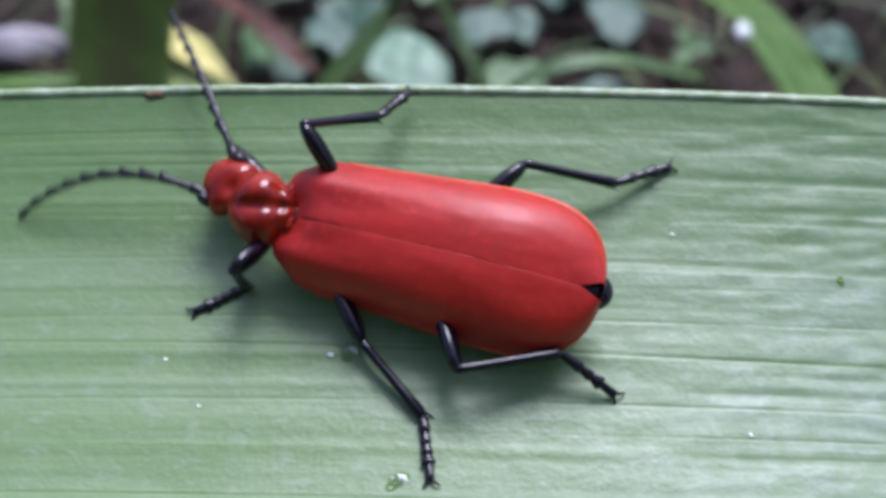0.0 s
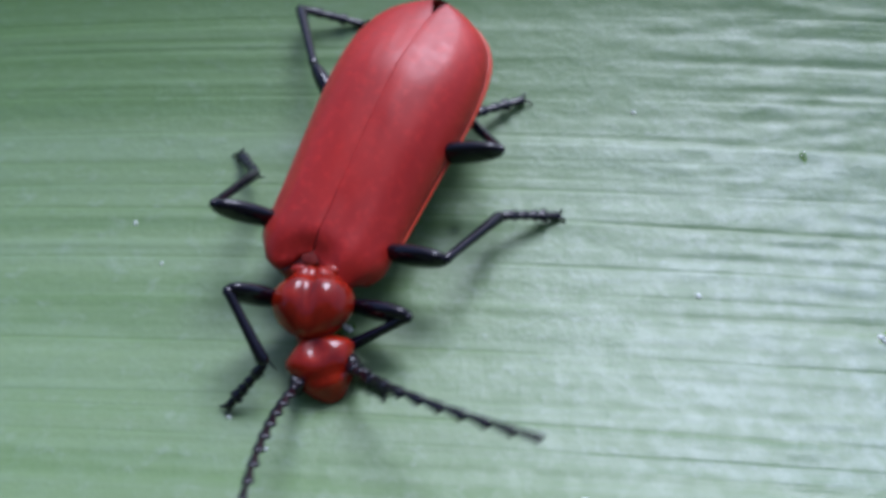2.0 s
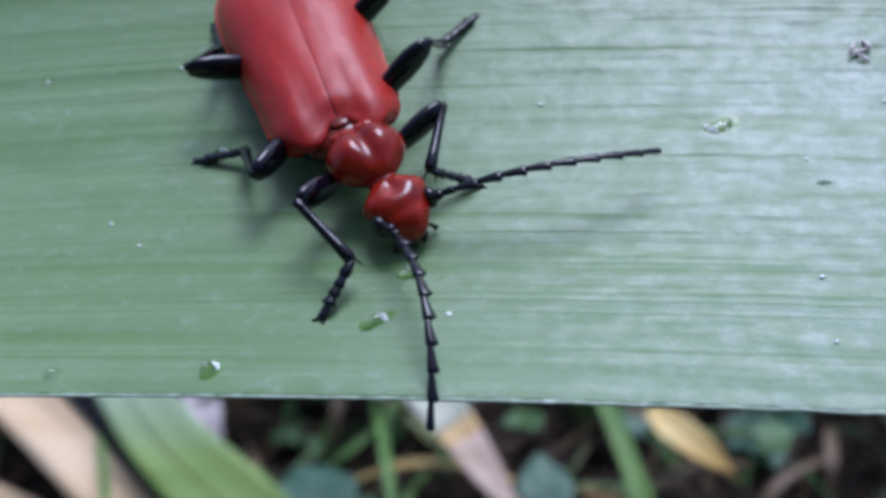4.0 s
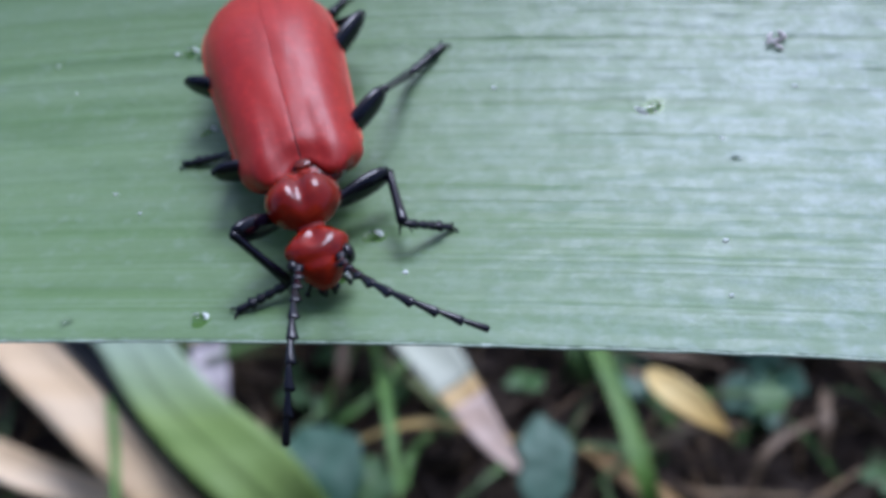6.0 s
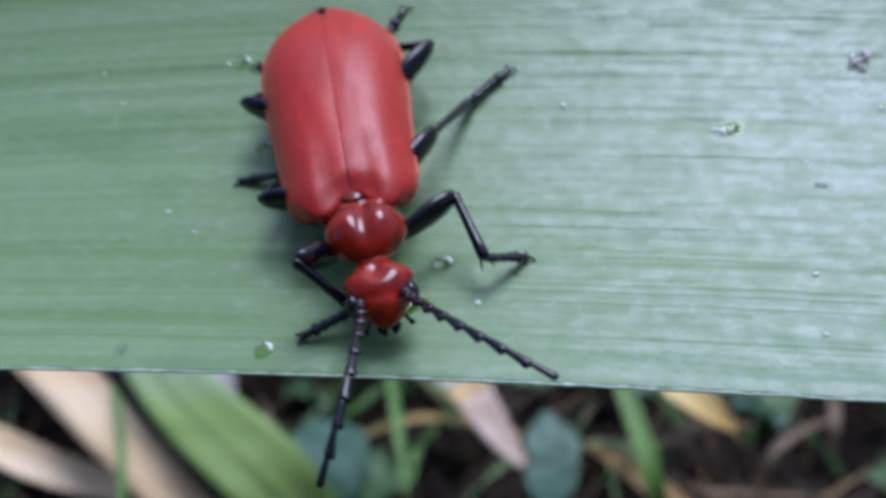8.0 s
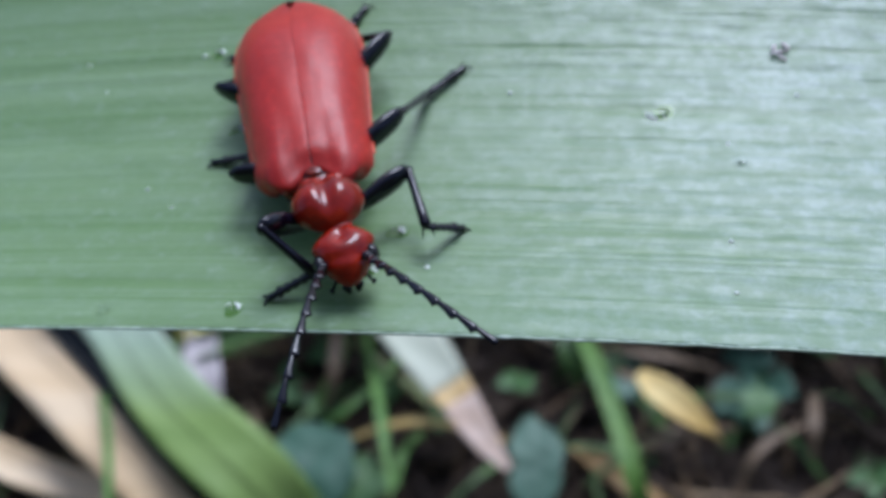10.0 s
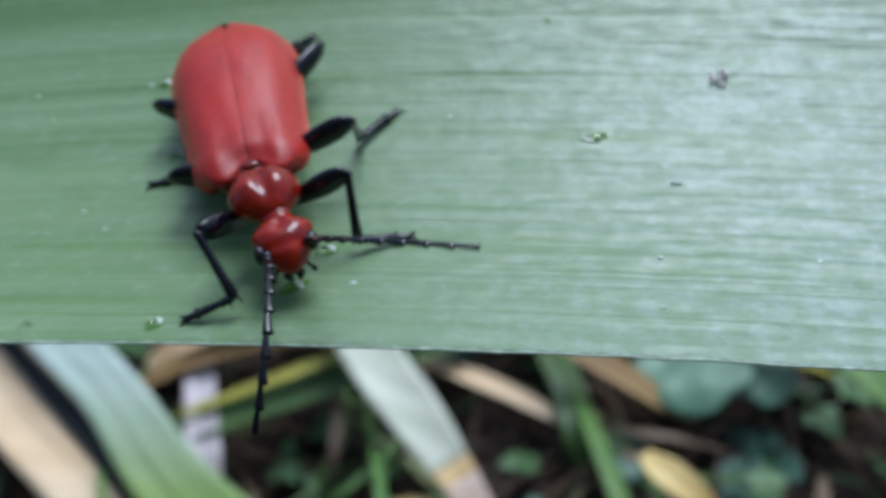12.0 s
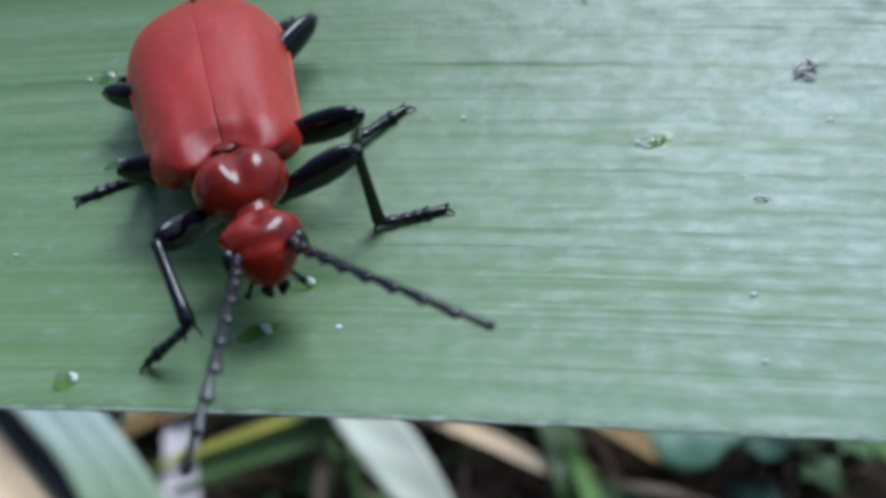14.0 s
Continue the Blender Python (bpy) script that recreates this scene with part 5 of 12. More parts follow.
    walk(limb["tarsus_LF"], [
        (0, mm(1.29, 2.58, 0.55, 0, -10.7, 41.5)),
        (0.062, mm(1.76, 2.33, 0.45, 0, -11.7, 49.0)),
        (0.125, mm(1.52, 1.90, 0.32, 0, -11.3, 52.6)),
        (0.25, mm(1.76, 1.70, 0.17, 0, -10.5, 49.6)),
        (0.375, mm(1.80, 1.41, 0.21, 0, -5.0, 51.5)),
        (0.5, mm(1.63, 1.35, 0.23, 0, -3.0, 53.8)),
        (0.625, mm(0.97, 1.57, 0.12, 0, -11.8, 55.3)),
        (0.75, mm(-0.71, 2.16, 0.42, 0, -13.7, 52.1)),
        (0.875, mm(-1.65, 3.68, 1.05, 0, -14.1, 43.0)),
        (1, mm(-1.52, 4.22, 1.29, 0, -16.4, 45.4)),
        (1.125, mm(-1.07, 4.51, 1.41, 0, -17.1, 49.2)),
        (1.25, mm(-0.16, 4.70, 1.51, 0, -18.6, 55.8)),
        (1.375, mm(0.86, 4.66, 1.63, 0, -18.3, 62.6)),
        (1.5, mm(1.55, 4.48, 1.66, 0, -18.5, 66.7)),
        (1.625, mm(2.09, 4.18, 1.43, 0, -17.2, 67.5)),
        (1.75, mm(2.50, 3.08, 1.09, 0, -14.6, 68.1)),
        (1.875, mm(2.17, 2.08, 1.06, 0, -4.0, 65.9)),
        (2, mm(2.02, 1.87, 1.12, 0, 3.9, 69.5)),
        (2.125, mm(2.25, 2.18, 1.06, 0, 8.2, 78.5)),
        (2.25, mm(2.60, 3.15, 1.06, 0, 14.5, 92.5)),
        (2.375, mm(2.41, 4.18, 1.19, 0, 27.5, 112.1)),
        (2.5, mm(2.21, 4.47, 1.28, 0, 37.6, 126.2)),
        (2.667, mm(2.60, 3.96, 1.36, 0, 41.4, 120.1)),
        (2.833, mm(2.82, 2.59, 1.45, 0, 45.2, 105.1)),
        (3, mm(2.42, 1.91, 1.17, 0, 35.2, 87.1)),
        (3.5, mm(2.39, 1.88, 1.14, 0, 36.0, 84.2)),
        (3.625, mm(2.38, 1.87, 1.13, 0, 35.9, 83.5)),
        (4, mm(2.47, 2.06, 1.24, 0, 39.4, 83.9)),
        (4.25, mm(2.49, 2.20, 1.31, 0, 41.6, 84.1)),
        (4.5, mm(2.46, 2.34, 1.22, 0, 38.4, 81.3)),
        (4.875, mm(2.39, 2.52, 1.09, 0, 33.2, 77.2)),
        (5, mm(2.37, 2.55, 1.05, 0, 31.7, 76.5)),
        (5.5, mm(2.29, 2.67, 0.93, 0, 24.5, 73.7)),
        (5.75, mm(2.49, 2.69, 0.90, 0, 29.1, 83.9)),
        (6, mm(2.75, 2.67, 0.92, 0, 33.5, 96.5)),
        (6.5, mm(2.75, 2.69, 0.91, 0, 31.1, 94.1)),
        (6.75, mm(2.81, 3.00, 1.20, 0, 44.2, 110.5)),
        (7, mm(2.72, 3.31, 0.85, 0, 35.6, 115.6)),
        (7.25, mm(2.49, 3.15, 1.09, 0, 42.7, 109.9)),
        (7.5, mm(2.23, 3.00, 0.79, 0, 30.6, 96.0)),
        (7.75, mm(2.37, 3.31, 1.05, 0, 43.0, 110.2)),
        (8, mm(2.43, 3.70, 0.73, 0, 34.8, 115.2)),
        (8.25, mm(2.38, 3.50, 1.08, 0, 44.7, 112.7)),
        (8.5, mm(2.26, 3.32, 0.82, 0, 32.3, 99.5)),
        (8.75, mm(2.47, 3.42, 1.11, 0, 43.8, 111.7)),
        (9, mm(2.61, 3.53, 0.80, 0, 35.2, 115.1)),
        (9.8, mm(2.56, 3.48, 0.83, 0, 37.5, 117.3)),
        (9.833, mm(2.55, 3.48, 0.83, 0, 37.6, 117.4)),
        (10.6, mm(2.44, 3.44, 0.86, 0, 39.1, 118.2)),
        (10.667, mm(2.43, 3.44, 0.86, 0, 39.2, 118.2)),
        (11.5, mm(2.41, 3.44, 0.44, 0, 26.1, 106.4)),
        (11.667, mm(2.58, 3.45, 0.21, 0, 21.2, 103.3)),
        (11.833, mm(2.77, 3.26, -0.10, 0, 15.4, 96.5)),
        (12, mm(2.81, 3.00, -0.22, 0, 14.7, 90.7)),
        (12.167, mm(2.84, 3.06, -0.24, 0, 12.7, 69.4)),
        (12.333, mm(2.87, 3.26, -0.17, 0, 12.1, 44.2)),
        (12.5, mm(2.79, 3.39, -0.13, 0, 11.2, 33.8)),
        (12.667, mm(2.54, 3.36, -0.25, 0, 8.6, 44.4)),
        (12.833, mm(2.18, 3.28, -0.41, 0, 5.7, 69.9)),
        (13, mm(1.93, 3.30, -0.48, 0, 4.6, 90.6)),
        (13.25, mm(1.94, 3.79, -0.32, 0, 7.9, 107.7)),
        (13.5, mm(1.96, 4.19, -0.21, 0, 9.9, 114.3)),
        (13.667, mm(1.79, 4.10, -0.37, 0, 9.6, 110.9)),
        (13.833, mm(1.54, 3.84, -0.62, 0, 6.6, 100.5)),
        (14, mm(1.28, 3.57, -0.81, 0, 5.3, 92.0)),
    ])
    walk(limb["femur_LM"], [
    (0, mm(-1.34, 1.21, 1.07, 0.0, -9.5, 130.9)), (0.25, mm(-1.34, 1.21, 1.07, 0.0, -17.2, 129.6)), (0.5, mm(-1.34, 1.21, 1.07, 0.0, -22.1, 124.7)),
    (0.667, mm(-1.34, 1.21, 1.07, 0.0, -19.3, 114.4)), (0.833, mm(-1.34, 1.21, 1.07, 0.0, -12.8, 101.1)), (1, mm(-1.34, 1.21, 1.07, 0.0, -9.2, 90.7)),
    (1.167, mm(-1.34, 1.21, 1.07, 0.0, -12.0, 82.5)), (1.333, mm(-1.34, 1.21, 1.07, 0.0, -17.7, 75.2)), (1.5, mm(-1.34, 1.21, 1.07, 0.0, -21.8, 72.0)),
    (1.667, mm(-1.34, 1.21, 1.07, 0.0, -22.1, 77.8)), (1.833, mm(-1.34, 1.21, 1.07, 0.0, -20.4, 88.3)), (2, mm(-1.34, 1.21, 1.07, 0.0, -19.9, 93.7)),
    (2.25, mm(-1.34, 1.21, 1.07, 0.0, -25.2, 83.9)), (2.5, mm(-1.34, 1.21, 1.07, 0.0, -30.8, 70.5)), (2.75, mm(-1.34, 1.21, 1.07, 0.0, -35.4, 69.2)),
    (3, mm(-1.34, 1.21, 1.07, 0.0, -37.9, 73.3)), (3.625, mm(-1.34, 1.21, 1.07, 0.0, -36.0, 87.4)), (4.25, mm(-1.34, 1.21, 1.07, 0.0, -30.6, 103.0)),
    (4.875, mm(-1.34, 1.21, 1.07, 0.0, -22.9, 116.4)), (5.5, mm(-1.34, 1.21, 1.07, 0.0, -15.8, 126.1)), (6, mm(-1.34, 1.21, 1.07, 0.0, -11.9, 126.3)),
    (6.5, mm(-1.34, 1.21, 1.07, 0.0, -11.4, 126.3)), (6.75, mm(-1.34, 1.21, 1.07, 0.0, -5.8, 132.1)), (7, mm(-1.34, 1.21, 1.07, 0.0, -0.1, 137.6)),
    (7.5, mm(-1.34, 1.21, 1.07, 0.0, -0.3, 135.2)), (8, mm(-1.34, 1.21, 1.07, 0.0, -0.5, 137.7)), (9, mm(-1.34, 1.21, 1.07, 0.0, -0.4, 136.8)),
    (9.625, mm(-1.34, 1.21, 1.07, 0.0, -4.6, 129.9)), (10.25, mm(-1.34, 1.21, 1.07, 0.0, -9.5, 122.0)),
    (10.875, mm(-1.34, 1.21, 1.07, 0.0, -14.2, 113.0)), (11.5, mm(-1.34, 1.21, 1.07, 0.0, -18.4, 103.0)),
    (11.75, mm(-1.34, 1.21, 1.07, 0.0, -19.6, 95.0)), (12, mm(-1.34, 1.21, 1.07, 0.0, -20.2, 85.2)), (12.5, mm(-1.34, 1.21, 1.07, 0.0, -20.8, 73.3)),
    (12.75, mm(-1.34, 1.21, 1.07, 0.0, -22.5, 61.4)), (13, mm(-1.34, 1.21, 1.07, 0.0, -23.8, 53.3)), (13.25, mm(-1.34, 1.21, 1.07, 0.0, -25.9, 62.8)),
    (13.5, mm(-1.34, 1.21, 1.07, 0.0, -25.4, 74.4)), (13.75, mm(-1.34, 1.21, 1.07, 0.0, -20.5, 73.6)), (14, mm(-1.34, 1.21, 1.07, 0.0, -14.1, 69.8)),
    ])
    walk(limb["tibia_LM"], [
        (0, mm(-3.20, 3.36, 1.55, 0, -4.3, 145.2)),
        (0.25, mm(-3.09, 3.33, 1.92, 0, 1.9, 146.3)),
        (0.5, mm(-2.86, 3.40, 2.15, 0, 5.0, 147.5)),
        (0.667, mm(-2.46, 3.69, 2.02, 0, -2.2, 148.7)),
        (0.833, mm(-1.88, 3.97, 1.71, 0, -17.7, 150.7)),
        (1, mm(-1.37, 4.05, 1.53, 0, -24.4, 153.8)),
        (1.167, mm(-0.97, 4.00, 1.67, 0, -13.0, 158.3)),
        (1.333, mm(-0.64, 3.86, 1.95, 0, 8.7, 164.8)),
        (1.5, mm(-0.51, 3.75, 2.14, 0, 22.5, 169.5)),
        (1.667, mm(-0.78, 3.82, 2.15, 0, 27.8, 169.4)),
        (1.833, mm(-1.26, 3.91, 2.07, 0, 27.8, 166.6)),
        (2, mm(-1.51, 3.91, 2.05, 0, 28.3, 166.2)),
        (2.25, mm(-1.06, 3.80, 2.30, 0, 32.0, 177.8)),
        (2.5, mm(-0.51, 3.54, 2.55, 0, 35.5, 188.0)),
        (2.75, mm(-0.51, 3.41, 2.74, 0, 42.5, 176.3)),
        (3, mm(-0.69, 3.39, 2.84, 0, 45.3, 161.2)),
        (3.5, mm(-1.12, 3.52, 2.78, 0, 43.4, 157.3)),
        (3.625, mm(-1.23, 3.54, 2.76, 0, 43.0, 156.4)),
        (4, mm(-1.63, 3.62, 2.63, 0, 41.1, 155.9)),
        (4.25, mm(-1.90, 3.63, 2.54, 0, 40.0, 155.7)),
        (4.5, mm(-2.14, 3.63, 2.40, 0, 38.8, 155.8)),
        (4.875, mm(-2.52, 3.59, 2.19, 0, 37.0, 156.1)),
        (5, mm(-2.61, 3.57, 2.12, 0, 35.5, 155.5)),
        (5.5, mm(-2.97, 3.45, 1.85, 0, 29.7, 153.3)),
        (6, mm(-3.01, 3.48, 1.66, 0, 30.8, 149.9)),
        (6.5, mm(-3.01, 3.49, 1.64, 0, 30.4, 149.3)),
        (6.75, mm(-3.26, 3.34, 1.36, 0, 25.6, 148.3)),
        (7, mm(-3.47, 3.15, 1.08, 0, 20.8, 147.0)),
        (7.5, mm(-3.38, 3.24, 1.09, 0, 20.5, 144.8)),
        (8, mm(-3.47, 3.15, 1.10, 0, 20.4, 147.1)),
        (8.5, mm(-3.46, 3.17, 1.09, 0, 16.7, 144.2)),
        (9, mm(-3.44, 3.18, 1.09, 0, 19.7, 145.6)),
        (9.625, mm(-3.18, 3.41, 1.30, 0, 24.6, 150.4)),
        (9.8, mm(-3.09, 3.48, 1.37, 0, 26.4, 152.3)),
        (10.25, mm(-2.85, 3.62, 1.55, 0, 30.9, 157.1)),
        (10.6, mm(-2.62, 3.72, 1.68, 0, 34.6, 161.4)),
        (10.875, mm(-2.43, 3.78, 1.78, 0, 37.5, 164.8)),
        (11.5, mm(-1.95, 3.87, 1.98, 0, 42.7, 171.9)),
        (11.75, mm(-1.58, 3.91, 2.04, 0, 45.0, 172.7)),
        (12, mm(-1.11, 3.90, 2.06, 0, 47.3, 172.3)),
        (12.5, mm(-0.57, 3.79, 2.09, 0, 47.5, 175.7)),
        (12.75, mm(-0.07, 3.55, 2.17, 0, 45.3, 175.3)),
        (13, mm(0.24, 3.32, 2.23, 0, 41.9, 174.5)),
        (13.25, mm(-0.16, 3.52, 2.33, 0, 47.9, 169.6)),
        (13.5, mm(-0.64, 3.72, 2.31, 0, 53.7, 165.7)),
        (13.75, mm(-0.58, 3.80, 2.08, 0, 49.6, 171.9)),
        (14, mm(-0.38, 3.83, 1.77, 0, 42.5, 181.7)),
    ])
    walk(limb["tarsus_LM"], [
        (0, mm(-5.72, 5.11, 1.78, 0, -22.4, 114.9)),
        (0.25, mm(-5.66, 5.04, 1.82, 0, -23.0, 107.2)),
        (0.5, mm(-5.45, 5.06, 1.89, 0, -23.3, 99.3)),
        (0.667, mm(-5.10, 5.29, 2.14, 0, -19.2, 93.3)),
        (0.833, mm(-4.44, 5.40, 2.65, 0, -7.1, 86.4)),
        (1, mm(-3.89, 5.29, 2.81, 0, -0.6, 80.4)),
        (1.167, mm(-3.76, 5.11, 2.36, 0, -0.6, 72.5)),
        (1.333, mm(-3.58, 4.66, 1.48, 0, -10.7, 65.2)),
        (1.5, mm(-3.31, 4.27, 0.96, 0, -14.5, 64.3)),
        (1.667, mm(-3.46, 4.32, 0.72, 0, -6.4, 79.9)),
        (1.833, mm(-3.91, 4.54, 0.64, 0, 9.8, 105.8)),
        (2, mm(-4.15, 4.56, 0.59, 0, 26.7, 124.7)),
        (2.25, mm(-3.68, 3.90, 0.67, 0, 16.0, 104.7)),
        (2.5, mm(-3.00, 3.19, 0.76, 0, 14.9, 87.0)),
        (2.75, mm(-2.77, 3.55, 0.66, 0, 10.1, 100.1)),
        (3, mm(-2.74, 4.09, 0.65, 0, 6.4, 114.5)),
        (3.5, mm(-3.19, 4.38, 0.66, 0, 7.6, 120.8)),
        (3.625, mm(-3.30, 4.44, 0.66, 0, 7.9, 122.3)),
        (4, mm(-3.74, 4.56, 0.60, 0, 7.7, 124.1)),
        (4.25, mm(-4.05, 4.60, 0.56, 0, 6.6, 125.3)),
        (4.5, mm(-4.34, 4.62, 0.47, 0, 4.8, 124.3)),
        (4.875, mm(-4.77, 4.59, 0.33, 0, 0.8, 122.7)),
        (5, mm(-4.90, 4.61, 0.33, 0, 0.9, 122.0)),
        (5.5, mm(-5.37, 4.65, 0.33, 0, 0.9, 119.4)),
        (6, mm(-5.30, 4.81, 0.08, 0, 4.3, 127.9)),
        (6.5, mm(-5.30, 4.84, 0.08, 0, 0.6, 124.5)),
        (6.75, mm(-5.63, 4.80, 0.03, 0, -0.2, 125.8)),
        (7, mm(-5.88, 4.72, -0.02, 0, -1.0, 126.9)),
        (7.5, mm(-5.74, 4.91, 0.01, 0, 2.9, 126.9)),
        (8, mm(-5.90, 4.72, 0.02, 0, -2.0, 126.7)),
        (8.5, mm(-5.85, 4.89, 0.21, 0, -2.5, 125.2)),
        (9, mm(-5.83, 4.82, 0.05, 0, -2.3, 126.1)),
        (9.625, mm(-5.62, 4.80, 0.02, 0, -1.1, 125.1)),
        (9.8, mm(-5.54, 4.76, 0.00, 0, -0.8, 125.1)),
        (10.25, mm(-5.28, 4.65, -0.04, 0, 0.1, 125.1)),
        (10.6, mm(-5.02, 4.53, -0.07, 0, 0.9, 125.7)),
        (10.875, mm(-4.79, 4.42, -0.10, 0, 1.5, 126.1)),
        (11.5, mm(-4.20, 4.19, -0.11, 0, 4.1, 128.2)),
        (11.75, mm(-3.74, 4.19, -0.14, 0, 2.3, 126.9)),
        (12, mm(-3.18, 4.18, -0.20, 0, 0.8, 125.3)),
        (12.5, mm(-2.64, 3.95, -0.18, 0, 2.3, 114.0)),
        (12.75, mm(-2.23, 3.72, -0.02, 0, 8.1, 119.8)),
        (13, mm(-2.05, 3.54, 0.17, 0, 15.8, 123.4)),
        (13.25, mm(-2.19, 3.89, 0.04, 0, 10.9, 129.6)),
        (13.5, mm(-2.41, 4.17, -0.18, 0, 3.0, 134.1)),
        (13.75, mm(-2.56, 4.08, -0.27, 0, 0.4, 129.1)),
        (14, mm(-2.65, 3.77, -0.31, 0, -0.0, 120.8)),
    ])
    walk(limb["femur_LH"], [
        (0, mm(-4.82, 0.80, 1.01, 0.0, -26.4, 122.1)),
        (0.25, mm(-4.82, 0.80, 1.01, 0.0, -25.6, 109.5)),
        (0.5, mm(-4.82, 0.80, 1.01, 0.0, -25.0, 100.3)),
        (0.75, mm(-4.82, 0.80, 1.01, 0.0, -28.7, 101.7)),
        (1, mm(-4.82, 0.80, 1.01, 0.0, -30.8, 103.8)),
        (1.167, mm(-4.82, 0.80, 1.01, 0.0, -26.6, 98.5)),
        (1.333, mm(-4.82, 0.80, 1.01, 0.0, -19.5, 91.6)),
        (1.5, mm(-4.82, 0.80, 1.01, 0.0, -14.4, 88.6)),
        (1.667, mm(-4.82, 0.80, 1.01, 0.0, -13.4, 92.5)),
        (1.833, mm(-4.82, 0.80, 1.01, 0.0, -14.2, 99.8)),
        (2, mm(-4.82, 0.80, 1.01, 0.0, -15.9, 104.5)),
        (2.167, mm(-4.82, 0.80, 1.01, 0.0, -19.1, 104.0)),
        (2.333, mm(-4.82, 0.80, 1.01, 0.0, -23.4, 100.7)),
        (2.5, mm(-4.82, 0.80, 1.01, 0.0, -27.1, 96.8)),
        (2.75, mm(-4.82, 0.80, 1.01, 0.0, -30.7, 88.2)),
        (3, mm(-4.82, 0.80, 1.01, 0.0, -32.2, 83.1)),
        (3.625, mm(-4.82, 0.80, 1.01, 0.0, -32.8, 90.1)),
        (4.25, mm(-4.82, 0.80, 1.01, 0.0, -32.0, 100.5)),
        (4.875, mm(-4.82, 0.80, 1.01, 0.0, -30.0, 111.2)),
        (5.5, mm(-5.18, 1.20, 1.10, 0.0, -9.7, 132.8)),
        (6, mm(-5.18, 1.20, 1.10, 0.0, -9.7, 132.8)),
        (6.5, mm(-5.18, 1.20, 1.10, 0.0, -9.7, 132.8)),
        (7, mm(-5.18, 1.20, 1.10, 0.0, -9.7, 132.8)),
        (7.5, mm(-5.18, 1.20, 1.10, 0.0, -9.7, 132.8)),
        (8, mm(-5.18, 1.20, 1.10, 0.0, -9.7, 132.8)),
        (8.5, mm(-5.18, 1.20, 1.10, 0.0, -9.7, 132.8)),
        (9, mm(-5.18, 1.20, 1.10, 0.0, -9.7, 132.8)),
        (11.5, mm(-5.18, 1.20, 1.10, 0.0, -9.7, 132.8)),
        (11.75, mm(-5.18, 1.20, 1.10, 0.0, -9.7, 132.8)),
        (12, mm(-5.18, 1.20, 1.10, 0.0, -9.7, 132.8)),
        (12.5, mm(-5.18, 1.20, 1.10, 0.0, -9.7, 132.8)),
        (12.75, mm(-5.18, 1.20, 1.10, 0.0, -9.7, 132.8)),
        (13, mm(-5.18, 1.20, 1.10, 0.0, -9.7, 132.8)),
        (13.25, mm(-5.18, 1.20, 1.10, 0.0, -9.7, 132.8)),
        (13.5, mm(-5.18, 1.20, 1.10, 0.0, -9.7, 132.8)),
        (14, mm(-5.18, 1.20, 1.10, 0.0, -9.7, 132.8)),
    ])
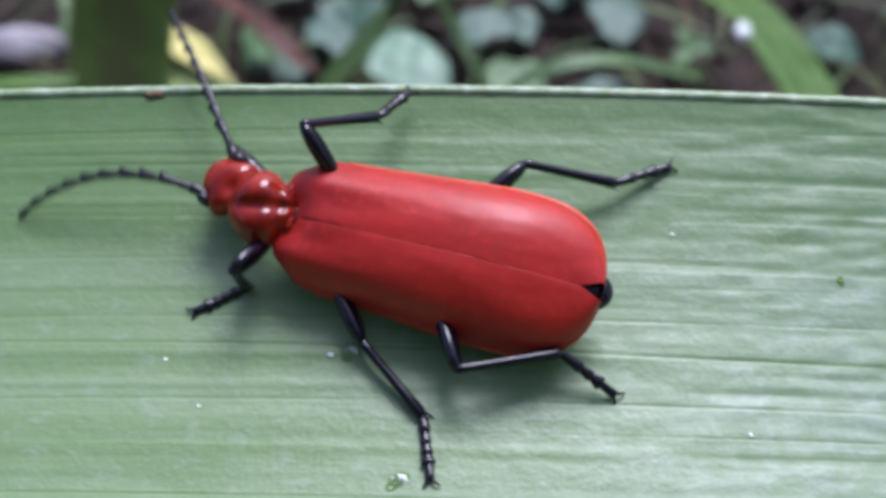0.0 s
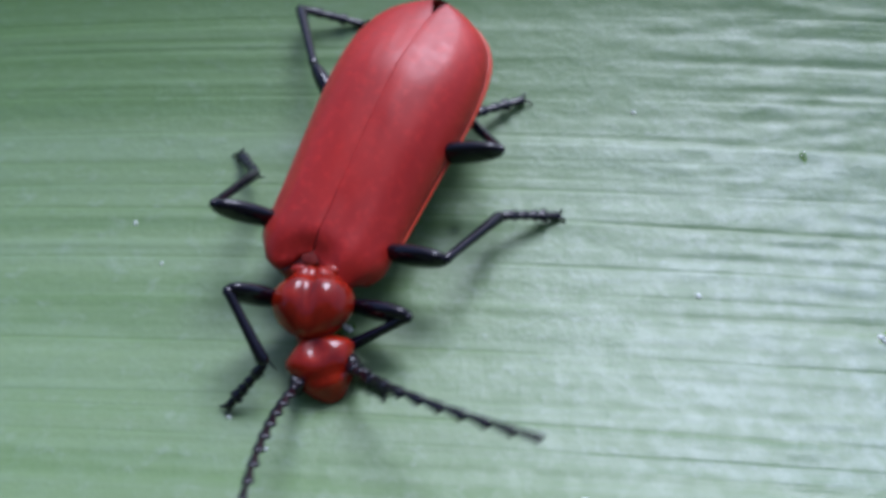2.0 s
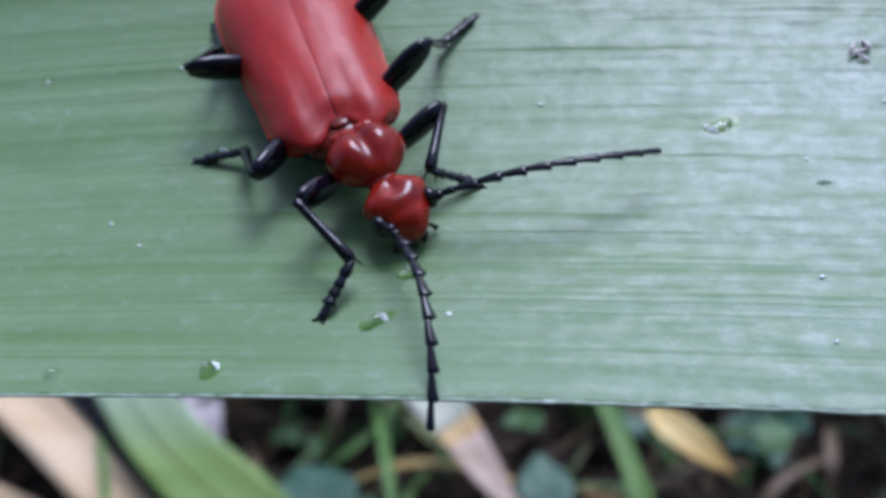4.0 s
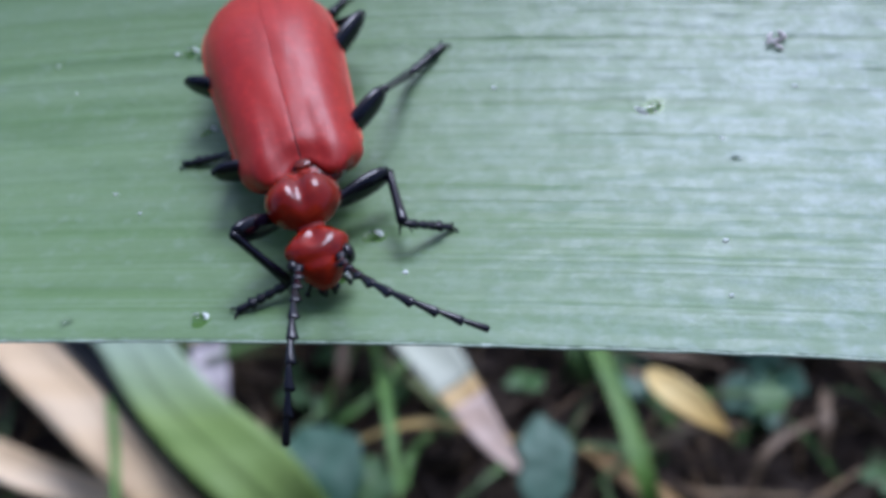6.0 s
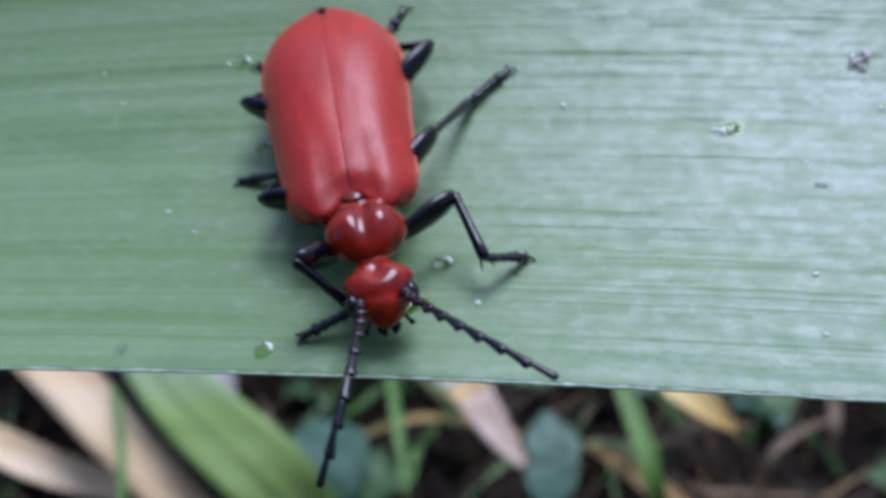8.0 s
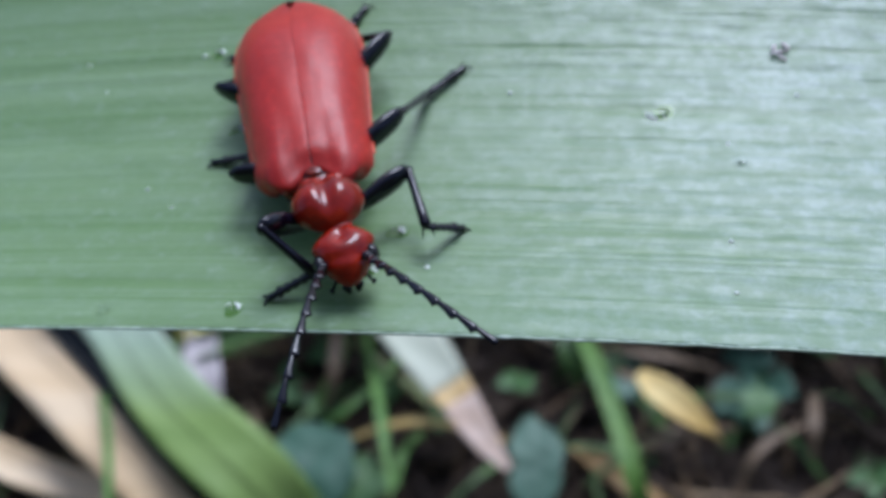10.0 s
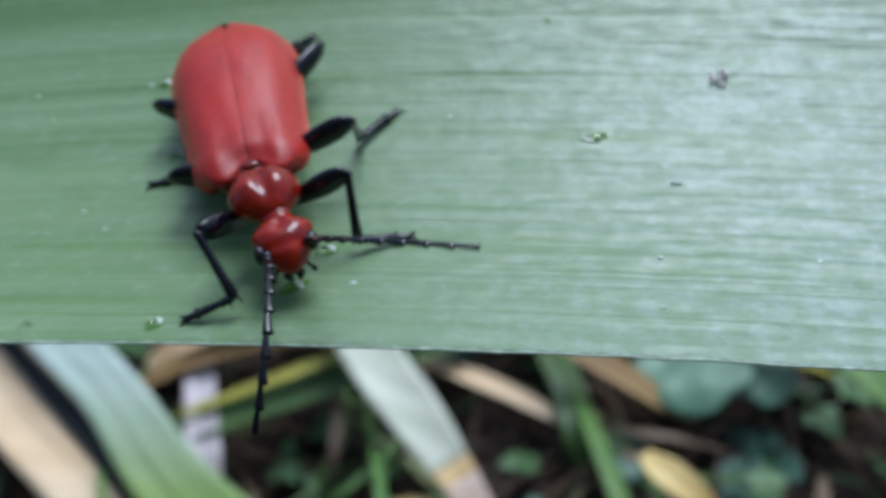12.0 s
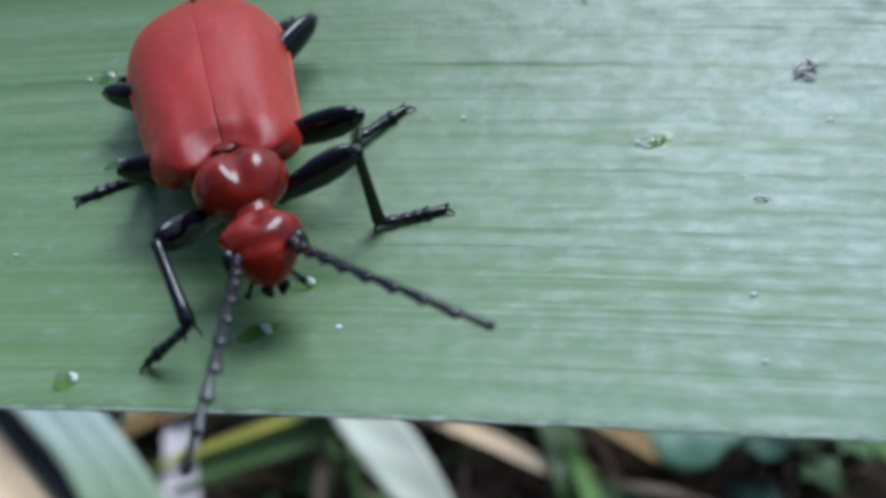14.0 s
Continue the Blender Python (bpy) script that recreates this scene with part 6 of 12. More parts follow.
    walk(limb["tibia_LH"], [
        (0, mm(-6.48, 3.44, 2.56, 0, 15.2, -156.2)),
        (0.25, mm(-5.87, 3.76, 2.52, 0, 12.7, -151.1)),
        (0.5, mm(-5.38, 3.91, 2.48, 0, 13.6, -146.1)),
        (0.75, mm(-5.44, 3.79, 2.68, 0, 26.3, -139.1)),
        (1, mm(-5.53, 3.71, 2.79, 0, 37.5, -134.7)),
        (1.167, mm(-5.28, 3.88, 2.57, 0, 34.7, -140.7)),
        (1.333, mm(-4.91, 4.08, 2.17, 0, 27.5, -149.8)),
        (1.5, mm(-4.74, 4.17, 1.88, 0, 23.3, -153.5)),
        (1.667, mm(-4.97, 4.19, 1.82, 0, 25.9, -146.8)),
        (1.833, mm(-5.39, 4.13, 1.86, 0, 30.3, -134.8)),
        (2, mm(-5.66, 4.04, 1.96, 0, 33.1, -129.5)),
        (2.167, mm(-5.62, 3.99, 2.15, 0, 34.3, -139.8)),
        (2.333, mm(-5.41, 3.94, 2.39, 0, 32.3, -158.4)),
        (2.5, mm(-5.19, 3.88, 2.60, 0, 26.8, -170.6)),
        (2.75, mm(-4.73, 3.79, 2.79, 0, 27.4, -176.3)),
        (3, mm(-4.47, 3.73, 2.87, 0, 27.3, -176.4)),
        (3.5, mm(-4.75, 3.73, 2.89, 0, 32.1, -165.7)),
        (3.625, mm(-4.83, 3.73, 2.90, 0, 32.8, -164.0)),
        (4, mm(-5.15, 3.73, 2.87, 0, 33.7, -157.4)),
        (4.25, mm(-5.36, 3.71, 2.86, 0, 35.0, -153.6)),
        (4.5, mm(-5.58, 3.68, 2.81, 0, 35.4, -149.4)),
        (4.875, mm(-5.91, 3.61, 2.75, 0, 35.5, -143.4)),
        (5, mm(-6.24, 3.71, 2.55, 0, 33.6, -136.3)),
        (5.5, mm(-7.51, 3.72, 1.69, 0, 23.0, -115.7)),
        (6, mm(-7.51, 3.72, 1.69, 0, 31.3, -129.4)),
        (6.5, mm(-7.51, 3.72, 1.69, 0, 27.6, -127.3)),
        (7, mm(-7.51, 3.72, 1.69, 0, 29.8, -129.9)),
        (7.5, mm(-7.51, 3.72, 1.69, 0, 31.6, -135.6)),
        (8, mm(-7.51, 3.72, 1.69, 0, 25.9, -135.9)),
        (8.5, mm(-7.51, 3.72, 1.69, 0, 20.7, -128.1)),
        (9, mm(-7.51, 3.72, 1.69, 0, 24.7, -134.3)),
        (9.8, mm(-7.51, 3.72, 1.69, 0, 25.7, -132.8)),
        (10.6, mm(-7.51, 3.72, 1.69, 0, 26.7, -131.3)),
        (11.5, mm(-7.51, 3.72, 1.69, 0, 29.1, -129.7)),
        (11.75, mm(-7.51, 3.72, 1.69, 0, 24.3, -127.5)),
        (12, mm(-7.51, 3.72, 1.69, 0, 20.3, -128.4)),
        (12.5, mm(-7.51, 3.72, 1.69, 0, 20.2, -139.8)),
        (12.75, mm(-7.51, 3.72, 1.69, 0, 23.6, -129.0)),
        (13, mm(-7.51, 3.72, 1.69, 0, 27.7, -117.6)),
        (13.25, mm(-7.51, 3.72, 1.69, 0, 26.4, -120.5)),
        (13.5, mm(-7.51, 3.72, 1.69, 0, 26.9, -122.4)),
        (14, mm(-7.51, 3.72, 1.69, 0, 17.9, -114.7)),
    ])
    walk(limb["tarsus_LH"], [
        (0, mm(-9.44, 2.14, 1.68, 0, 22.5, 156.6)),
        (0.25, mm(-8.73, 2.18, 1.78, 0, 17.9, 152.4)),
        (0.5, mm(-8.09, 2.09, 1.70, 0, 11.5, 149.4)),
        (0.75, mm(-7.71, 1.83, 1.20, 0, 8.1, 156.0)),
        (1, mm(-7.40, 1.82, 0.75, 0, 1.9, 156.8)),
        (1.167, mm(-7.41, 2.14, 0.66, 0, -3.8, 138.3)),
        (1.333, mm(-7.48, 2.59, 0.63, 0, -7.4, 108.1)),
        (1.5, mm(-7.49, 2.80, 0.55, 0, -5.5, 93.9)),
        (1.667, mm(-7.49, 2.53, 0.36, 0, 1.8, 101.6)),
        (1.833, mm(-7.43, 2.07, 0.17, 0, 8.6, 120.6)),
        (2, mm(-7.44, 1.88, 0.14, 0, 16.7, 138.9)),
        (2.167, mm(-7.73, 2.21, 0.26, 0, 4.2, 137.3)),
        (2.333, mm(-8.05, 2.90, 0.60, 0, -3.6, 132.8)),
        (2.5, mm(-8.14, 3.39, 1.09, 0, -5.8, 120.6)),
        (2.75, mm(-7.69, 3.60, 1.25, 0, -1.1, 118.7)),
        (3, mm(-7.44, 3.54, 1.33, 0, 3.6, 112.9)),
        (3.5, mm(-7.50, 3.03, 1.11, 0, 3.5, 119.1)),
        (3.625, mm(-7.53, 2.95, 1.08, 0, 3.4, 122.0)),
        (4, mm(-7.72, 2.66, 1.02, 0, 3.4, 127.7)),
        (4.25, mm(-7.82, 2.48, 0.94, 0, 2.4, 132.3)),
        (4.5, mm(-7.93, 2.29, 0.88, 0, 1.7, 136.4)),
        (4.875, mm(-8.10, 1.99, 0.81, 0, 1.1, 142.2)),
        (5, mm(-8.26, 1.78, 0.70, 0, -1.2, 140.6)),
        (5.5, mm(-8.85, 0.94, 0.38, 0, -8.3, 134.8)),
        (6, mm(-9.33, 1.51, -0.05, 0, -7.1, 123.9)),
        (6.5, mm(-9.31, 1.36, 0.14, 0, -6.9, 125.3)),
        (7, mm(-9.38, 1.49, 0.02, 0, -9.4, 139.1)),
        (7.5, mm(-9.55, 1.72, -0.07, 0, -7.6, 130.5)),
        (8, mm(-9.68, 1.62, 0.22, 0, -10.8, 138.4)),
        (8.5, mm(-9.45, 1.25, 0.50, 0, -9.2, 137.9)),
        (9, mm(-9.64, 1.54, 0.29, 0, -10.1, 136.0)),
        (9.8, mm(-9.56, 1.50, 0.23, 0, -9.6, 136.3)),
        (10.6, mm(-9.49, 1.47, 0.18, 0, -9.0, 136.7)),
        (11.5, mm(-9.38, 1.47, 0.06, 0, -9.8, 137.9)),
        (11.75, mm(-9.37, 1.30, 0.31, 0, -7.6, 121.4)),
        (12, mm(-9.47, 1.26, 0.52, 0, -5.7, 104.9)),
        (12.5, mm(-9.91, 1.69, 0.53, 0, -0.0, 72.8)),
        (12.75, mm(-9.44, 1.33, 0.34, 0, -2.0, 84.5)),
        (13, mm(-8.89, 1.09, 0.13, 0, -4.7, 97.9)),
        (13.25, mm(-9.04, 1.13, 0.20, 0, -4.1, 100.0)),
        (13.5, mm(-9.12, 1.20, 0.17, 0, -5.8, 104.1)),
        (14, mm(-8.85, 0.82, 0.66, 0, -6.4, 105.7)),
    ])
    walk(limb["ant_L0"], [
    (0, mm(3.13, -0.09, 1.27, -0.0, -4.1, -7.5)), (0.125, mm(2.67, 0.36, 1.27, 0.0, -12.1, 8.2)), (0.25, mm(2.19, 0.83, 1.27, 0.0, -20.8, 29.9)),
    (0.375, mm(1.76, 1.25, 1.27, 0.0, -26.2, 50.0)), (0.5, mm(1.47, 1.57, 1.27, 0.0, -29.0, 62.9)), (0.75, mm(1.44, 1.81, 1.27, 0.0, -34.7, 73.1)),
    (1, mm(1.68, 1.89, 1.27, 0.0, -41.8, 75.2)), (1.167, mm(1.85, 2.06, 1.29, 0.0, -46.5, 71.5)), (1.333, mm(2.05, 2.24, 1.32, 0.0, -50.9, 63.4)),
    (1.5, mm(2.22, 2.36, 1.36, 0.0, -52.8, 57.8)), (1.667, mm(2.28, 2.41, 1.40, 0.0, -52.2, 57.9)), (1.833, mm(2.31, 2.39, 1.44, 0.0, -49.8, 61.5)),
    (2, mm(2.44, 2.33, 1.46, 0.0, -45.2, 69.8)), (2.167, mm(2.80, 2.17, 1.44, 0.0, -32.9, 87.2)), (2.333, mm(3.26, 1.96, 1.40, 0.0, -11.8, 105.7)),
    (2.5, mm(3.58, 1.83, 1.36, 0.0, 1.9, 114.3)), (3, mm(3.42, 1.98, 1.27, 0.0, -0.2, 101.5)), (3.5, mm(3.49, 1.70, 1.27, 0.0, -8.3, 89.7)),
    (4, mm(3.58, 1.36, 1.26, 0.0, -20.4, 71.2)), (4.5, mm(3.67, 1.01, 1.27, 0.0, -32.2, 45.3)), (5, mm(3.77, 0.66, 1.27, 0.0, -37.4, 20.1)),
    (5.5, mm(3.78, 0.37, 1.47, -0.2, -40.6, 3.3)), (6, mm(3.74, 0.42, 1.47, 0.1, -40.3, -1.8)), (6.5, mm(3.77, 0.31, 1.47, 0.0, -39.5, -0.1)),
    (6.667, mm(3.77, 0.39, 1.47, -0.2, -40.2, 3.0)), (6.833, mm(3.75, 0.52, 1.47, -0.5, -41.1, 6.8)), (7, mm(3.74, 0.63, 1.47, -0.6, -41.7, 8.8)),
    (7.5, mm(3.69, 0.93, 1.47, -0.0, -41.5, 0.1)), (8, mm(3.71, 1.04, 1.47, -0.5, -43.4, 6.7)), (8.25, mm(3.71, 1.05, 1.47, -0.4, -42.4, 5.6)),
    (8.5, mm(3.70, 1.05, 1.47, -0.3, -41.6, 5.0)), (8.75, mm(3.68, 1.11, 1.47, -0.7, -43.1, 10.4)), (9, mm(3.67, 1.17, 1.46, -1.0, -44.0, 15.2)),
    (9.833, mm(3.76, 1.23, 1.47, -0.9, -41.0, 13.5)), (10.667, mm(3.85, 1.27, 1.46, -0.7, -37.2, 9.9)), (11.5, mm(3.95, 1.30, 1.43, -0.6, -34.1, 8.6)),
    (11.75, mm(3.97, 1.30, 1.39, -0.7, -35.1, 9.2)), (12, mm(3.97, 1.28, 1.33, -1.3, -35.5, 18.0)), (12.125, mm(3.95, 1.25, 1.33, -2.4, -32.4, 33.6)),
    (12.25, mm(3.92, 1.21, 1.35, -3.6, -23.3, 56.4)), (12.375, mm(3.88, 1.16, 1.35, -4.1, -12.7, 73.0)), (12.5, mm(3.87, 1.10, 1.37, -4.4, -8.1, 78.4)),
    (12.625, mm(3.89, 1.01, 1.37, -4.3, -11.0, 71.7)), (12.75, mm(3.93, 0.90, 1.37, -3.8, -19.3, 53.2)), (12.875, mm(3.96, 0.81, 1.38, -2.5, -26.9, 30.3)),
    (13, mm(3.98, 0.82, 1.38, -1.4, -30.0, 16.3)), (13.25, mm(3.90, 1.24, 1.41, -1.4, -35.1, 15.4)), (13.5, mm(3.82, 1.64, 1.41, -1.9, -38.4, 20.6)),
    (13.75, mm(3.88, 1.43, 1.37, -1.3, -34.9, 14.6)), (14, mm(3.98, 1.06, 1.30, -0.6, -28.6, 7.0)),
    ])
    walk(limb["ant_L1"], [
    (0, mm(3.86, -0.19, 1.33, -0.0, -2.5, -4.1)), (0.125, mm(3.39, 0.46, 1.43, 0.0, -10.7, 11.6)), (0.25, mm(2.78, 1.17, 1.54, 0.0, -19.8, 33.4)),
    (0.375, mm(2.18, 1.76, 1.60, 0.0, -25.6, 53.7)), (0.5, mm(1.77, 2.15, 1.63, 0.0, -28.7, 66.5)), (0.75, mm(1.62, 2.39, 1.69, 0.0, -34.5, 76.4)),
    (1, mm(1.82, 2.43, 1.77, 0.0, -41.5, 78.0)), (1.167, mm(2.01, 2.54, 1.83, 0.0, -46.3, 73.6)), (1.333, mm(2.26, 2.65, 1.90, 0.0, -50.7, 64.4)),
    (1.5, mm(2.46, 2.74, 1.94, 0.0, -52.3, 58.4)), (1.667, mm(2.52, 2.79, 1.98, 0.0, -51.2, 59.1)), (1.833, mm(2.54, 2.81, 2.01, 0.0, -48.2, 63.7)),
    (2, mm(2.62, 2.82, 1.99, 0.0, -42.9, 72.0)), (2.167, mm(2.83, 2.79, 1.84, 0.0, -30.0, 88.1)), (2.333, mm(3.07, 2.66, 1.55, 0.0, -8.8, 105.5)),
    (2.5, mm(3.28, 2.50, 1.33, 0.0, 4.7, 113.9)), (3, mm(3.28, 2.70, 1.28, 0.0, 1.9, 102.4)), (3.5, mm(3.49, 2.43, 1.37, 0.0, -6.0, 90.5)),
    (4, mm(3.80, 2.02, 1.52, 0.0, -17.7, 72.1)), (4.5, mm(4.11, 1.45, 1.66, 0.0, -29.4, 47.0)), (5, mm(4.32, 0.87, 1.72, 0.0, -35.0, 22.9)),
    (5.5, mm(4.33, 0.40, 1.95, -0.4, -38.8, 6.6)), (6, mm(4.29, 0.40, 1.95, -0.1, -38.6, 1.7)), (6.5, mm(4.33, 0.31, 1.94, -0.2, -38.0, 2.7)),
    (6.667, mm(4.32, 0.42, 1.95, -0.4, -38.2, 5.7)), (6.833, mm(4.30, 0.57, 1.96, -0.6, -38.6, 9.4)), (7, mm(4.28, 0.72, 1.97, -0.7, -38.8, 11.3)),
    (7.5, mm(4.24, 0.93, 1.95, -0.2, -39.8, 2.8)), (8, mm(4.24, 1.11, 1.97, -0.7, -41.1, 9.9)), (8.25, mm(4.25, 1.11, 1.97, -0.6, -40.5, 9.0)),
    (8.5, mm(4.25, 1.10, 1.96, -0.6, -40.0, 8.5)), (8.75, mm(4.20, 1.21, 1.97, -0.9, -40.9, 13.5)), (9, mm(4.18, 1.30, 1.98, -1.2, -41.4, 17.7)),
    (9.833, mm(4.29, 1.36, 1.95, -1.1, -38.1, 15.9)), (10.667, mm(4.43, 1.37, 1.90, -0.8, -34.3, 12.4)), (11.5, mm(4.55, 1.39, 1.85, -0.8, -31.2, 11.3)),
    (11.75, mm(4.57, 1.40, 1.81, -0.9, -32.7, 12.5)), (12, mm(4.54, 1.47, 1.76, -1.5, -33.6, 21.6)), (12.125, mm(4.47, 1.59, 1.74, -2.6, -30.4, 37.3)),
    (12.25, mm(4.29, 1.77, 1.63, -3.7, -20.9, 60.2)), (12.375, mm(4.09, 1.85, 1.52, -4.2, -10.3, 77.1)), (12.5, mm(4.01, 1.82, 1.47, -4.5, -5.6, 82.7)),
    (12.625, mm(4.12, 1.70, 1.51, -4.4, -8.4, 75.7)), (12.75, mm(4.35, 1.45, 1.62, -3.9, -16.6, 56.7)), (12.875, mm(4.53, 1.14, 1.70, -2.6, -24.4, 33.4)),
    (13, mm(4.60, 1.00, 1.75, -1.6, -27.7, 19.5)), (13.25, mm(4.48, 1.40, 1.83, -1.6, -33.0, 18.6)), (13.5, mm(4.36, 1.84, 1.88, -2.1, -36.4, 23.7)),
    (13.75, mm(4.46, 1.59, 1.79, -1.5, -32.8, 17.5)), (14, mm(4.63, 1.14, 1.65, -0.8, -26.3, 9.9)),
    ])
    walk(limb["ant_L2"], [
    (0, mm(4.26, -0.22, 1.34, -0.0, -0.6, -0.5)), (0.125, mm(3.77, 0.54, 1.50, 0.0, -9.0, 15.4)), (0.25, mm(3.10, 1.38, 1.67, 0.0, -18.5, 37.3)),
    (0.375, mm(2.40, 2.05, 1.77, 0.0, -24.9, 57.6)), (0.5, mm(1.91, 2.47, 1.82, 0.0, -28.3, 70.3)), (0.75, mm(1.70, 2.71, 1.92, 0.0, -34.1, 79.9)),
    (1, mm(1.89, 2.72, 2.03, 0.0, -41.2, 80.9)), (1.167, mm(2.09, 2.81, 2.12, 0.0, -46.1, 75.7)), (1.333, mm(2.37, 2.88, 2.21, 0.0, -50.5, 65.5)),
    (1.5, mm(2.58, 2.95, 2.26, 0.0, -51.8, 58.9)), (1.667, mm(2.65, 3.00, 2.29, 0.0, -50.2, 60.4)), (1.833, mm(2.66, 3.05, 2.31, 0.0, -46.4, 65.9)),
    (2, mm(2.71, 3.10, 2.26, 0.0, -40.3, 74.3)), (2.167, mm(2.84, 3.14, 2.04, 0.0, -26.8, 89.0)), (2.333, mm(2.96, 3.04, 1.61, 0.0, -5.7, 105.2)),
    (2.5, mm(3.11, 2.86, 1.30, 0.0, 7.6, 113.6)), (3, mm(3.19, 3.09, 1.26, 0.0, 4.0, 103.3)), (3.5, mm(3.49, 2.83, 1.41, 0.0, -3.5, 91.3)),
    (4, mm(3.92, 2.38, 1.64, 0.0, -14.7, 73.1)), (4.5, mm(4.35, 1.71, 1.86, 0.0, -26.1, 49.0)), (5, mm(4.62, 0.99, 1.95, 0.0, -32.1, 26.1)),
    (5.5, mm(4.64, 0.44, 2.21, -0.7, -36.6, 10.6)), (6, mm(4.61, 0.41, 2.20, -0.4, -36.3, 5.6)), (6.5, mm(4.65, 0.33, 2.19, -0.4, -36.0, 6.0)),
    (6.667, mm(4.64, 0.44, 2.20, -0.5, -35.9, 8.6)), (6.833, mm(4.61, 0.63, 2.20, -0.8, -35.5, 12.1)), (7, mm(4.59, 0.78, 2.21, -0.9, -35.5, 13.9)),
    (7.5, mm(4.55, 0.94, 2.21, -0.4, -37.9, 5.8)), (8, mm(4.54, 1.16, 2.24, -0.8, -38.2, 13.3)), (8.5, mm(4.56, 1.14, 2.22, -0.8, -37.8, 12.5)),
    (8.75, mm(4.50, 1.28, 2.24, -1.1, -38.4, 16.8)), (9, mm(4.47, 1.39, 2.25, -1.3, -38.4, 20.2)), (9.833, mm(4.60, 1.44, 2.20, -1.2, -34.9, 18.3)),
    (10.667, mm(4.76, 1.43, 2.13, -1.0, -30.8, 15.0)), (11.5, mm(4.88, 1.46, 2.06, -0.9, -27.8, 14.3)), (11.75, mm(4.90, 1.47, 2.03, -1.1, -29.9, 16.1)),
    (12, mm(4.85, 1.59, 1.98, -1.7, -31.3, 25.8)), (12.125, mm(4.75, 1.80, 1.93, -2.7, -27.8, 41.4)), (12.25, mm(4.48, 2.10, 1.78, -3.8, -18.1, 64.5)),
    (12.375, mm(4.18, 2.23, 1.58, -4.2, -7.3, 81.8)), (12.5, mm(4.07, 2.21, 1.51, -4.5, -2.7, 87.3)), (12.625, mm(4.21, 2.08, 1.57, -4.4, -5.3, 80.1)),
    (12.75, mm(4.56, 1.78, 1.72, -4.0, -13.4, 60.6)), (12.875, mm(4.84, 1.35, 1.88, -2.8, -21.3, 36.7)), (13, mm(4.92, 1.11, 1.93, -1.9, -25.0, 22.9)),
    (13.25, mm(4.79, 1.51, 2.05, -1.9, -30.5, 21.9)), (13.5, mm(4.66, 1.96, 2.11, -2.4, -34.2, 27.0)), (13.75, mm(4.79, 1.69, 2.00, -1.8, -30.4, 20.7)),
    (14, mm(4.97, 1.20, 1.83, -1.1, -23.8, 13.0)),
    ])
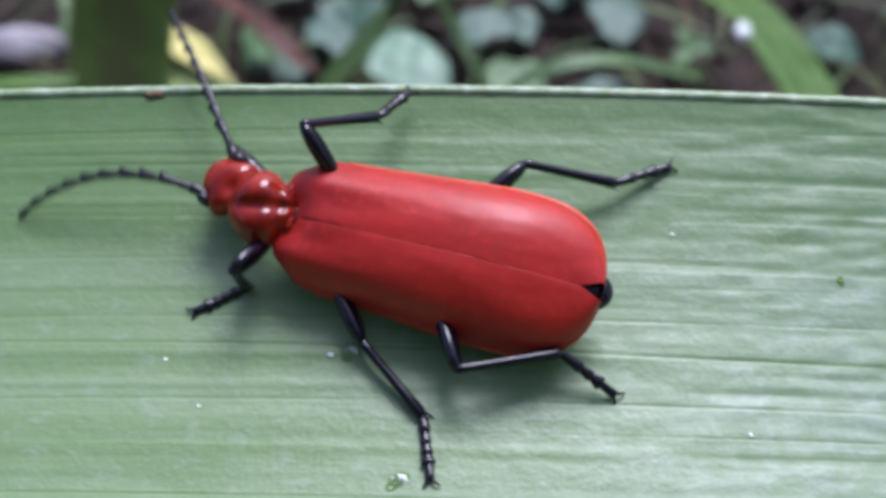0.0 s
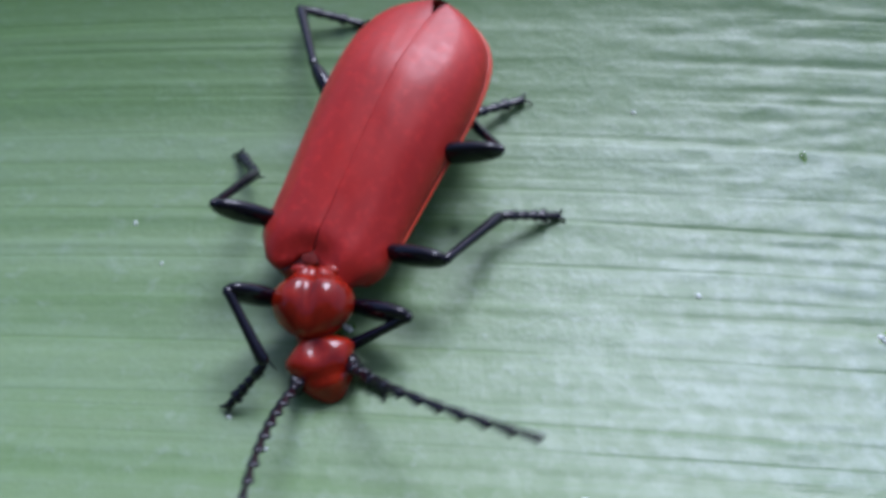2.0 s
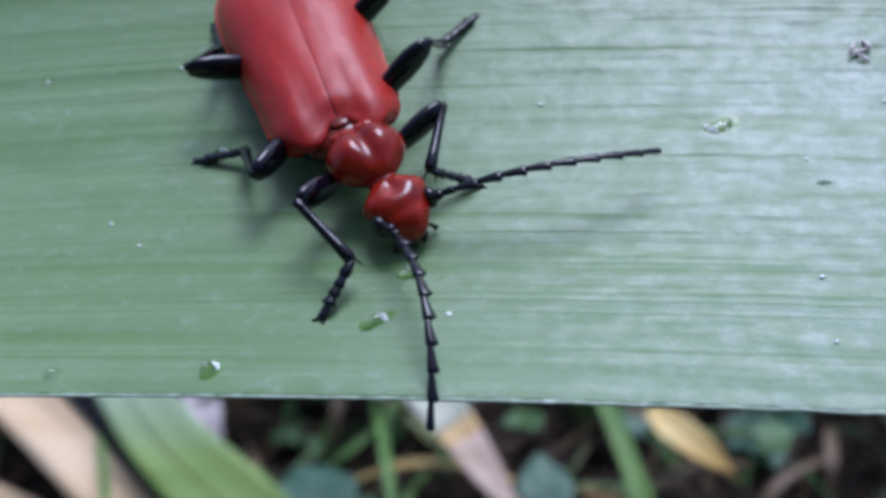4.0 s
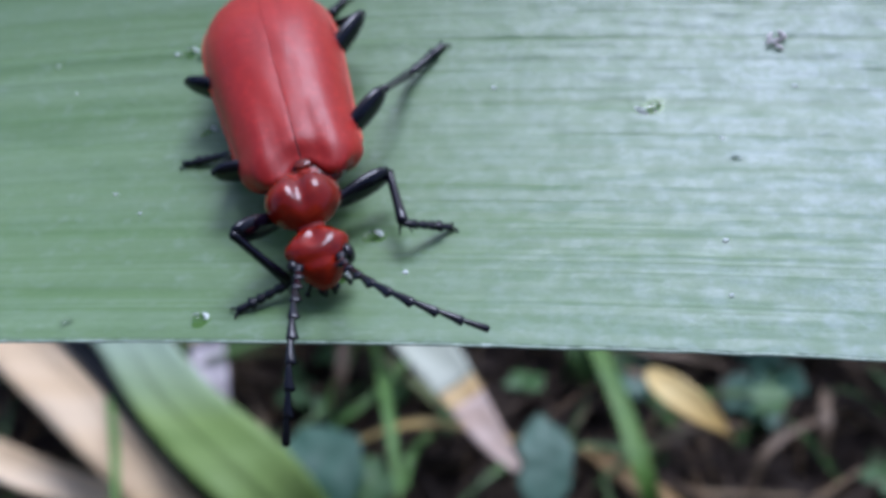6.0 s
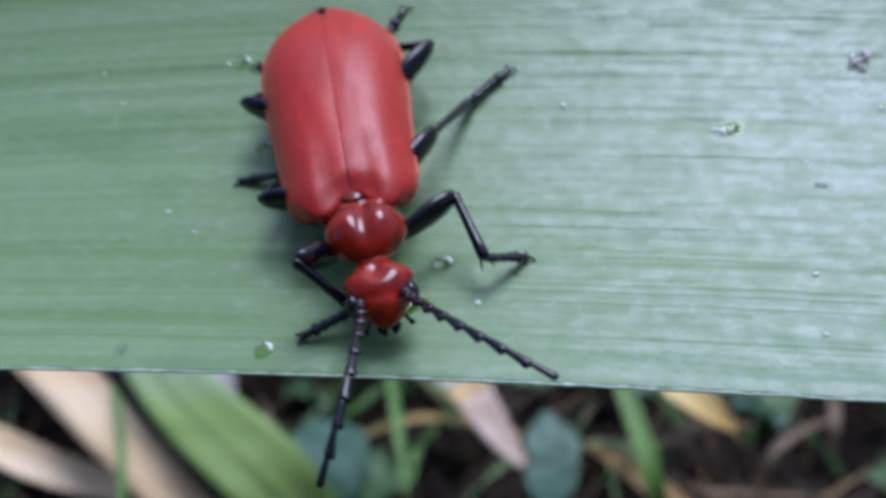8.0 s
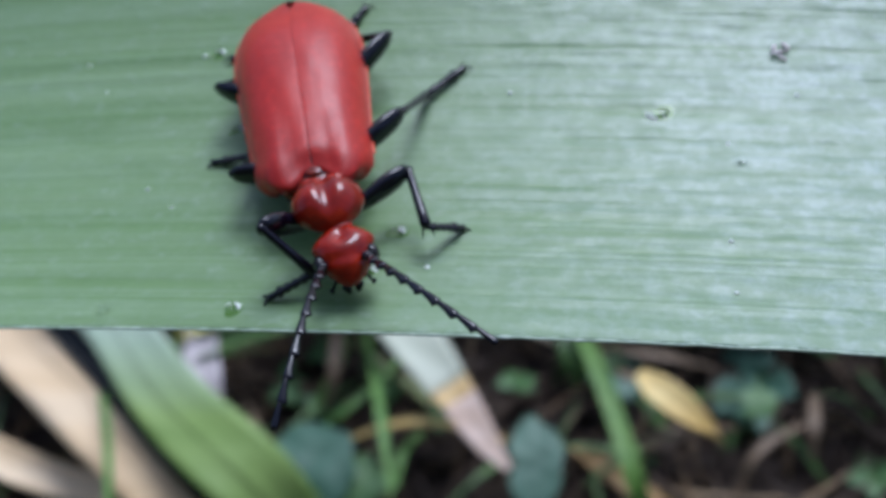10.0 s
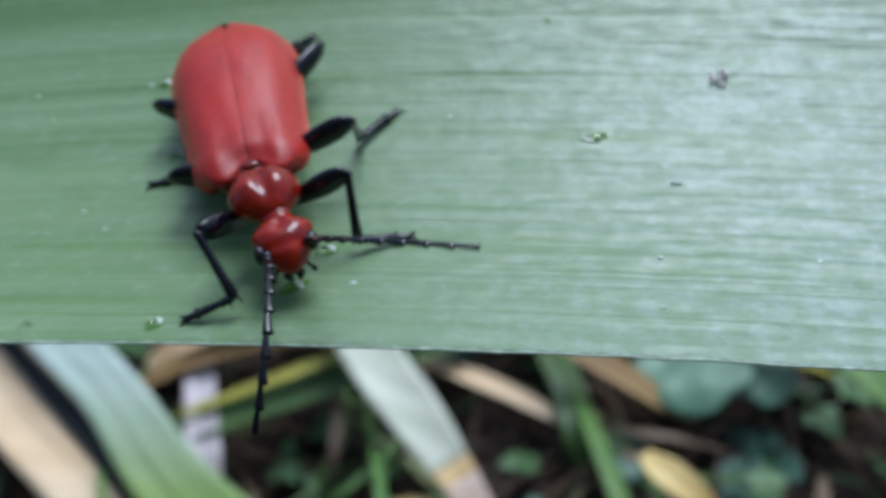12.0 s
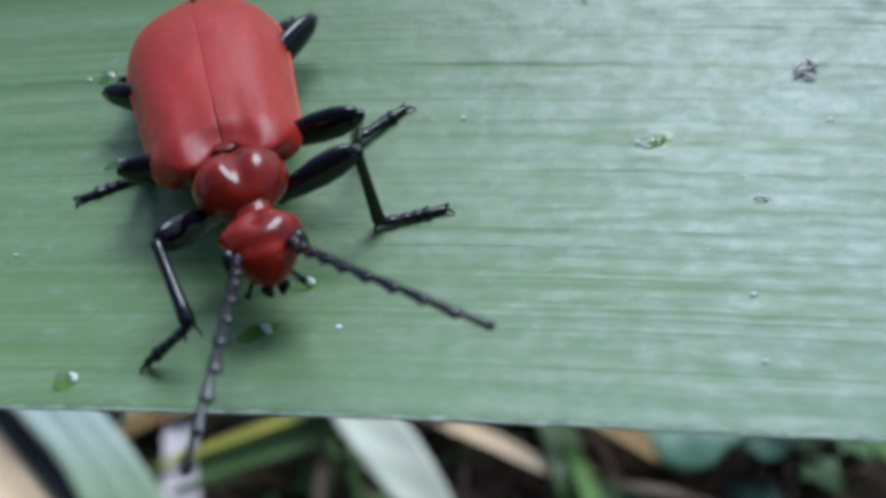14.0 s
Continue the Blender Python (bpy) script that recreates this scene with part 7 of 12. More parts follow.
    walk(limb["ant_L3"], [
    (0, mm(5.00, -0.22, 1.35, 0.0, 2.0, 4.8)), (0.125, mm(4.48, 0.73, 1.62, 0.0, -6.5, 20.7)), (0.25, mm(3.66, 1.80, 1.91, 0.0, -16.7, 42.7)),
    (0.375, mm(2.76, 2.61, 2.08, 0.0, -23.8, 62.9)), (0.5, mm(2.13, 3.08, 2.17, 0.0, -27.5, 75.5)), (0.75, mm(1.80, 3.31, 2.33, 0.0, -33.6, 84.6)),
    (1, mm(1.98, 3.27, 2.52, 0.0, -40.6, 84.6)), (1.167, mm(2.22, 3.30, 2.65, 0.0, -45.8, 78.5)), (1.333, mm(2.56, 3.31, 2.77, 0.0, -50.2, 66.9)),
    (1.5, mm(2.82, 3.34, 2.84, 0.0, -51.2, 59.6)), (1.667, mm(2.88, 3.42, 2.86, 0.0, -48.8, 61.9)), (1.833, mm(2.86, 3.52, 2.84, 0.0, -43.9, 68.6)),
    (2, mm(2.86, 3.64, 2.74, 0.0, -36.8, 77.0)), (2.167, mm(2.85, 3.80, 2.38, 0.0, -22.6, 90.2)), (2.333, mm(2.77, 3.75, 1.68, 0.0, -1.6, 105.0)),
    (2.5, mm(2.82, 3.53, 1.20, 0.0, 11.5, 113.1)), (3, mm(3.02, 3.81, 1.21, 0.0, 6.9, 104.4)), (3.5, mm(3.47, 3.56, 1.46, 0.0, -0.1, 92.3)),
    (4, mm(4.12, 3.06, 1.83, 0.0, -10.4, 74.5)), (4.5, mm(4.79, 2.21, 2.18, 0.0, -21.0, 51.9)), (5, mm(5.18, 1.27, 2.34, 0.0, -27.4, 30.8)),
    (5.5, mm(5.23, 0.55, 2.65, -1.0, -32.6, 16.4)), (6, mm(5.20, 0.47, 2.64, -0.7, -32.3, 11.5)), (6.5, mm(5.25, 0.38, 2.63, -0.7, -32.5, 11.1)),
    (6.667, mm(5.23, 0.53, 2.63, -0.8, -31.8, 13.2)), (6.833, mm(5.20, 0.75, 2.64, -0.9, -30.9, 16.0)), (7, mm(5.17, 0.92, 2.64, -1.0, -30.7, 17.3)),
    (7.5, mm(5.13, 1.00, 2.67, -0.6, -34.8, 10.0)), (8, mm(5.11, 1.29, 2.70, -1.1, -34.1, 17.8)), (8.25, mm(5.12, 1.28, 2.68, -1.1, -34.1, 18.3)),
    (8.5, mm(5.13, 1.27, 2.67, -1.1, -34.3, 18.5)), (8.75, mm(5.06, 1.45, 2.70, -1.3, -34.5, 21.2)), (9, mm(5.01, 1.59, 2.71, -1.4, -34.3, 23.4)),
    (9.833, mm(5.18, 1.63, 2.62, -1.3, -30.2, 21.5)), (10.667, mm(5.37, 1.60, 2.51, -1.2, -25.7, 18.6)), (11.5, mm(5.52, 1.61, 2.40, -1.2, -22.5, 18.5)),
    (11.75, mm(5.51, 1.64, 2.40, -1.4, -25.5, 21.0)), (12, mm(5.42, 1.86, 2.37, -2.0, -27.5, 31.4)), (12.125, mm(5.23, 2.24, 2.28, -2.9, -24.0, 47.0)),
    (12.25, mm(4.77, 2.73, 2.01, -3.9, -13.8, 70.5)), (12.375, mm(4.28, 2.95, 1.68, -4.3, -2.9, 88.5)), (12.5, mm(4.09, 2.95, 1.55, -4.5, 1.6, 94.3)),
    (12.625, mm(4.34, 2.81, 1.64, -4.5, -0.6, 86.8)), (12.75, mm(4.91, 2.40, 1.90, -4.1, -8.4, 66.1)), (12.875, mm(5.39, 1.76, 2.14, -3.1, -16.7, 41.5)),
    (13, mm(5.54, 1.37, 2.24, -2.2, -20.7, 27.6)), (13.25, mm(5.39, 1.75, 2.42, -2.2, -26.8, 26.6)), (13.5, mm(5.20, 2.24, 2.53, -2.6, -31.0, 31.2)),
    (13.75, mm(5.38, 1.91, 2.38, -2.1, -27.0, 25.0)), (14, mm(5.63, 1.35, 2.13, -1.4, -19.9, 17.3)),
    ])
    walk(limb["ant_L4"], [
    (0, mm(5.73, -0.16, 1.33, 0.0, 4.9, 10.4)), (0.125, mm(5.16, 0.99, 1.70, 0.0, -3.8, 26.5)), (0.25, mm(4.17, 2.28, 2.12, 0.0, -14.5, 48.5)),
    (0.375, mm(3.06, 3.22, 2.38, 0.0, -22.3, 68.6)), (0.5, mm(2.29, 3.71, 2.51, 0.0, -26.5, 80.9)), (0.75, mm(1.86, 3.92, 2.74, 0.0, -32.8, 89.3)),
    (1, mm(2.03, 3.83, 3.00, 0.0, -39.9, 88.3)), (1.167, mm(2.32, 3.80, 3.18, 0.0, -45.4, 81.2)), (1.333, mm(2.75, 3.74, 3.34, 0.0, -49.9, 68.3)),
    (1.5, mm(3.05, 3.74, 3.41, 0.0, -50.5, 60.3)), (1.667, mm(3.11, 3.84, 3.41, 0.0, -47.3, 63.4)), (1.833, mm(3.06, 4.01, 3.35, 0.0, -41.3, 71.2)),
    (2, mm(3.00, 4.21, 3.18, 0.0, -33.1, 79.6)), (2.167, mm(2.85, 4.48, 2.66, 0.0, -18.3, 91.3)), (2.333, mm(2.58, 4.46, 1.70, 0.0, 2.6, 104.7)),
    (2.5, mm(2.54, 4.20, 1.05, 0.0, 15.5, 112.6)), (3, mm(2.84, 4.52, 1.12, 0.0, 9.8, 105.6)), (3.5, mm(3.44, 4.30, 1.46, 0.0, 3.5, 93.4)),
    (4, mm(4.32, 3.76, 1.96, 0.0, -5.4, 76.2)), (4.5, mm(5.21, 2.75, 2.45, 0.0, -14.9, 55.5)), (5, mm(5.75, 1.60, 2.68, 0.0, -21.4, 36.4)),
    (5.5, mm(5.82, 0.72, 3.04, -1.3, -27.3, 23.3)), (6, mm(5.81, 0.59, 3.03, -1.0, -27.0, 18.3)), (6.5, mm(5.86, 0.50, 3.02, -1.0, -27.5, 17.4)),
    (6.667, mm(5.84, 0.68, 3.02, -1.0, -26.5, 18.6)), (6.833, mm(5.81, 0.93, 3.02, -1.1, -25.3, 20.2)), (7, mm(5.77, 1.11, 3.02, -1.2, -25.0, 20.8)),
    (7.5, mm(5.73, 1.11, 3.08, -0.9, -30.9, 14.6)), (8, mm(5.69, 1.48, 3.11, -1.3, -29.0, 22.4)), (8.25, mm(5.70, 1.47, 3.09, -1.4, -29.0, 24.3)),
    (8.5, mm(5.71, 1.46, 3.08, -1.4, -29.3, 25.3)), (8.75, mm(5.63, 1.66, 3.11, -1.5, -29.8, 26.2)), (9, mm(5.57, 1.84, 3.12, -1.5, -29.6, 26.4)),
    (9.833, mm(5.77, 1.86, 2.99, -1.4, -24.9, 24.5)), (10.667, mm(6.00, 1.81, 2.82, -1.3, -19.6, 22.5)), (11.5, mm(6.17, 1.83, 2.68, -1.4, -16.2, 23.1)),
    (11.75, mm(6.13, 1.88, 2.71, -1.6, -20.1, 26.4)), (12, mm(5.98, 2.20, 2.71, -2.3, -23.1, 37.5)), (12.125, mm(5.69, 2.72, 2.58, -3.1, -19.3, 52.9)),
    (12.25, mm(5.01, 3.41, 2.18, -3.9, -8.8, 77.0)), (12.375, mm(4.31, 3.69, 1.72, -4.2, 1.9, 95.8)), (12.5, mm(4.04, 3.68, 1.52, -4.4, 6.5, 102.1)),
    (12.625, mm(4.38, 3.54, 1.64, -4.5, 4.7, 94.1)), (12.75, mm(5.20, 3.07, 2.00, -4.3, -2.5, 72.2)), (12.875, mm(5.91, 2.22, 2.35, -3.3, -11.1, 46.6)),
    (13, mm(6.15, 1.69, 2.50, -2.5, -15.7, 32.7)), (13.25, mm(5.97, 2.05, 2.76, -2.5, -22.7, 31.3)), (13.5, mm(5.74, 2.56, 2.91, -2.8, -27.4, 35.4)),
    (13.75, mm(5.98, 2.19, 2.72, -2.3, -23.0, 29.4)), (14, mm(6.29, 1.56, 2.38, -1.7, -15.5, 22.0)),
    ])
    walk(limb["ant_L5"], [
    (0, mm(6.46, -0.03, 1.26, 0.0, 7.8, 16.5)), (0.125, mm(5.82, 1.32, 1.75, 0.0, -0.9, 32.7)), (0.25, mm(4.65, 2.81, 2.30, 0.0, -12.1, 54.6)),
    (0.375, mm(3.31, 3.85, 2.66, 0.0, -20.5, 74.3)), (0.5, mm(2.39, 4.37, 2.84, 0.0, -25.3, 86.3)), (0.75, mm(1.87, 4.54, 3.14, 0.0, -31.8, 94.0)),
    (1, mm(2.04, 4.39, 3.47, 0.0, -39.0, 92.0)), (1.167, mm(2.40, 4.32, 3.70, 0.0, -44.9, 83.9)), (1.333, mm(2.93, 4.19, 3.90, 0.0, -49.6, 69.6)),
    (1.5, mm(3.29, 4.15, 3.98, 0.0, -49.8, 61.0)), (1.667, mm(3.34, 4.29, 3.96, 0.0, -45.7, 64.9)), (1.833, mm(3.24, 4.53, 3.84, 0.0, -38.4, 73.7)),
    (2, mm(3.11, 4.82, 3.58, 0.0, -29.1, 82.1)), (2.167, mm(2.84, 5.18, 2.89, 0.0, -13.9, 92.4)), (2.333, mm(2.39, 5.17, 1.67, 0.0, 6.9, 104.4)),
    (2.5, mm(2.27, 4.85, 0.86, 0.0, 19.5, 112.1)), (3, mm(2.65, 5.22, 1.00, 0.0, 12.6, 106.8)), (3.5, mm(3.40, 5.03, 1.42, 0.0, 7.4, 94.8)),
    (4, mm(4.49, 4.47, 2.03, 0.0, 0.1, 78.5)), (4.5, mm(5.61, 3.33, 2.64, 0.0, -7.8, 59.9)), (5, mm(6.30, 2.01, 2.95, 0.0, -13.8, 43.0)),
    (5.5, mm(6.42, 0.98, 3.38, -1.6, -20.0, 30.9)), (6, mm(6.43, 0.80, 3.36, -1.4, -19.7, 25.9)), (6.5, mm(6.48, 0.70, 3.36, -1.3, -20.0, 25.3)),
    (6.667, mm(6.46, 0.89, 3.34, -1.3, -19.3, 25.1)), (6.833, mm(6.44, 1.16, 3.33, -1.3, -18.5, 24.9)), (7, mm(6.40, 1.35, 3.33, -1.3, -18.7, 24.3)),
    (7.5, mm(6.34, 1.27, 3.47, -1.1, -26.0, 19.7)), (8, mm(6.28, 1.73, 3.46, -1.5, -23.3, 27.1)), (8.25, mm(6.29, 1.73, 3.45, -1.6, -22.7, 30.7)),
    (8.5, mm(6.28, 1.74, 3.44, -1.7, -22.7, 33.0)), (8.75, mm(6.20, 1.94, 3.48, -1.7, -24.1, 31.5)), (9, mm(6.15, 2.12, 3.49, -1.6, -24.6, 29.5)),
    (9.833, mm(6.37, 2.14, 3.30, -1.5, -19.2, 27.5)), (10.667, mm(6.63, 2.07, 3.07, -1.5, -12.9, 26.2)), (11.5, mm(6.82, 2.10, 2.89, -1.6, -9.0, 27.9)),
    (11.75, mm(6.75, 2.19, 2.97, -1.9, -14.0, 32.1)), (12, mm(6.52, 2.61, 2.99, -2.5, -17.9, 43.7)), (12.125, mm(6.11, 3.27, 2.83, -3.3, -14.0, 59.0)),
    (12.25, mm(5.18, 4.12, 2.30, -4.0, -3.3, 83.7)), (12.375, mm(4.23, 4.42, 1.70, -4.2, 6.9, 103.6)), (12.5, mm(3.88, 4.40, 1.44, -4.3, 11.3, 110.3)),
    (12.625, mm(4.32, 4.28, 1.58, -4.5, 10.3, 101.9)), (12.75, mm(5.43, 3.77, 2.04, -4.4, 4.0, 78.6)), (12.875, mm(6.42, 2.75, 2.49, -3.6, -4.8, 52.1)),
    (13, mm(6.75, 2.08, 2.71, -2.8, -10.1, 38.1)), (13.25, mm(6.55, 2.39, 3.04, -2.7, -18.1, 36.1)), (13.5, mm(6.28, 2.94, 3.25, -3.0, -23.4, 39.5)),
    (13.75, mm(6.57, 2.52, 3.00, -2.6, -18.8, 33.8)), (14, mm(6.95, 1.82, 2.57, -2.0, -10.5, 26.8)),
    ])
    walk(limb["ant_L6"], [
    (0, mm(7.16, 0.18, 1.16, 0.0, 10.7, 22.7)), (0.125, mm(6.44, 1.72, 1.76, 0.0, 2.0, 39.0)), (0.25, mm(5.06, 3.40, 2.46, 0.0, -9.6, 60.8)),
    (0.375, mm(3.50, 4.51, 2.92, 0.0, -18.6, 80.1)), (0.5, mm(2.44, 5.03, 3.16, 0.0, -23.8, 91.7)), (0.75, mm(1.83, 5.17, 3.53, 0.0, -30.7, 98.5)),
    (1, mm(2.02, 4.96, 3.93, 0.0, -38.1, 95.6)), (1.167, mm(2.45, 4.83, 4.22, 0.0, -44.4, 86.5)), (1.333, mm(3.09, 4.63, 4.47, 0.0, -49.3, 70.9)),
    (1.5, mm(3.52, 4.56, 4.55, 0.0, -49.2, 61.7)), (1.667, mm(3.55, 4.76, 4.48, 0.0, -44.2, 66.3)), (1.833, mm(3.40, 5.09, 4.30, 0.0, -35.5, 76.0)),
    (2, mm(3.20, 5.46, 3.94, 0.0, -25.1, 84.4)), (2.167, mm(2.81, 5.89, 3.07, 0.0, -9.4, 93.5)), (2.333, mm(2.21, 5.88, 1.58, 0.0, 11.0, 104.2)),
    (2.5, mm(2.00, 5.50, 0.61, 0.0, 23.4, 111.5)), (3, mm(2.44, 5.91, 0.84, 0.0, 15.5, 108.0)), (3.5, mm(3.34, 5.76, 1.32, 0.0, 11.4, 96.5)),
    (4, mm(4.64, 5.20, 2.03, 0.0, 6.1, 81.5)), (4.5, mm(5.98, 3.97, 2.74, 0.0, 0.1, 65.1)), (5, mm(6.82, 2.50, 3.13, 0.0, -5.0, 50.3)),
    (5.5, mm(7.02, 1.34, 3.63, -1.9, -11.0, 39.2)), (6, mm(7.06, 1.10, 3.61, -1.7, -10.8, 34.2)), (6.5, mm(7.11, 0.99, 3.62, -1.7, -9.5, 34.8)),
    (6.667, mm(7.09, 1.18, 3.60, -1.6, -9.8, 32.9)), (6.833, mm(7.06, 1.45, 3.56, -1.5, -10.6, 30.1)), (7, mm(7.04, 1.64, 3.56, -1.4, -12.0, 27.7)),
    (7.5, mm(6.96, 1.49, 3.79, -1.3, -20.2, 25.1)), (8, mm(6.89, 2.04, 3.76, -1.6, -17.0, 31.7)), (8.25, mm(6.88, 2.08, 3.73, -1.9, -15.3, 37.3)),
    (8.5, mm(6.86, 2.10, 3.73, -2.0, -14.5, 41.0)), (8.75, mm(6.77, 2.30, 3.78, -1.9, -17.4, 37.0)), (9, mm(6.72, 2.45, 3.79, -1.7, -19.4, 32.3)),
    (9.833, mm(6.99, 2.46, 3.54, -1.6, -13.4, 30.3)), (10.667, mm(7.29, 2.39, 3.24, -1.7, -5.9, 30.1)), (11.5, mm(7.46, 2.44, 3.01, -1.9, -1.1, 32.7)),
    (11.75, mm(7.35, 2.57, 3.14, -2.1, -7.3, 37.7)), (12, mm(7.03, 3.09, 3.22, -2.7, -12.4, 49.7)), (12.125, mm(6.48, 3.89, 3.00, -3.4, -8.2, 65.0)),
    (12.25, mm(5.25, 4.85, 2.33, -4.0, 2.2, 90.2)), (12.375, mm(4.06, 5.13, 1.60, -4.0, 11.7, 111.2)), (12.5, mm(3.63, 5.08, 1.30, -4.1, 15.7, 118.4)),
    (12.625, mm(4.17, 4.99, 1.45, -4.4, 15.5, 109.6)), (12.75, mm(5.57, 4.49, 1.98, -4.6, 10.6, 85.0)), (12.875, mm(6.87, 3.33, 2.56, -3.8, 1.9, 57.6)),
    (13, mm(7.32, 2.53, 2.83, -3.1, -4.1, 43.5)), (13.25, mm(7.13, 2.80, 3.27, -3.0, -13.1, 40.9)), (13.5, mm(6.80, 3.37, 3.54, -3.2, -19.3, 43.5)),
    (13.75, mm(7.15, 2.90, 3.24, -2.8, -14.2, 38.2)), (14, mm(7.60, 2.15, 2.70, -2.4, -5.1, 31.7)),
    ])
    walk(limb["ant_L7"], [
    (0, mm(7.82, 0.46, 1.03, 0.0, 13.3, 28.8)), (0.125, mm(7.01, 2.18, 1.74, 0.0, 4.7, 45.2)), (0.25, mm(5.42, 4.04, 2.58, 0.0, -7.0, 66.8)),
    (0.375, mm(3.62, 5.20, 3.15, 0.0, -16.6, 85.7)), (0.5, mm(2.42, 5.71, 3.45, 0.0, -22.2, 96.8)), (0.75, mm(1.73, 5.79, 3.90, 0.0, -29.5, 102.9)),
    (1, mm(1.97, 5.54, 4.39, 0.0, -37.0, 99.1)), (1.167, mm(2.48, 5.36, 4.74, 0.0, -43.8, 89.1)), (1.333, mm(3.25, 5.09, 5.02, 0.0, -48.9, 72.2)),
    (1.5, mm(3.74, 4.99, 5.10, 0.0, -48.5, 62.3)), (1.667, mm(3.77, 5.24, 5.00, 0.0, -42.6, 67.6)), (1.833, mm(3.54, 5.67, 4.72, 0.0, -32.6, 78.1)),
    (2, mm(3.26, 6.12, 4.25, 0.0, -21.1, 86.6)), (2.167, mm(2.76, 6.62, 3.19, 0.0, -5.1, 94.5)), (2.333, mm(2.03, 6.58, 1.44, 0.0, 15.1, 104.0)),
    (2.5, mm(1.76, 6.13, 0.32, 0.0, 27.3, 110.9)), (3, mm(2.22, 6.58, 0.64, 0.0, 18.3, 109.2)), (3.5, mm(3.26, 6.48, 1.18, 0.0, 15.4, 98.6)),
    (4, mm(4.75, 5.92, 1.95, 0.0, 11.9, 85.2)), (4.5, mm(6.29, 4.63, 2.73, 0.0, 7.9, 70.9)), (5, mm(7.29, 3.06, 3.19, 0.0, 4.0, 57.8)),
    (5.5, mm(7.58, 1.80, 3.77, -2.2, -1.2, 47.4)), (6, mm(7.66, 1.51, 3.75, -2.0, -1.2, 42.3)), (6.5, mm(7.71, 1.41, 3.74, -2.1, 3.1, 45.3)),
    (6.667, mm(7.71, 1.58, 3.72, -2.0, 1.2, 41.3)), (6.833, mm(7.69, 1.82, 3.70, -1.7, -1.9, 35.4)), (7, mm(7.68, 1.98, 3.72, -1.5, -5.2, 31.0)),
    (7.5, mm(7.59, 1.79, 4.04, -1.6, -13.5, 30.5)), (8, mm(7.49, 2.41, 3.98, -1.8, -10.4, 36.0)), (8.25, mm(7.44, 2.51, 3.93, -2.1, -7.3, 43.8)),
    (8.5, mm(7.40, 2.57, 3.91, -2.3, -5.5, 49.0)), (8.75, mm(7.33, 2.72, 4.00, -2.0, -10.4, 42.2)), (9, mm(7.31, 2.82, 4.04, -1.8, -14.2, 34.9)),
    (9.833, mm(7.61, 2.82, 3.72, -1.7, -7.8, 32.9)), (10.667, mm(7.91, 2.76, 3.32, -1.9, 1.0, 33.8)), (11.5, mm(8.08, 2.84, 3.02, -2.2, 6.5, 37.6)),
    (11.75, mm(7.94, 3.02, 3.24, -2.4, -0.6, 43.2)), (12, mm(7.49, 3.64, 3.37, -2.9, -6.7, 55.4)), (12.125, mm(6.79, 4.55, 3.10, -3.5, -2.5, 70.6)),
    (12.25, mm(5.26, 5.58, 2.31, -4.0, 7.4, 96.1)), (12.375, mm(3.80, 5.81, 1.46, -3.9, 15.8, 118.2)), (12.5, mm(3.30, 5.70, 1.10, -3.8, 19.3, 125.9)),
    (12.625, mm(3.94, 5.65, 1.25, -4.2, 20.0, 116.9)), (12.75, mm(5.64, 5.21, 1.85, -4.7, 16.9, 91.3)), (12.875, mm(7.27, 3.95, 2.53, -4.1, 8.5, 63.0)),
    (13, mm(7.86, 3.03, 2.89, -3.4, 1.9, 48.9)), (13.25, mm(7.67, 3.27, 3.43, -3.2, -8.2, 45.5)), (13.5, mm(7.30, 3.85, 3.78, -3.4, -15.1, 47.2)),
    (13.75, mm(7.71, 3.35, 3.42, -3.1, -9.4, 42.5)), (14, mm(8.22, 2.54, 2.77, -2.7, 0.3, 36.7)),
    ])
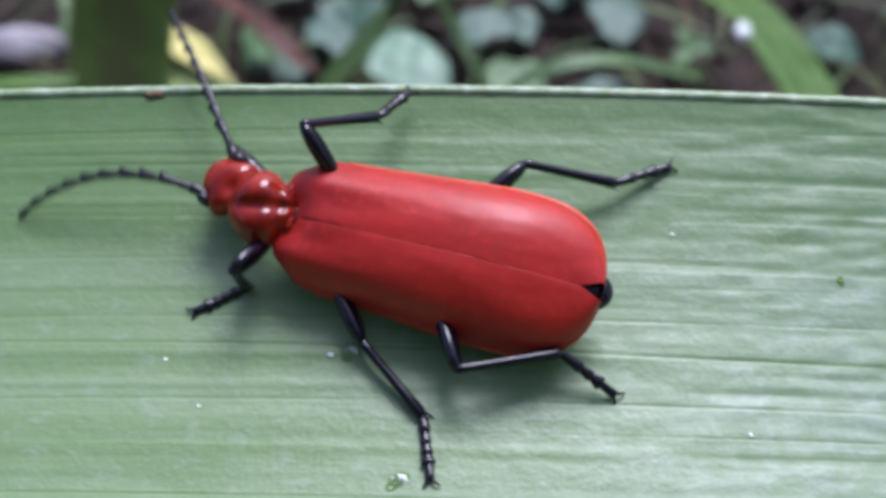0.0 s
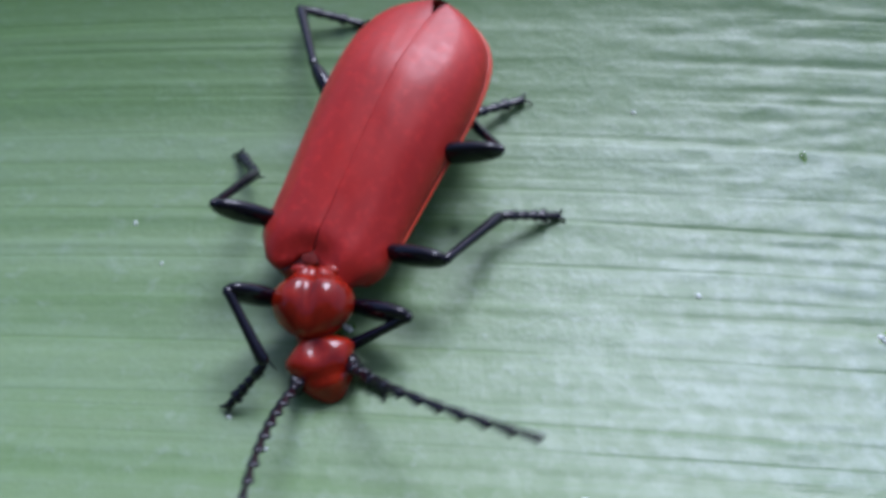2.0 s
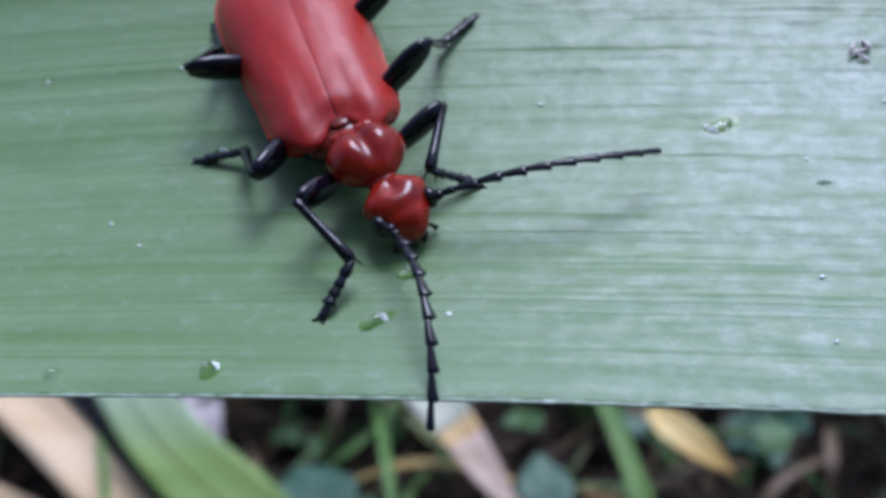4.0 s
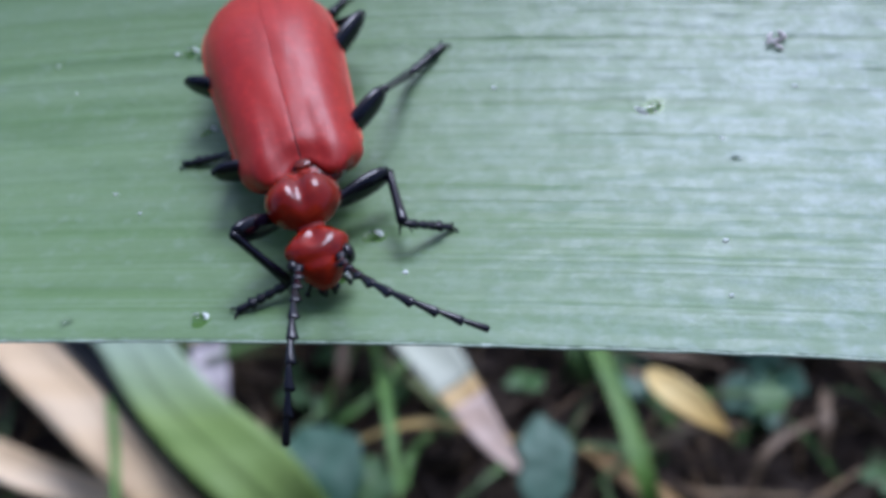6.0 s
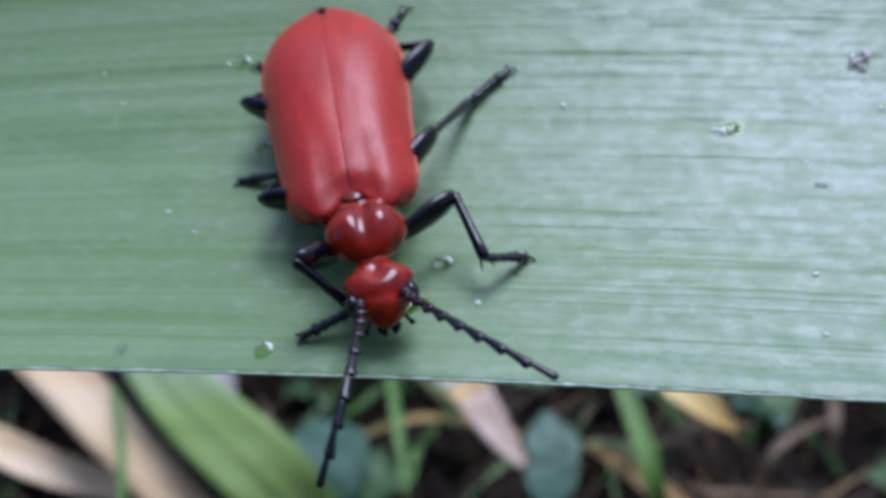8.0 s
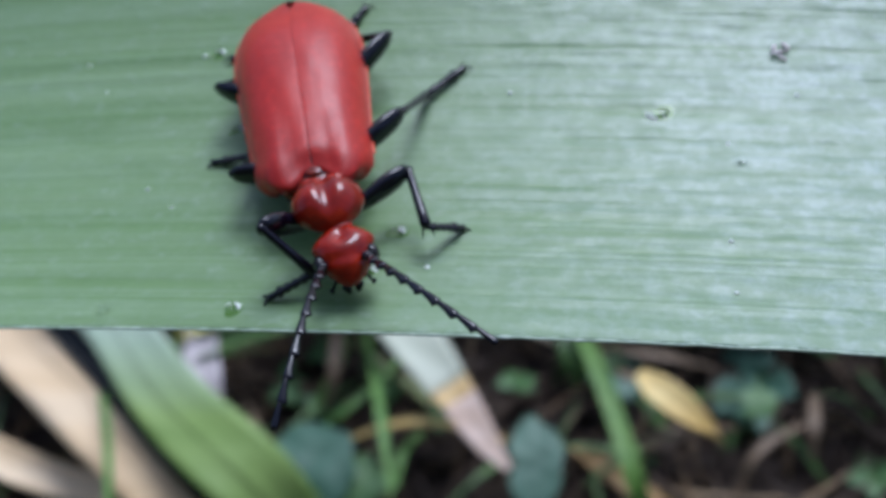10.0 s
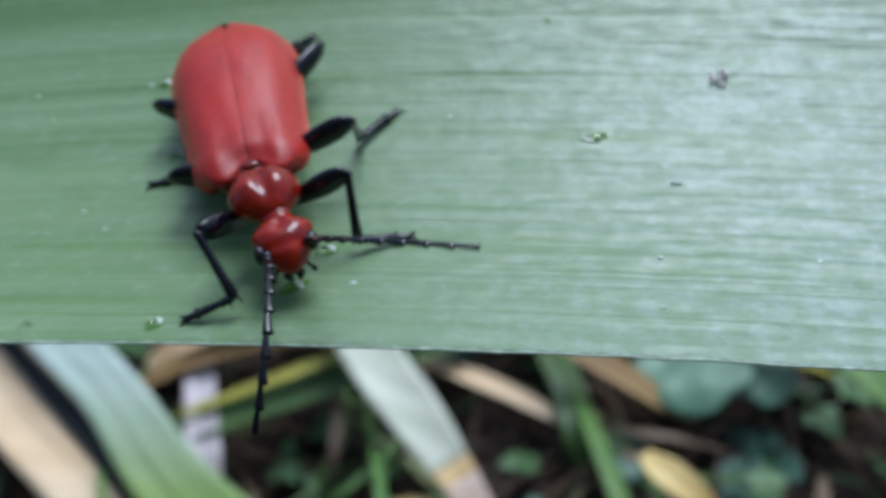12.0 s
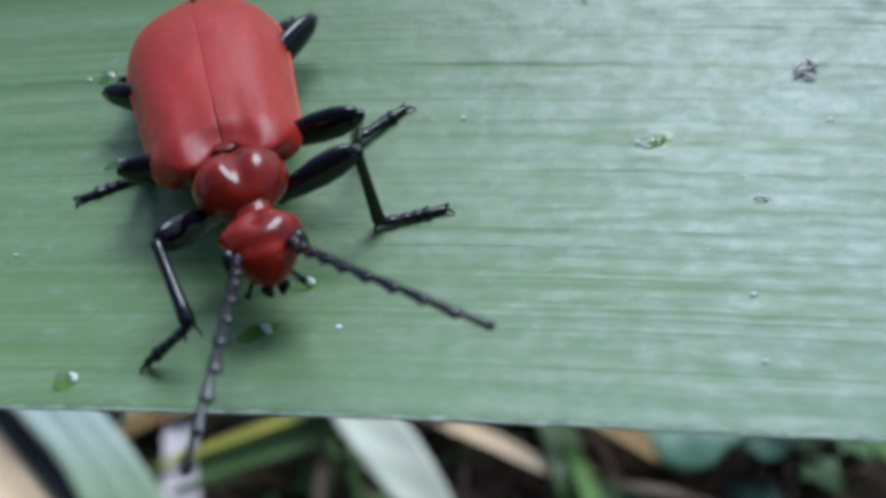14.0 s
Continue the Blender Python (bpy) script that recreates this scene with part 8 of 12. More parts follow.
    walk(limb["ant_L8"], [
    (0, mm(8.45, 0.80, 0.86, 0.0, 15.7, 34.6)), (0.125, mm(7.53, 2.70, 1.68, 0.0, 7.2, 51.2)), (0.25, mm(5.71, 4.71, 2.67, 0.0, -4.6, 72.6)),
    (0.375, mm(3.67, 5.91, 3.36, 0.0, -14.5, 90.9)), (0.5, mm(2.34, 6.38, 3.73, 0.0, -20.5, 101.7)), (0.75, mm(1.59, 6.42, 4.26, 0.0, -28.1, 107.1)),
    (1, mm(1.87, 6.12, 4.83, 0.0, -35.9, 102.5)), (1.167, mm(2.49, 5.89, 5.25, 0.0, -43.1, 91.7)), (1.333, mm(3.40, 5.55, 5.58, 0.0, -48.6, 73.5)),
    (1.5, mm(3.97, 5.42, 5.66, 0.0, -47.8, 62.9)), (1.667, mm(3.97, 5.74, 5.50, 0.0, -41.1, 68.8)), (1.833, mm(3.67, 6.28, 5.12, 0.0, -29.6, 80.1)),
    (2, mm(3.30, 6.81, 4.52, 0.0, -17.1, 88.6)), (2.167, mm(2.70, 7.35, 3.25, 0.0, -0.9, 95.6)), (2.333, mm(1.86, 7.27, 1.25, 0.0, 19.0, 103.8)),
    (2.5, mm(1.52, 6.74, -0.02, 0.0, 31.1, 110.3)), (3, mm(1.99, 7.24, 0.41, 0.0, 21.0, 110.5)), (3.5, mm(3.15, 7.18, 0.98, 0.0, 19.0, 100.9)),
    (4, mm(4.81, 6.64, 1.80, 0.0, 17.0, 89.2)), (4.5, mm(6.53, 5.32, 2.63, 0.0, 14.6, 76.6)), (5, mm(7.68, 3.69, 3.14, 0.0, 12.0, 64.9)),
    (5.5, mm(8.08, 2.34, 3.79, -2.5, 7.7, 54.9)), (6, mm(8.21, 2.01, 3.76, -2.3, 7.7, 49.9)), (6.5, mm(8.22, 1.93, 3.70, -2.6, 14.9, 55.3)),
    (6.667, mm(8.26, 2.06, 3.70, -2.3, 11.9, 49.3)), (6.833, mm(8.29, 2.25, 3.73, -2.0, 6.3, 40.2)), (7, mm(8.31, 2.35, 3.79, -1.7, 1.3, 34.0)),
    (7.5, mm(8.21, 2.15, 4.22, -1.8, -6.2, 36.1)), (8, mm(8.07, 2.84, 4.11, -1.9, -4.1, 40.0)), (8.25, mm(7.96, 3.02, 4.02, -2.3, 0.4, 49.6)),
    (8.5, mm(7.87, 3.12, 3.99, -2.5, 3.0, 56.3)), (8.75, mm(7.87, 3.21, 4.14, -2.2, -3.6, 47.0)), (9, mm(7.90, 3.23, 4.22, -1.8, -9.1, 37.4)),
    (9.833, mm(8.23, 3.22, 3.81, -1.8, -2.5, 35.5)), (10.667, mm(8.53, 3.17, 3.30, -2.0, 7.4, 37.2)), (11.5, mm(8.66, 3.29, 2.93, -2.4, 13.6, 42.2)),
    (11.75, mm(8.47, 3.52, 3.24, -2.6, 5.6, 48.3)), (12, mm(7.91, 4.25, 3.46, -3.1, -1.3, 60.8)), (12.125, mm(7.03, 5.24, 3.14, -3.6, 2.8, 75.6)),
    (12.25, mm(5.17, 6.31, 2.22, -4.0, 12.0, 101.6)), (12.375, mm(3.46, 6.43, 1.26, -3.7, 19.2, 124.4)), (12.5, mm(2.89, 6.26, 0.86, -3.5, 22.2, 132.5)),
    (12.625, mm(3.63, 6.27, 1.01, -4.0, 23.6, 123.5)), (12.75, mm(5.62, 5.92, 1.64, -4.8, 22.1, 97.3)), (12.875, mm(7.60, 4.60, 2.42, -4.4, 14.5, 68.3)),
    (13, mm(8.34, 3.59, 2.86, -3.7, 7.7, 53.9)), (13.25, mm(8.18, 3.80, 3.54, -3.4, -3.4, 49.9)), (13.5, mm(7.79, 4.38, 3.97, -3.5, -11.0, 50.7)),
    (13.75, mm(8.25, 3.84, 3.54, -3.3, -4.9, 46.4)), (14, mm(8.81, 2.98, 2.77, -3.0, 5.5, 41.4)),
    ])
    walk(limb["ant_L9"], [
    (0, mm(9.04, 1.21, 0.66, 0.0, 17.7, 40.0)), (0.125, mm(7.99, 3.27, 1.58, 0.0, 9.4, 56.7)), (0.25, mm(5.93, 5.41, 2.73, 0.0, -2.3, 77.9)),
    (0.375, mm(3.66, 6.62, 3.55, 0.0, -12.5, 95.8)), (0.5, mm(2.20, 7.06, 3.99, 0.0, -18.8, 106.1)), (0.75, mm(1.40, 7.04, 4.61, 0.0, -26.7, 111.0)),
    (1, mm(1.75, 6.70, 5.26, 0.0, -34.7, 105.7)), (1.167, mm(2.48, 6.43, 5.75, 0.0, -42.4, 94.1)), (1.333, mm(3.53, 6.02, 6.13, 0.0, -48.1, 74.7)),
    (1.5, mm(4.20, 5.86, 6.20, 0.0, -47.1, 63.5)), (1.667, mm(4.17, 6.26, 5.98, 0.0, -39.6, 69.9)), (1.833, mm(3.78, 6.91, 5.48, 0.0, -26.7, 81.9)),
    (2, mm(3.32, 7.51, 4.74, 0.0, -13.3, 90.4)), (2.167, mm(2.63, 8.08, 3.27, 0.0, 3.0, 96.5)), (2.333, mm(1.69, 7.95, 1.01, 0.0, 22.7, 103.7)),
    (2.5, mm(1.30, 7.33, -0.40, 0.0, 34.6, 109.7)), (3, mm(1.75, 7.89, 0.14, 0.0, 23.7, 111.7)), (3.5, mm(3.02, 7.87, 0.74, 0.0, 22.3, 103.3)),
    (4, mm(4.82, 7.34, 1.59, 0.0, 21.2, 92.9)), (4.5, mm(6.70, 6.02, 2.45, 0.0, 20.0, 81.7)), (5, mm(7.99, 4.34, 2.99, 0.0, 18.4, 71.0)),
    (5.5, mm(8.50, 2.94, 3.69, -2.7, 15.1, 61.3)), (6, mm(8.67, 2.57, 3.67, -2.6, 14.9, 56.2)), (6.5, mm(8.63, 2.52, 3.51, -3.0, 23.8, 64.0)),
    (6.667, mm(8.73, 2.61, 3.55, -2.7, 20.3, 56.0)), (6.833, mm(8.85, 2.72, 3.65, -2.2, 13.3, 44.3)), (7, mm(8.92, 2.77, 3.77, -1.8, 7.3, 36.9)),
    (7.5, mm(8.80, 2.58, 4.30, -2.0, 1.0, 41.3)), (8, mm(8.64, 3.31, 4.16, -2.1, 1.7, 43.6)), (8.25, mm(8.45, 3.58, 4.02, -2.5, 7.1, 54.6)),
    (8.5, mm(8.29, 3.74, 3.95, -2.7, 10.3, 62.5)), (8.75, mm(8.37, 3.74, 4.18, -2.3, 2.5, 51.1)), (9, mm(8.48, 3.68, 4.33, -1.9, -4.2, 39.6)),
    (9.833, mm(8.83, 3.65, 3.84, -1.9, 2.5, 37.8)), (10.667, mm(9.11, 3.61, 3.21, -2.2, 13.0, 40.4)), (11.5, mm(9.19, 3.77, 2.77, -2.7, 19.7, 46.4)),
    (11.75, mm(8.96, 4.07, 3.17, -2.9, 11.1, 52.9)), (12, mm(8.27, 4.89, 3.48, -3.2, 3.5, 65.4)), (12.125, mm(7.22, 5.96, 3.10, -3.7, 7.5, 80.2)),
    (12.25, mm(5.04, 7.02, 2.06, -4.0, 16.0, 106.4)), (12.375, mm(3.07, 7.01, 1.01, -3.5, 22.0, 129.8)), (12.5, mm(2.43, 6.77, 0.58, -3.2, 24.3, 138.3)),
    (12.625, mm(3.25, 6.83, 0.71, -3.8, 26.4, 129.4)), (12.75, mm(5.54, 6.59, 1.36, -4.9, 26.5, 102.7)), (12.875, mm(7.86, 5.26, 2.23, -4.6, 19.6, 73.2)),
    (13, mm(8.77, 4.18, 2.76, -4.0, 12.7, 58.6)), (13.25, mm(8.65, 4.36, 3.58, -3.6, 0.9, 53.7)), (13.5, mm(8.24, 4.94, 4.12, -3.7, -7.1, 54.0)),
    (13.75, mm(8.76, 4.37, 3.61, -3.5, -0.7, 50.2)), (14, mm(9.37, 3.46, 2.69, -3.3, 10.4, 45.9)),
    ])
    walk(limb["ant_L10"], [
    (0, mm(9.58, 1.66, 0.44, 0.0, 19.4, 44.9)), (0.125, mm(8.39, 3.88, 1.46, 0.0, 11.3, 61.7)), (0.25, mm(6.08, 6.13, 2.76, 0.0, -0.3, 82.7)),
    (0.375, mm(3.59, 7.34, 3.71, 0.0, -10.6, 100.2)), (0.5, mm(2.00, 7.73, 4.23, 0.0, -17.1, 110.2)), (0.75, mm(1.16, 7.65, 4.94, 0.0, -25.3, 114.5)),
    (1, mm(1.58, 7.29, 5.68, 0.0, -33.4, 108.7)), (1.167, mm(2.44, 6.97, 6.25, 0.0, -41.6, 96.5)), (1.333, mm(3.66, 6.49, 6.68, 0.0, -47.7, 76.0)),
    (1.5, mm(4.42, 6.31, 6.74, 0.0, -46.5, 64.1)), (1.667, mm(4.37, 6.79, 6.45, 0.0, -38.1, 70.8)), (1.833, mm(3.87, 7.56, 5.82, 0.0, -24.0, 83.5)),
    (2, mm(3.32, 8.23, 4.90, 0.0, -9.6, 92.1)), (2.167, mm(2.55, 8.81, 3.23, 0.0, 6.8, 97.5)), (2.333, mm(1.53, 8.61, 0.72, 0.0, 26.2, 103.5)),
    (2.5, mm(1.10, 7.90, -0.82, 0.0, 38.0, 109.1)), (3, mm(1.50, 8.51, -0.15, 0.0, 26.2, 113.0)), (3.5, mm(2.86, 8.53, 0.46, 0.0, 25.2, 105.5)),
    (4, mm(4.78, 8.03, 1.32, 0.0, 24.7, 96.2)), (4.5, mm(6.80, 6.70, 2.20, 0.0, 24.2, 86.0)), (5, mm(8.22, 5.00, 2.75, 0.0, 23.3, 76.2)),
    (5.5, mm(8.84, 3.56, 3.50, -3.0, 20.7, 66.7)), (6, mm(9.08, 3.16, 3.48, -2.8, 20.5, 61.5)), (6.5, mm(8.92, 3.13, 3.20, -3.3, 30.0, 71.1)),
    (6.667, mm(9.11, 3.18, 3.29, -3.0, 26.5, 61.4)), (6.833, mm(9.37, 3.22, 3.47, -2.4, 19.0, 47.6)), (7, mm(9.50, 3.21, 3.67, -2.0, 12.6, 39.5)),
    (7.5, mm(9.35, 3.07, 4.29, -2.2, 7.4, 46.2)), (8, mm(9.17, 3.82, 4.14, -2.2, 6.9, 46.8)), (8.25, mm(8.87, 4.18, 3.93, -2.6, 12.6, 58.8)),
    (8.5, mm(8.62, 4.38, 3.82, -2.9, 16.0, 67.7)), (8.75, mm(8.83, 4.32, 4.15, -2.5, 7.8, 54.5)), (9, mm(9.05, 4.15, 4.39, -2.0, 0.3, 41.7)),
    (9.833, mm(9.40, 4.10, 3.81, -2.1, 7.0, 40.0)), (10.667, mm(9.65, 4.08, 3.04, -2.4, 17.9, 43.2)), (11.5, mm(9.67, 4.28, 2.51, -3.0, 24.7, 50.2)),
    (11.75, mm(9.40, 4.65, 3.03, -3.1, 15.7, 57.1)), (12, mm(8.57, 5.56, 3.44, -3.3, 7.6, 69.5)), (12.125, mm(7.34, 6.68, 3.01, -3.8, 11.5, 84.3)),
    (12.25, mm(4.83, 7.70, 1.85, -3.9, 19.3, 110.7)), (12.375, mm(2.63, 7.53, 0.74, -3.2, 24.0, 134.5)), (12.5, mm(1.93, 7.21, 0.27, -2.9, 25.9, 143.2)),
    (12.625, mm(2.83, 7.34, 0.38, -3.6, 28.6, 134.3)), (12.75, mm(5.39, 7.24, 1.03, -4.9, 30.0, 107.8)), (12.875, mm(8.06, 5.93, 1.99, -4.8, 23.9, 77.7)),
    (13, mm(9.15, 4.79, 2.60, -4.2, 17.0, 62.8)), (13.25, mm(9.08, 4.95, 3.57, -3.8, 4.9, 57.3)), (13.5, mm(8.67, 5.53, 4.20, -3.8, -3.4, 56.9)),
    (13.75, mm(9.23, 4.94, 3.62, -3.6, 3.2, 53.6)), (14, mm(9.87, 3.98, 2.56, -3.6, 14.6, 50.0)),
    ])
    walk(limb["femur_RF"], [
    (0, mm(0.93, -0.80, 1.05, 0.0, 11.8, -27.0)), (0.125, mm(0.93, -0.74, 1.05, 0.0, 13.7, -39.7)), (0.25, mm(0.93, -0.67, 1.05, 0.0, 15.7, -54.5)),
    (0.375, mm(0.93, -0.60, 1.05, 0.0, 15.5, -66.9)), (0.5, mm(0.94, -0.52, 1.05, 0.0, 11.9, -74.0)), (0.625, mm(0.96, -0.42, 1.05, 0.0, 2.9, -75.0)),
    (0.75, mm(0.99, -0.31, 1.05, -0.0, -11.1, -71.5)), (0.875, mm(1.02, -0.20, 1.05, -0.0, -25.9, -66.1)),
    (1, mm(1.06, -0.13, 1.05, -0.0, -36.5, -61.6)), (1.25, mm(1.18, -0.10, 1.06, -0.0, -48.4, -56.8)),
    (1.5, mm(1.27, -0.12, 1.07, -0.0, -54.9, -53.3)), (1.625, mm(1.25, -0.11, 1.08, -0.0, -55.9, -51.9)),
    (1.75, mm(1.20, -0.10, 1.09, -0.0, -55.5, -50.8)), (1.875, mm(1.14, -0.10, 1.10, -0.0, -53.7, -52.1)),
    (2, mm(1.13, -0.11, 1.10, -0.0, -50.0, -57.6)), (2.167, mm(1.19, -0.19, 1.10, -0.0, -34.3, -76.9)),
    (2.333, mm(1.30, -0.29, 1.08, 0.0, -7.1, -95.2)), (2.5, mm(1.39, -0.35, 1.07, 0.0, 5.8, -100.3)),
    (2.667, mm(1.42, -0.33, 1.06, -0.0, -1.6, -87.6)), (2.833, mm(1.43, -0.27, 1.05, -0.0, -20.7, -61.4)),
    (3, mm(1.43, -0.26, 1.05, -0.0, -29.3, -46.1)), (3.625, mm(1.39, -0.39, 1.05, -0.0, -30.7, -44.3)),
    (4.25, mm(1.35, -0.56, 1.05, -0.0, -29.1, -49.9)), (4.875, mm(1.30, -0.73, 1.05, -0.0, -26.2, -57.7)),
    (5.5, mm(1.25, -0.90, 1.05, -0.0, -25.0, -62.3)), (5.75, mm(1.25, -0.97, 1.05, -0.0, -28.7, -57.8)),
    (6, mm(1.25, -1.02, 1.05, -0.0, -33.1, -51.4)), (6.5, mm(1.25, -0.98, 1.05, -0.0, -33.1, -52.3)), (7, mm(1.25, -0.80, 1.05, -0.0, -35.7, -40.7)),
    (7.5, mm(1.25, -0.70, 1.05, -0.0, -36.7, -51.6)), (8, mm(1.25, -0.48, 1.05, -0.0, -36.4, -44.5)),
    (8.25, mm(1.25, -0.48, 1.05, -0.0, -34.7, -48.4)), (8.5, mm(1.25, -0.50, 1.05, -0.0, -33.3, -52.0)),
    (8.75, mm(1.25, -0.50, 1.05, -0.0, -34.6, -48.1)), (9, mm(1.25, -0.48, 1.05, -0.0, -36.0, -44.4)),
    (9.833, mm(1.39, -0.43, 1.04, -0.0, -37.7, -49.0)), (10.667, mm(1.54, -0.36, 1.04, -0.0, -38.6, -55.9)),
    (11.5, mm(1.66, -0.34, 1.03, -0.0, -37.3, -59.2)), (11.75, mm(1.63, -0.38, 1.01, -0.0, -32.7, -53.0)),
    (12, mm(1.58, -0.49, 1.00, -0.0, -26.4, -44.8)), (12.5, mm(1.52, -0.90, 0.99, -0.0, -23.9, -37.9)),
    (13, mm(1.52, -0.83, 0.99, -0.0, -21.6, -42.9)), (13.5, mm(1.54, -0.42, 1.00, -0.0, -28.7, -37.9)),
    (13.75, mm(1.52, -0.44, 0.99, -0.0, -25.4, -39.0)), (14, mm(1.50, -0.53, 0.97, -0.0, -20.0, -41.0)),
    ])
    walk(limb["tibia_RF"], [
        (0, mm(3.15, -1.93, 0.53, 0, -20.2, 118.7)),
        (0.125, mm(2.83, -2.32, 0.45, 0, -17.3, 96.4)),
        (0.25, mm(2.35, -2.67, 0.36, 0, -9.5, 70.8)),
        (0.375, mm(1.89, -2.86, 0.37, 0, 0.0, 53.3)),
        (0.5, mm(1.63, -2.91, 0.53, 0, 9.2, 43.3)),
        (0.625, mm(1.62, -2.88, 0.92, 0, 23.1, 35.7)),
        (0.75, mm(1.78, -2.68, 1.54, 0, 45.1, 25.8)),
        (0.875, mm(1.95, -2.29, 2.16, 0, 66.6, 6.1)),
        (1, mm(2.03, -1.93, 2.56, 0, 75.2, -23.4)),
        (1.25, mm(2.11, -1.51, 2.96, 0, 77.3, -58.1)),
        (1.5, mm(2.14, -1.29, 3.15, 0, 81.4, -44.7)),
        (1.562, mm(2.14, -1.26, 3.17, 0, 78.9, -9.0)),
        (1.625, mm(2.13, -1.23, 3.19, 0, 77.5, 22.8)),
        (1.75, mm(2.11, -1.22, 3.19, 0, 56.4, 48.3)),
        (1.875, mm(2.07, -1.29, 3.15, 0, 33.2, 52.5)),
        (2, mm(2.01, -1.49, 3.05, 0, 18.5, 50.9)),
        (2.167, mm(1.67, -2.24, 2.53, 0, 7.5, 38.0)),
        (2.333, mm(1.07, -2.81, 1.39, 0, -2.2, 17.5)),
        (2.5, mm(0.94, -2.84, 0.81, 0, -6.8, 4.0)),
        (2.667, mm(1.53, -2.87, 1.13, 0, -2.8, 3.6)),
        (2.833, mm(2.57, -2.36, 1.95, 0, 5.8, 8.6)),
        (3, mm(2.97, -1.86, 2.30, 0, 10.3, 12.7)),
        (3.5, mm(2.96, -1.91, 2.34, 0, 17.7, 18.2)),
        (3.625, mm(2.96, -1.92, 2.35, 0, 19.6, 19.6)),
        (4, mm(2.85, -2.13, 2.31, 0, 21.1, 23.6)),
        (4.25, mm(2.78, -2.26, 2.29, 0, 22.2, 26.2)),
        (4.5, mm(2.68, -2.42, 2.24, 0, 23.1, 29.6)),
        (4.875, mm(2.52, -2.66, 2.17, 0, 24.7, 34.8)),
        (5, mm(2.48, -2.72, 2.16, 0, 25.4, 37.0)),
        (5.5, mm(2.32, -2.94, 2.13, 0, 28.5, 46.2)),
        (5.75, mm(2.44, -2.86, 2.27, 0, 40.1, 50.4)),
        (6, mm(2.58, -2.69, 2.44, 0, 48.1, 51.8)),
        (6.5, mm(2.55, -2.67, 2.44, 0, 43.8, 49.0)),
        (7, mm(2.82, -2.15, 2.54, 0, 53.9, 56.3)),
        (7.5, mm(2.52, -2.30, 2.57, 0, 49.2, 43.6)),
        (8, mm(2.71, -1.92, 2.56, 0, 52.4, 66.7)),
        (8.25, mm(2.64, -2.05, 2.50, 0, 48.4, 67.6)),
        (8.5, mm(2.56, -2.18, 2.45, 0, 45.2, 65.4)),
        (8.75, mm(2.65, -2.06, 2.50, 0, 49.6, 62.1)),
        (9, mm(2.72, -1.92, 2.55, 0, 52.7, 58.0)),
        (9.8, mm(2.71, -1.95, 2.59, 0, 49.7, 59.5)),
        (9.833, mm(2.71, -1.95, 2.60, 0, 49.6, 59.6)),
        (10.6, mm(2.66, -2.00, 2.63, 0, 47.0, 62.2)),
        (10.667, mm(2.66, -2.01, 2.63, 0, 46.8, 62.4)),
        (11.5, mm(2.70, -2.08, 2.57, 0, 43.0, 56.0)),
        (11.75, mm(2.92, -2.09, 2.39, 0, 43.7, 42.8)),
        (12, mm(3.20, -2.10, 2.13, 0, 43.7, 21.6)),
        (12.5, mm(3.36, -2.33, 2.02, 0, 25.1, 4.2)),
        (13, mm(3.25, -2.44, 1.93, 0, 22.0, 4.0)),
        (13.5, mm(3.30, -1.79, 2.22, 0, 35.9, 6.8)),
        (13.75, mm(3.31, -1.89, 2.08, 0, 37.5, 8.1)),
        (14, mm(3.31, -2.10, 1.84, 0, 25.5, 9.2)),
    ])
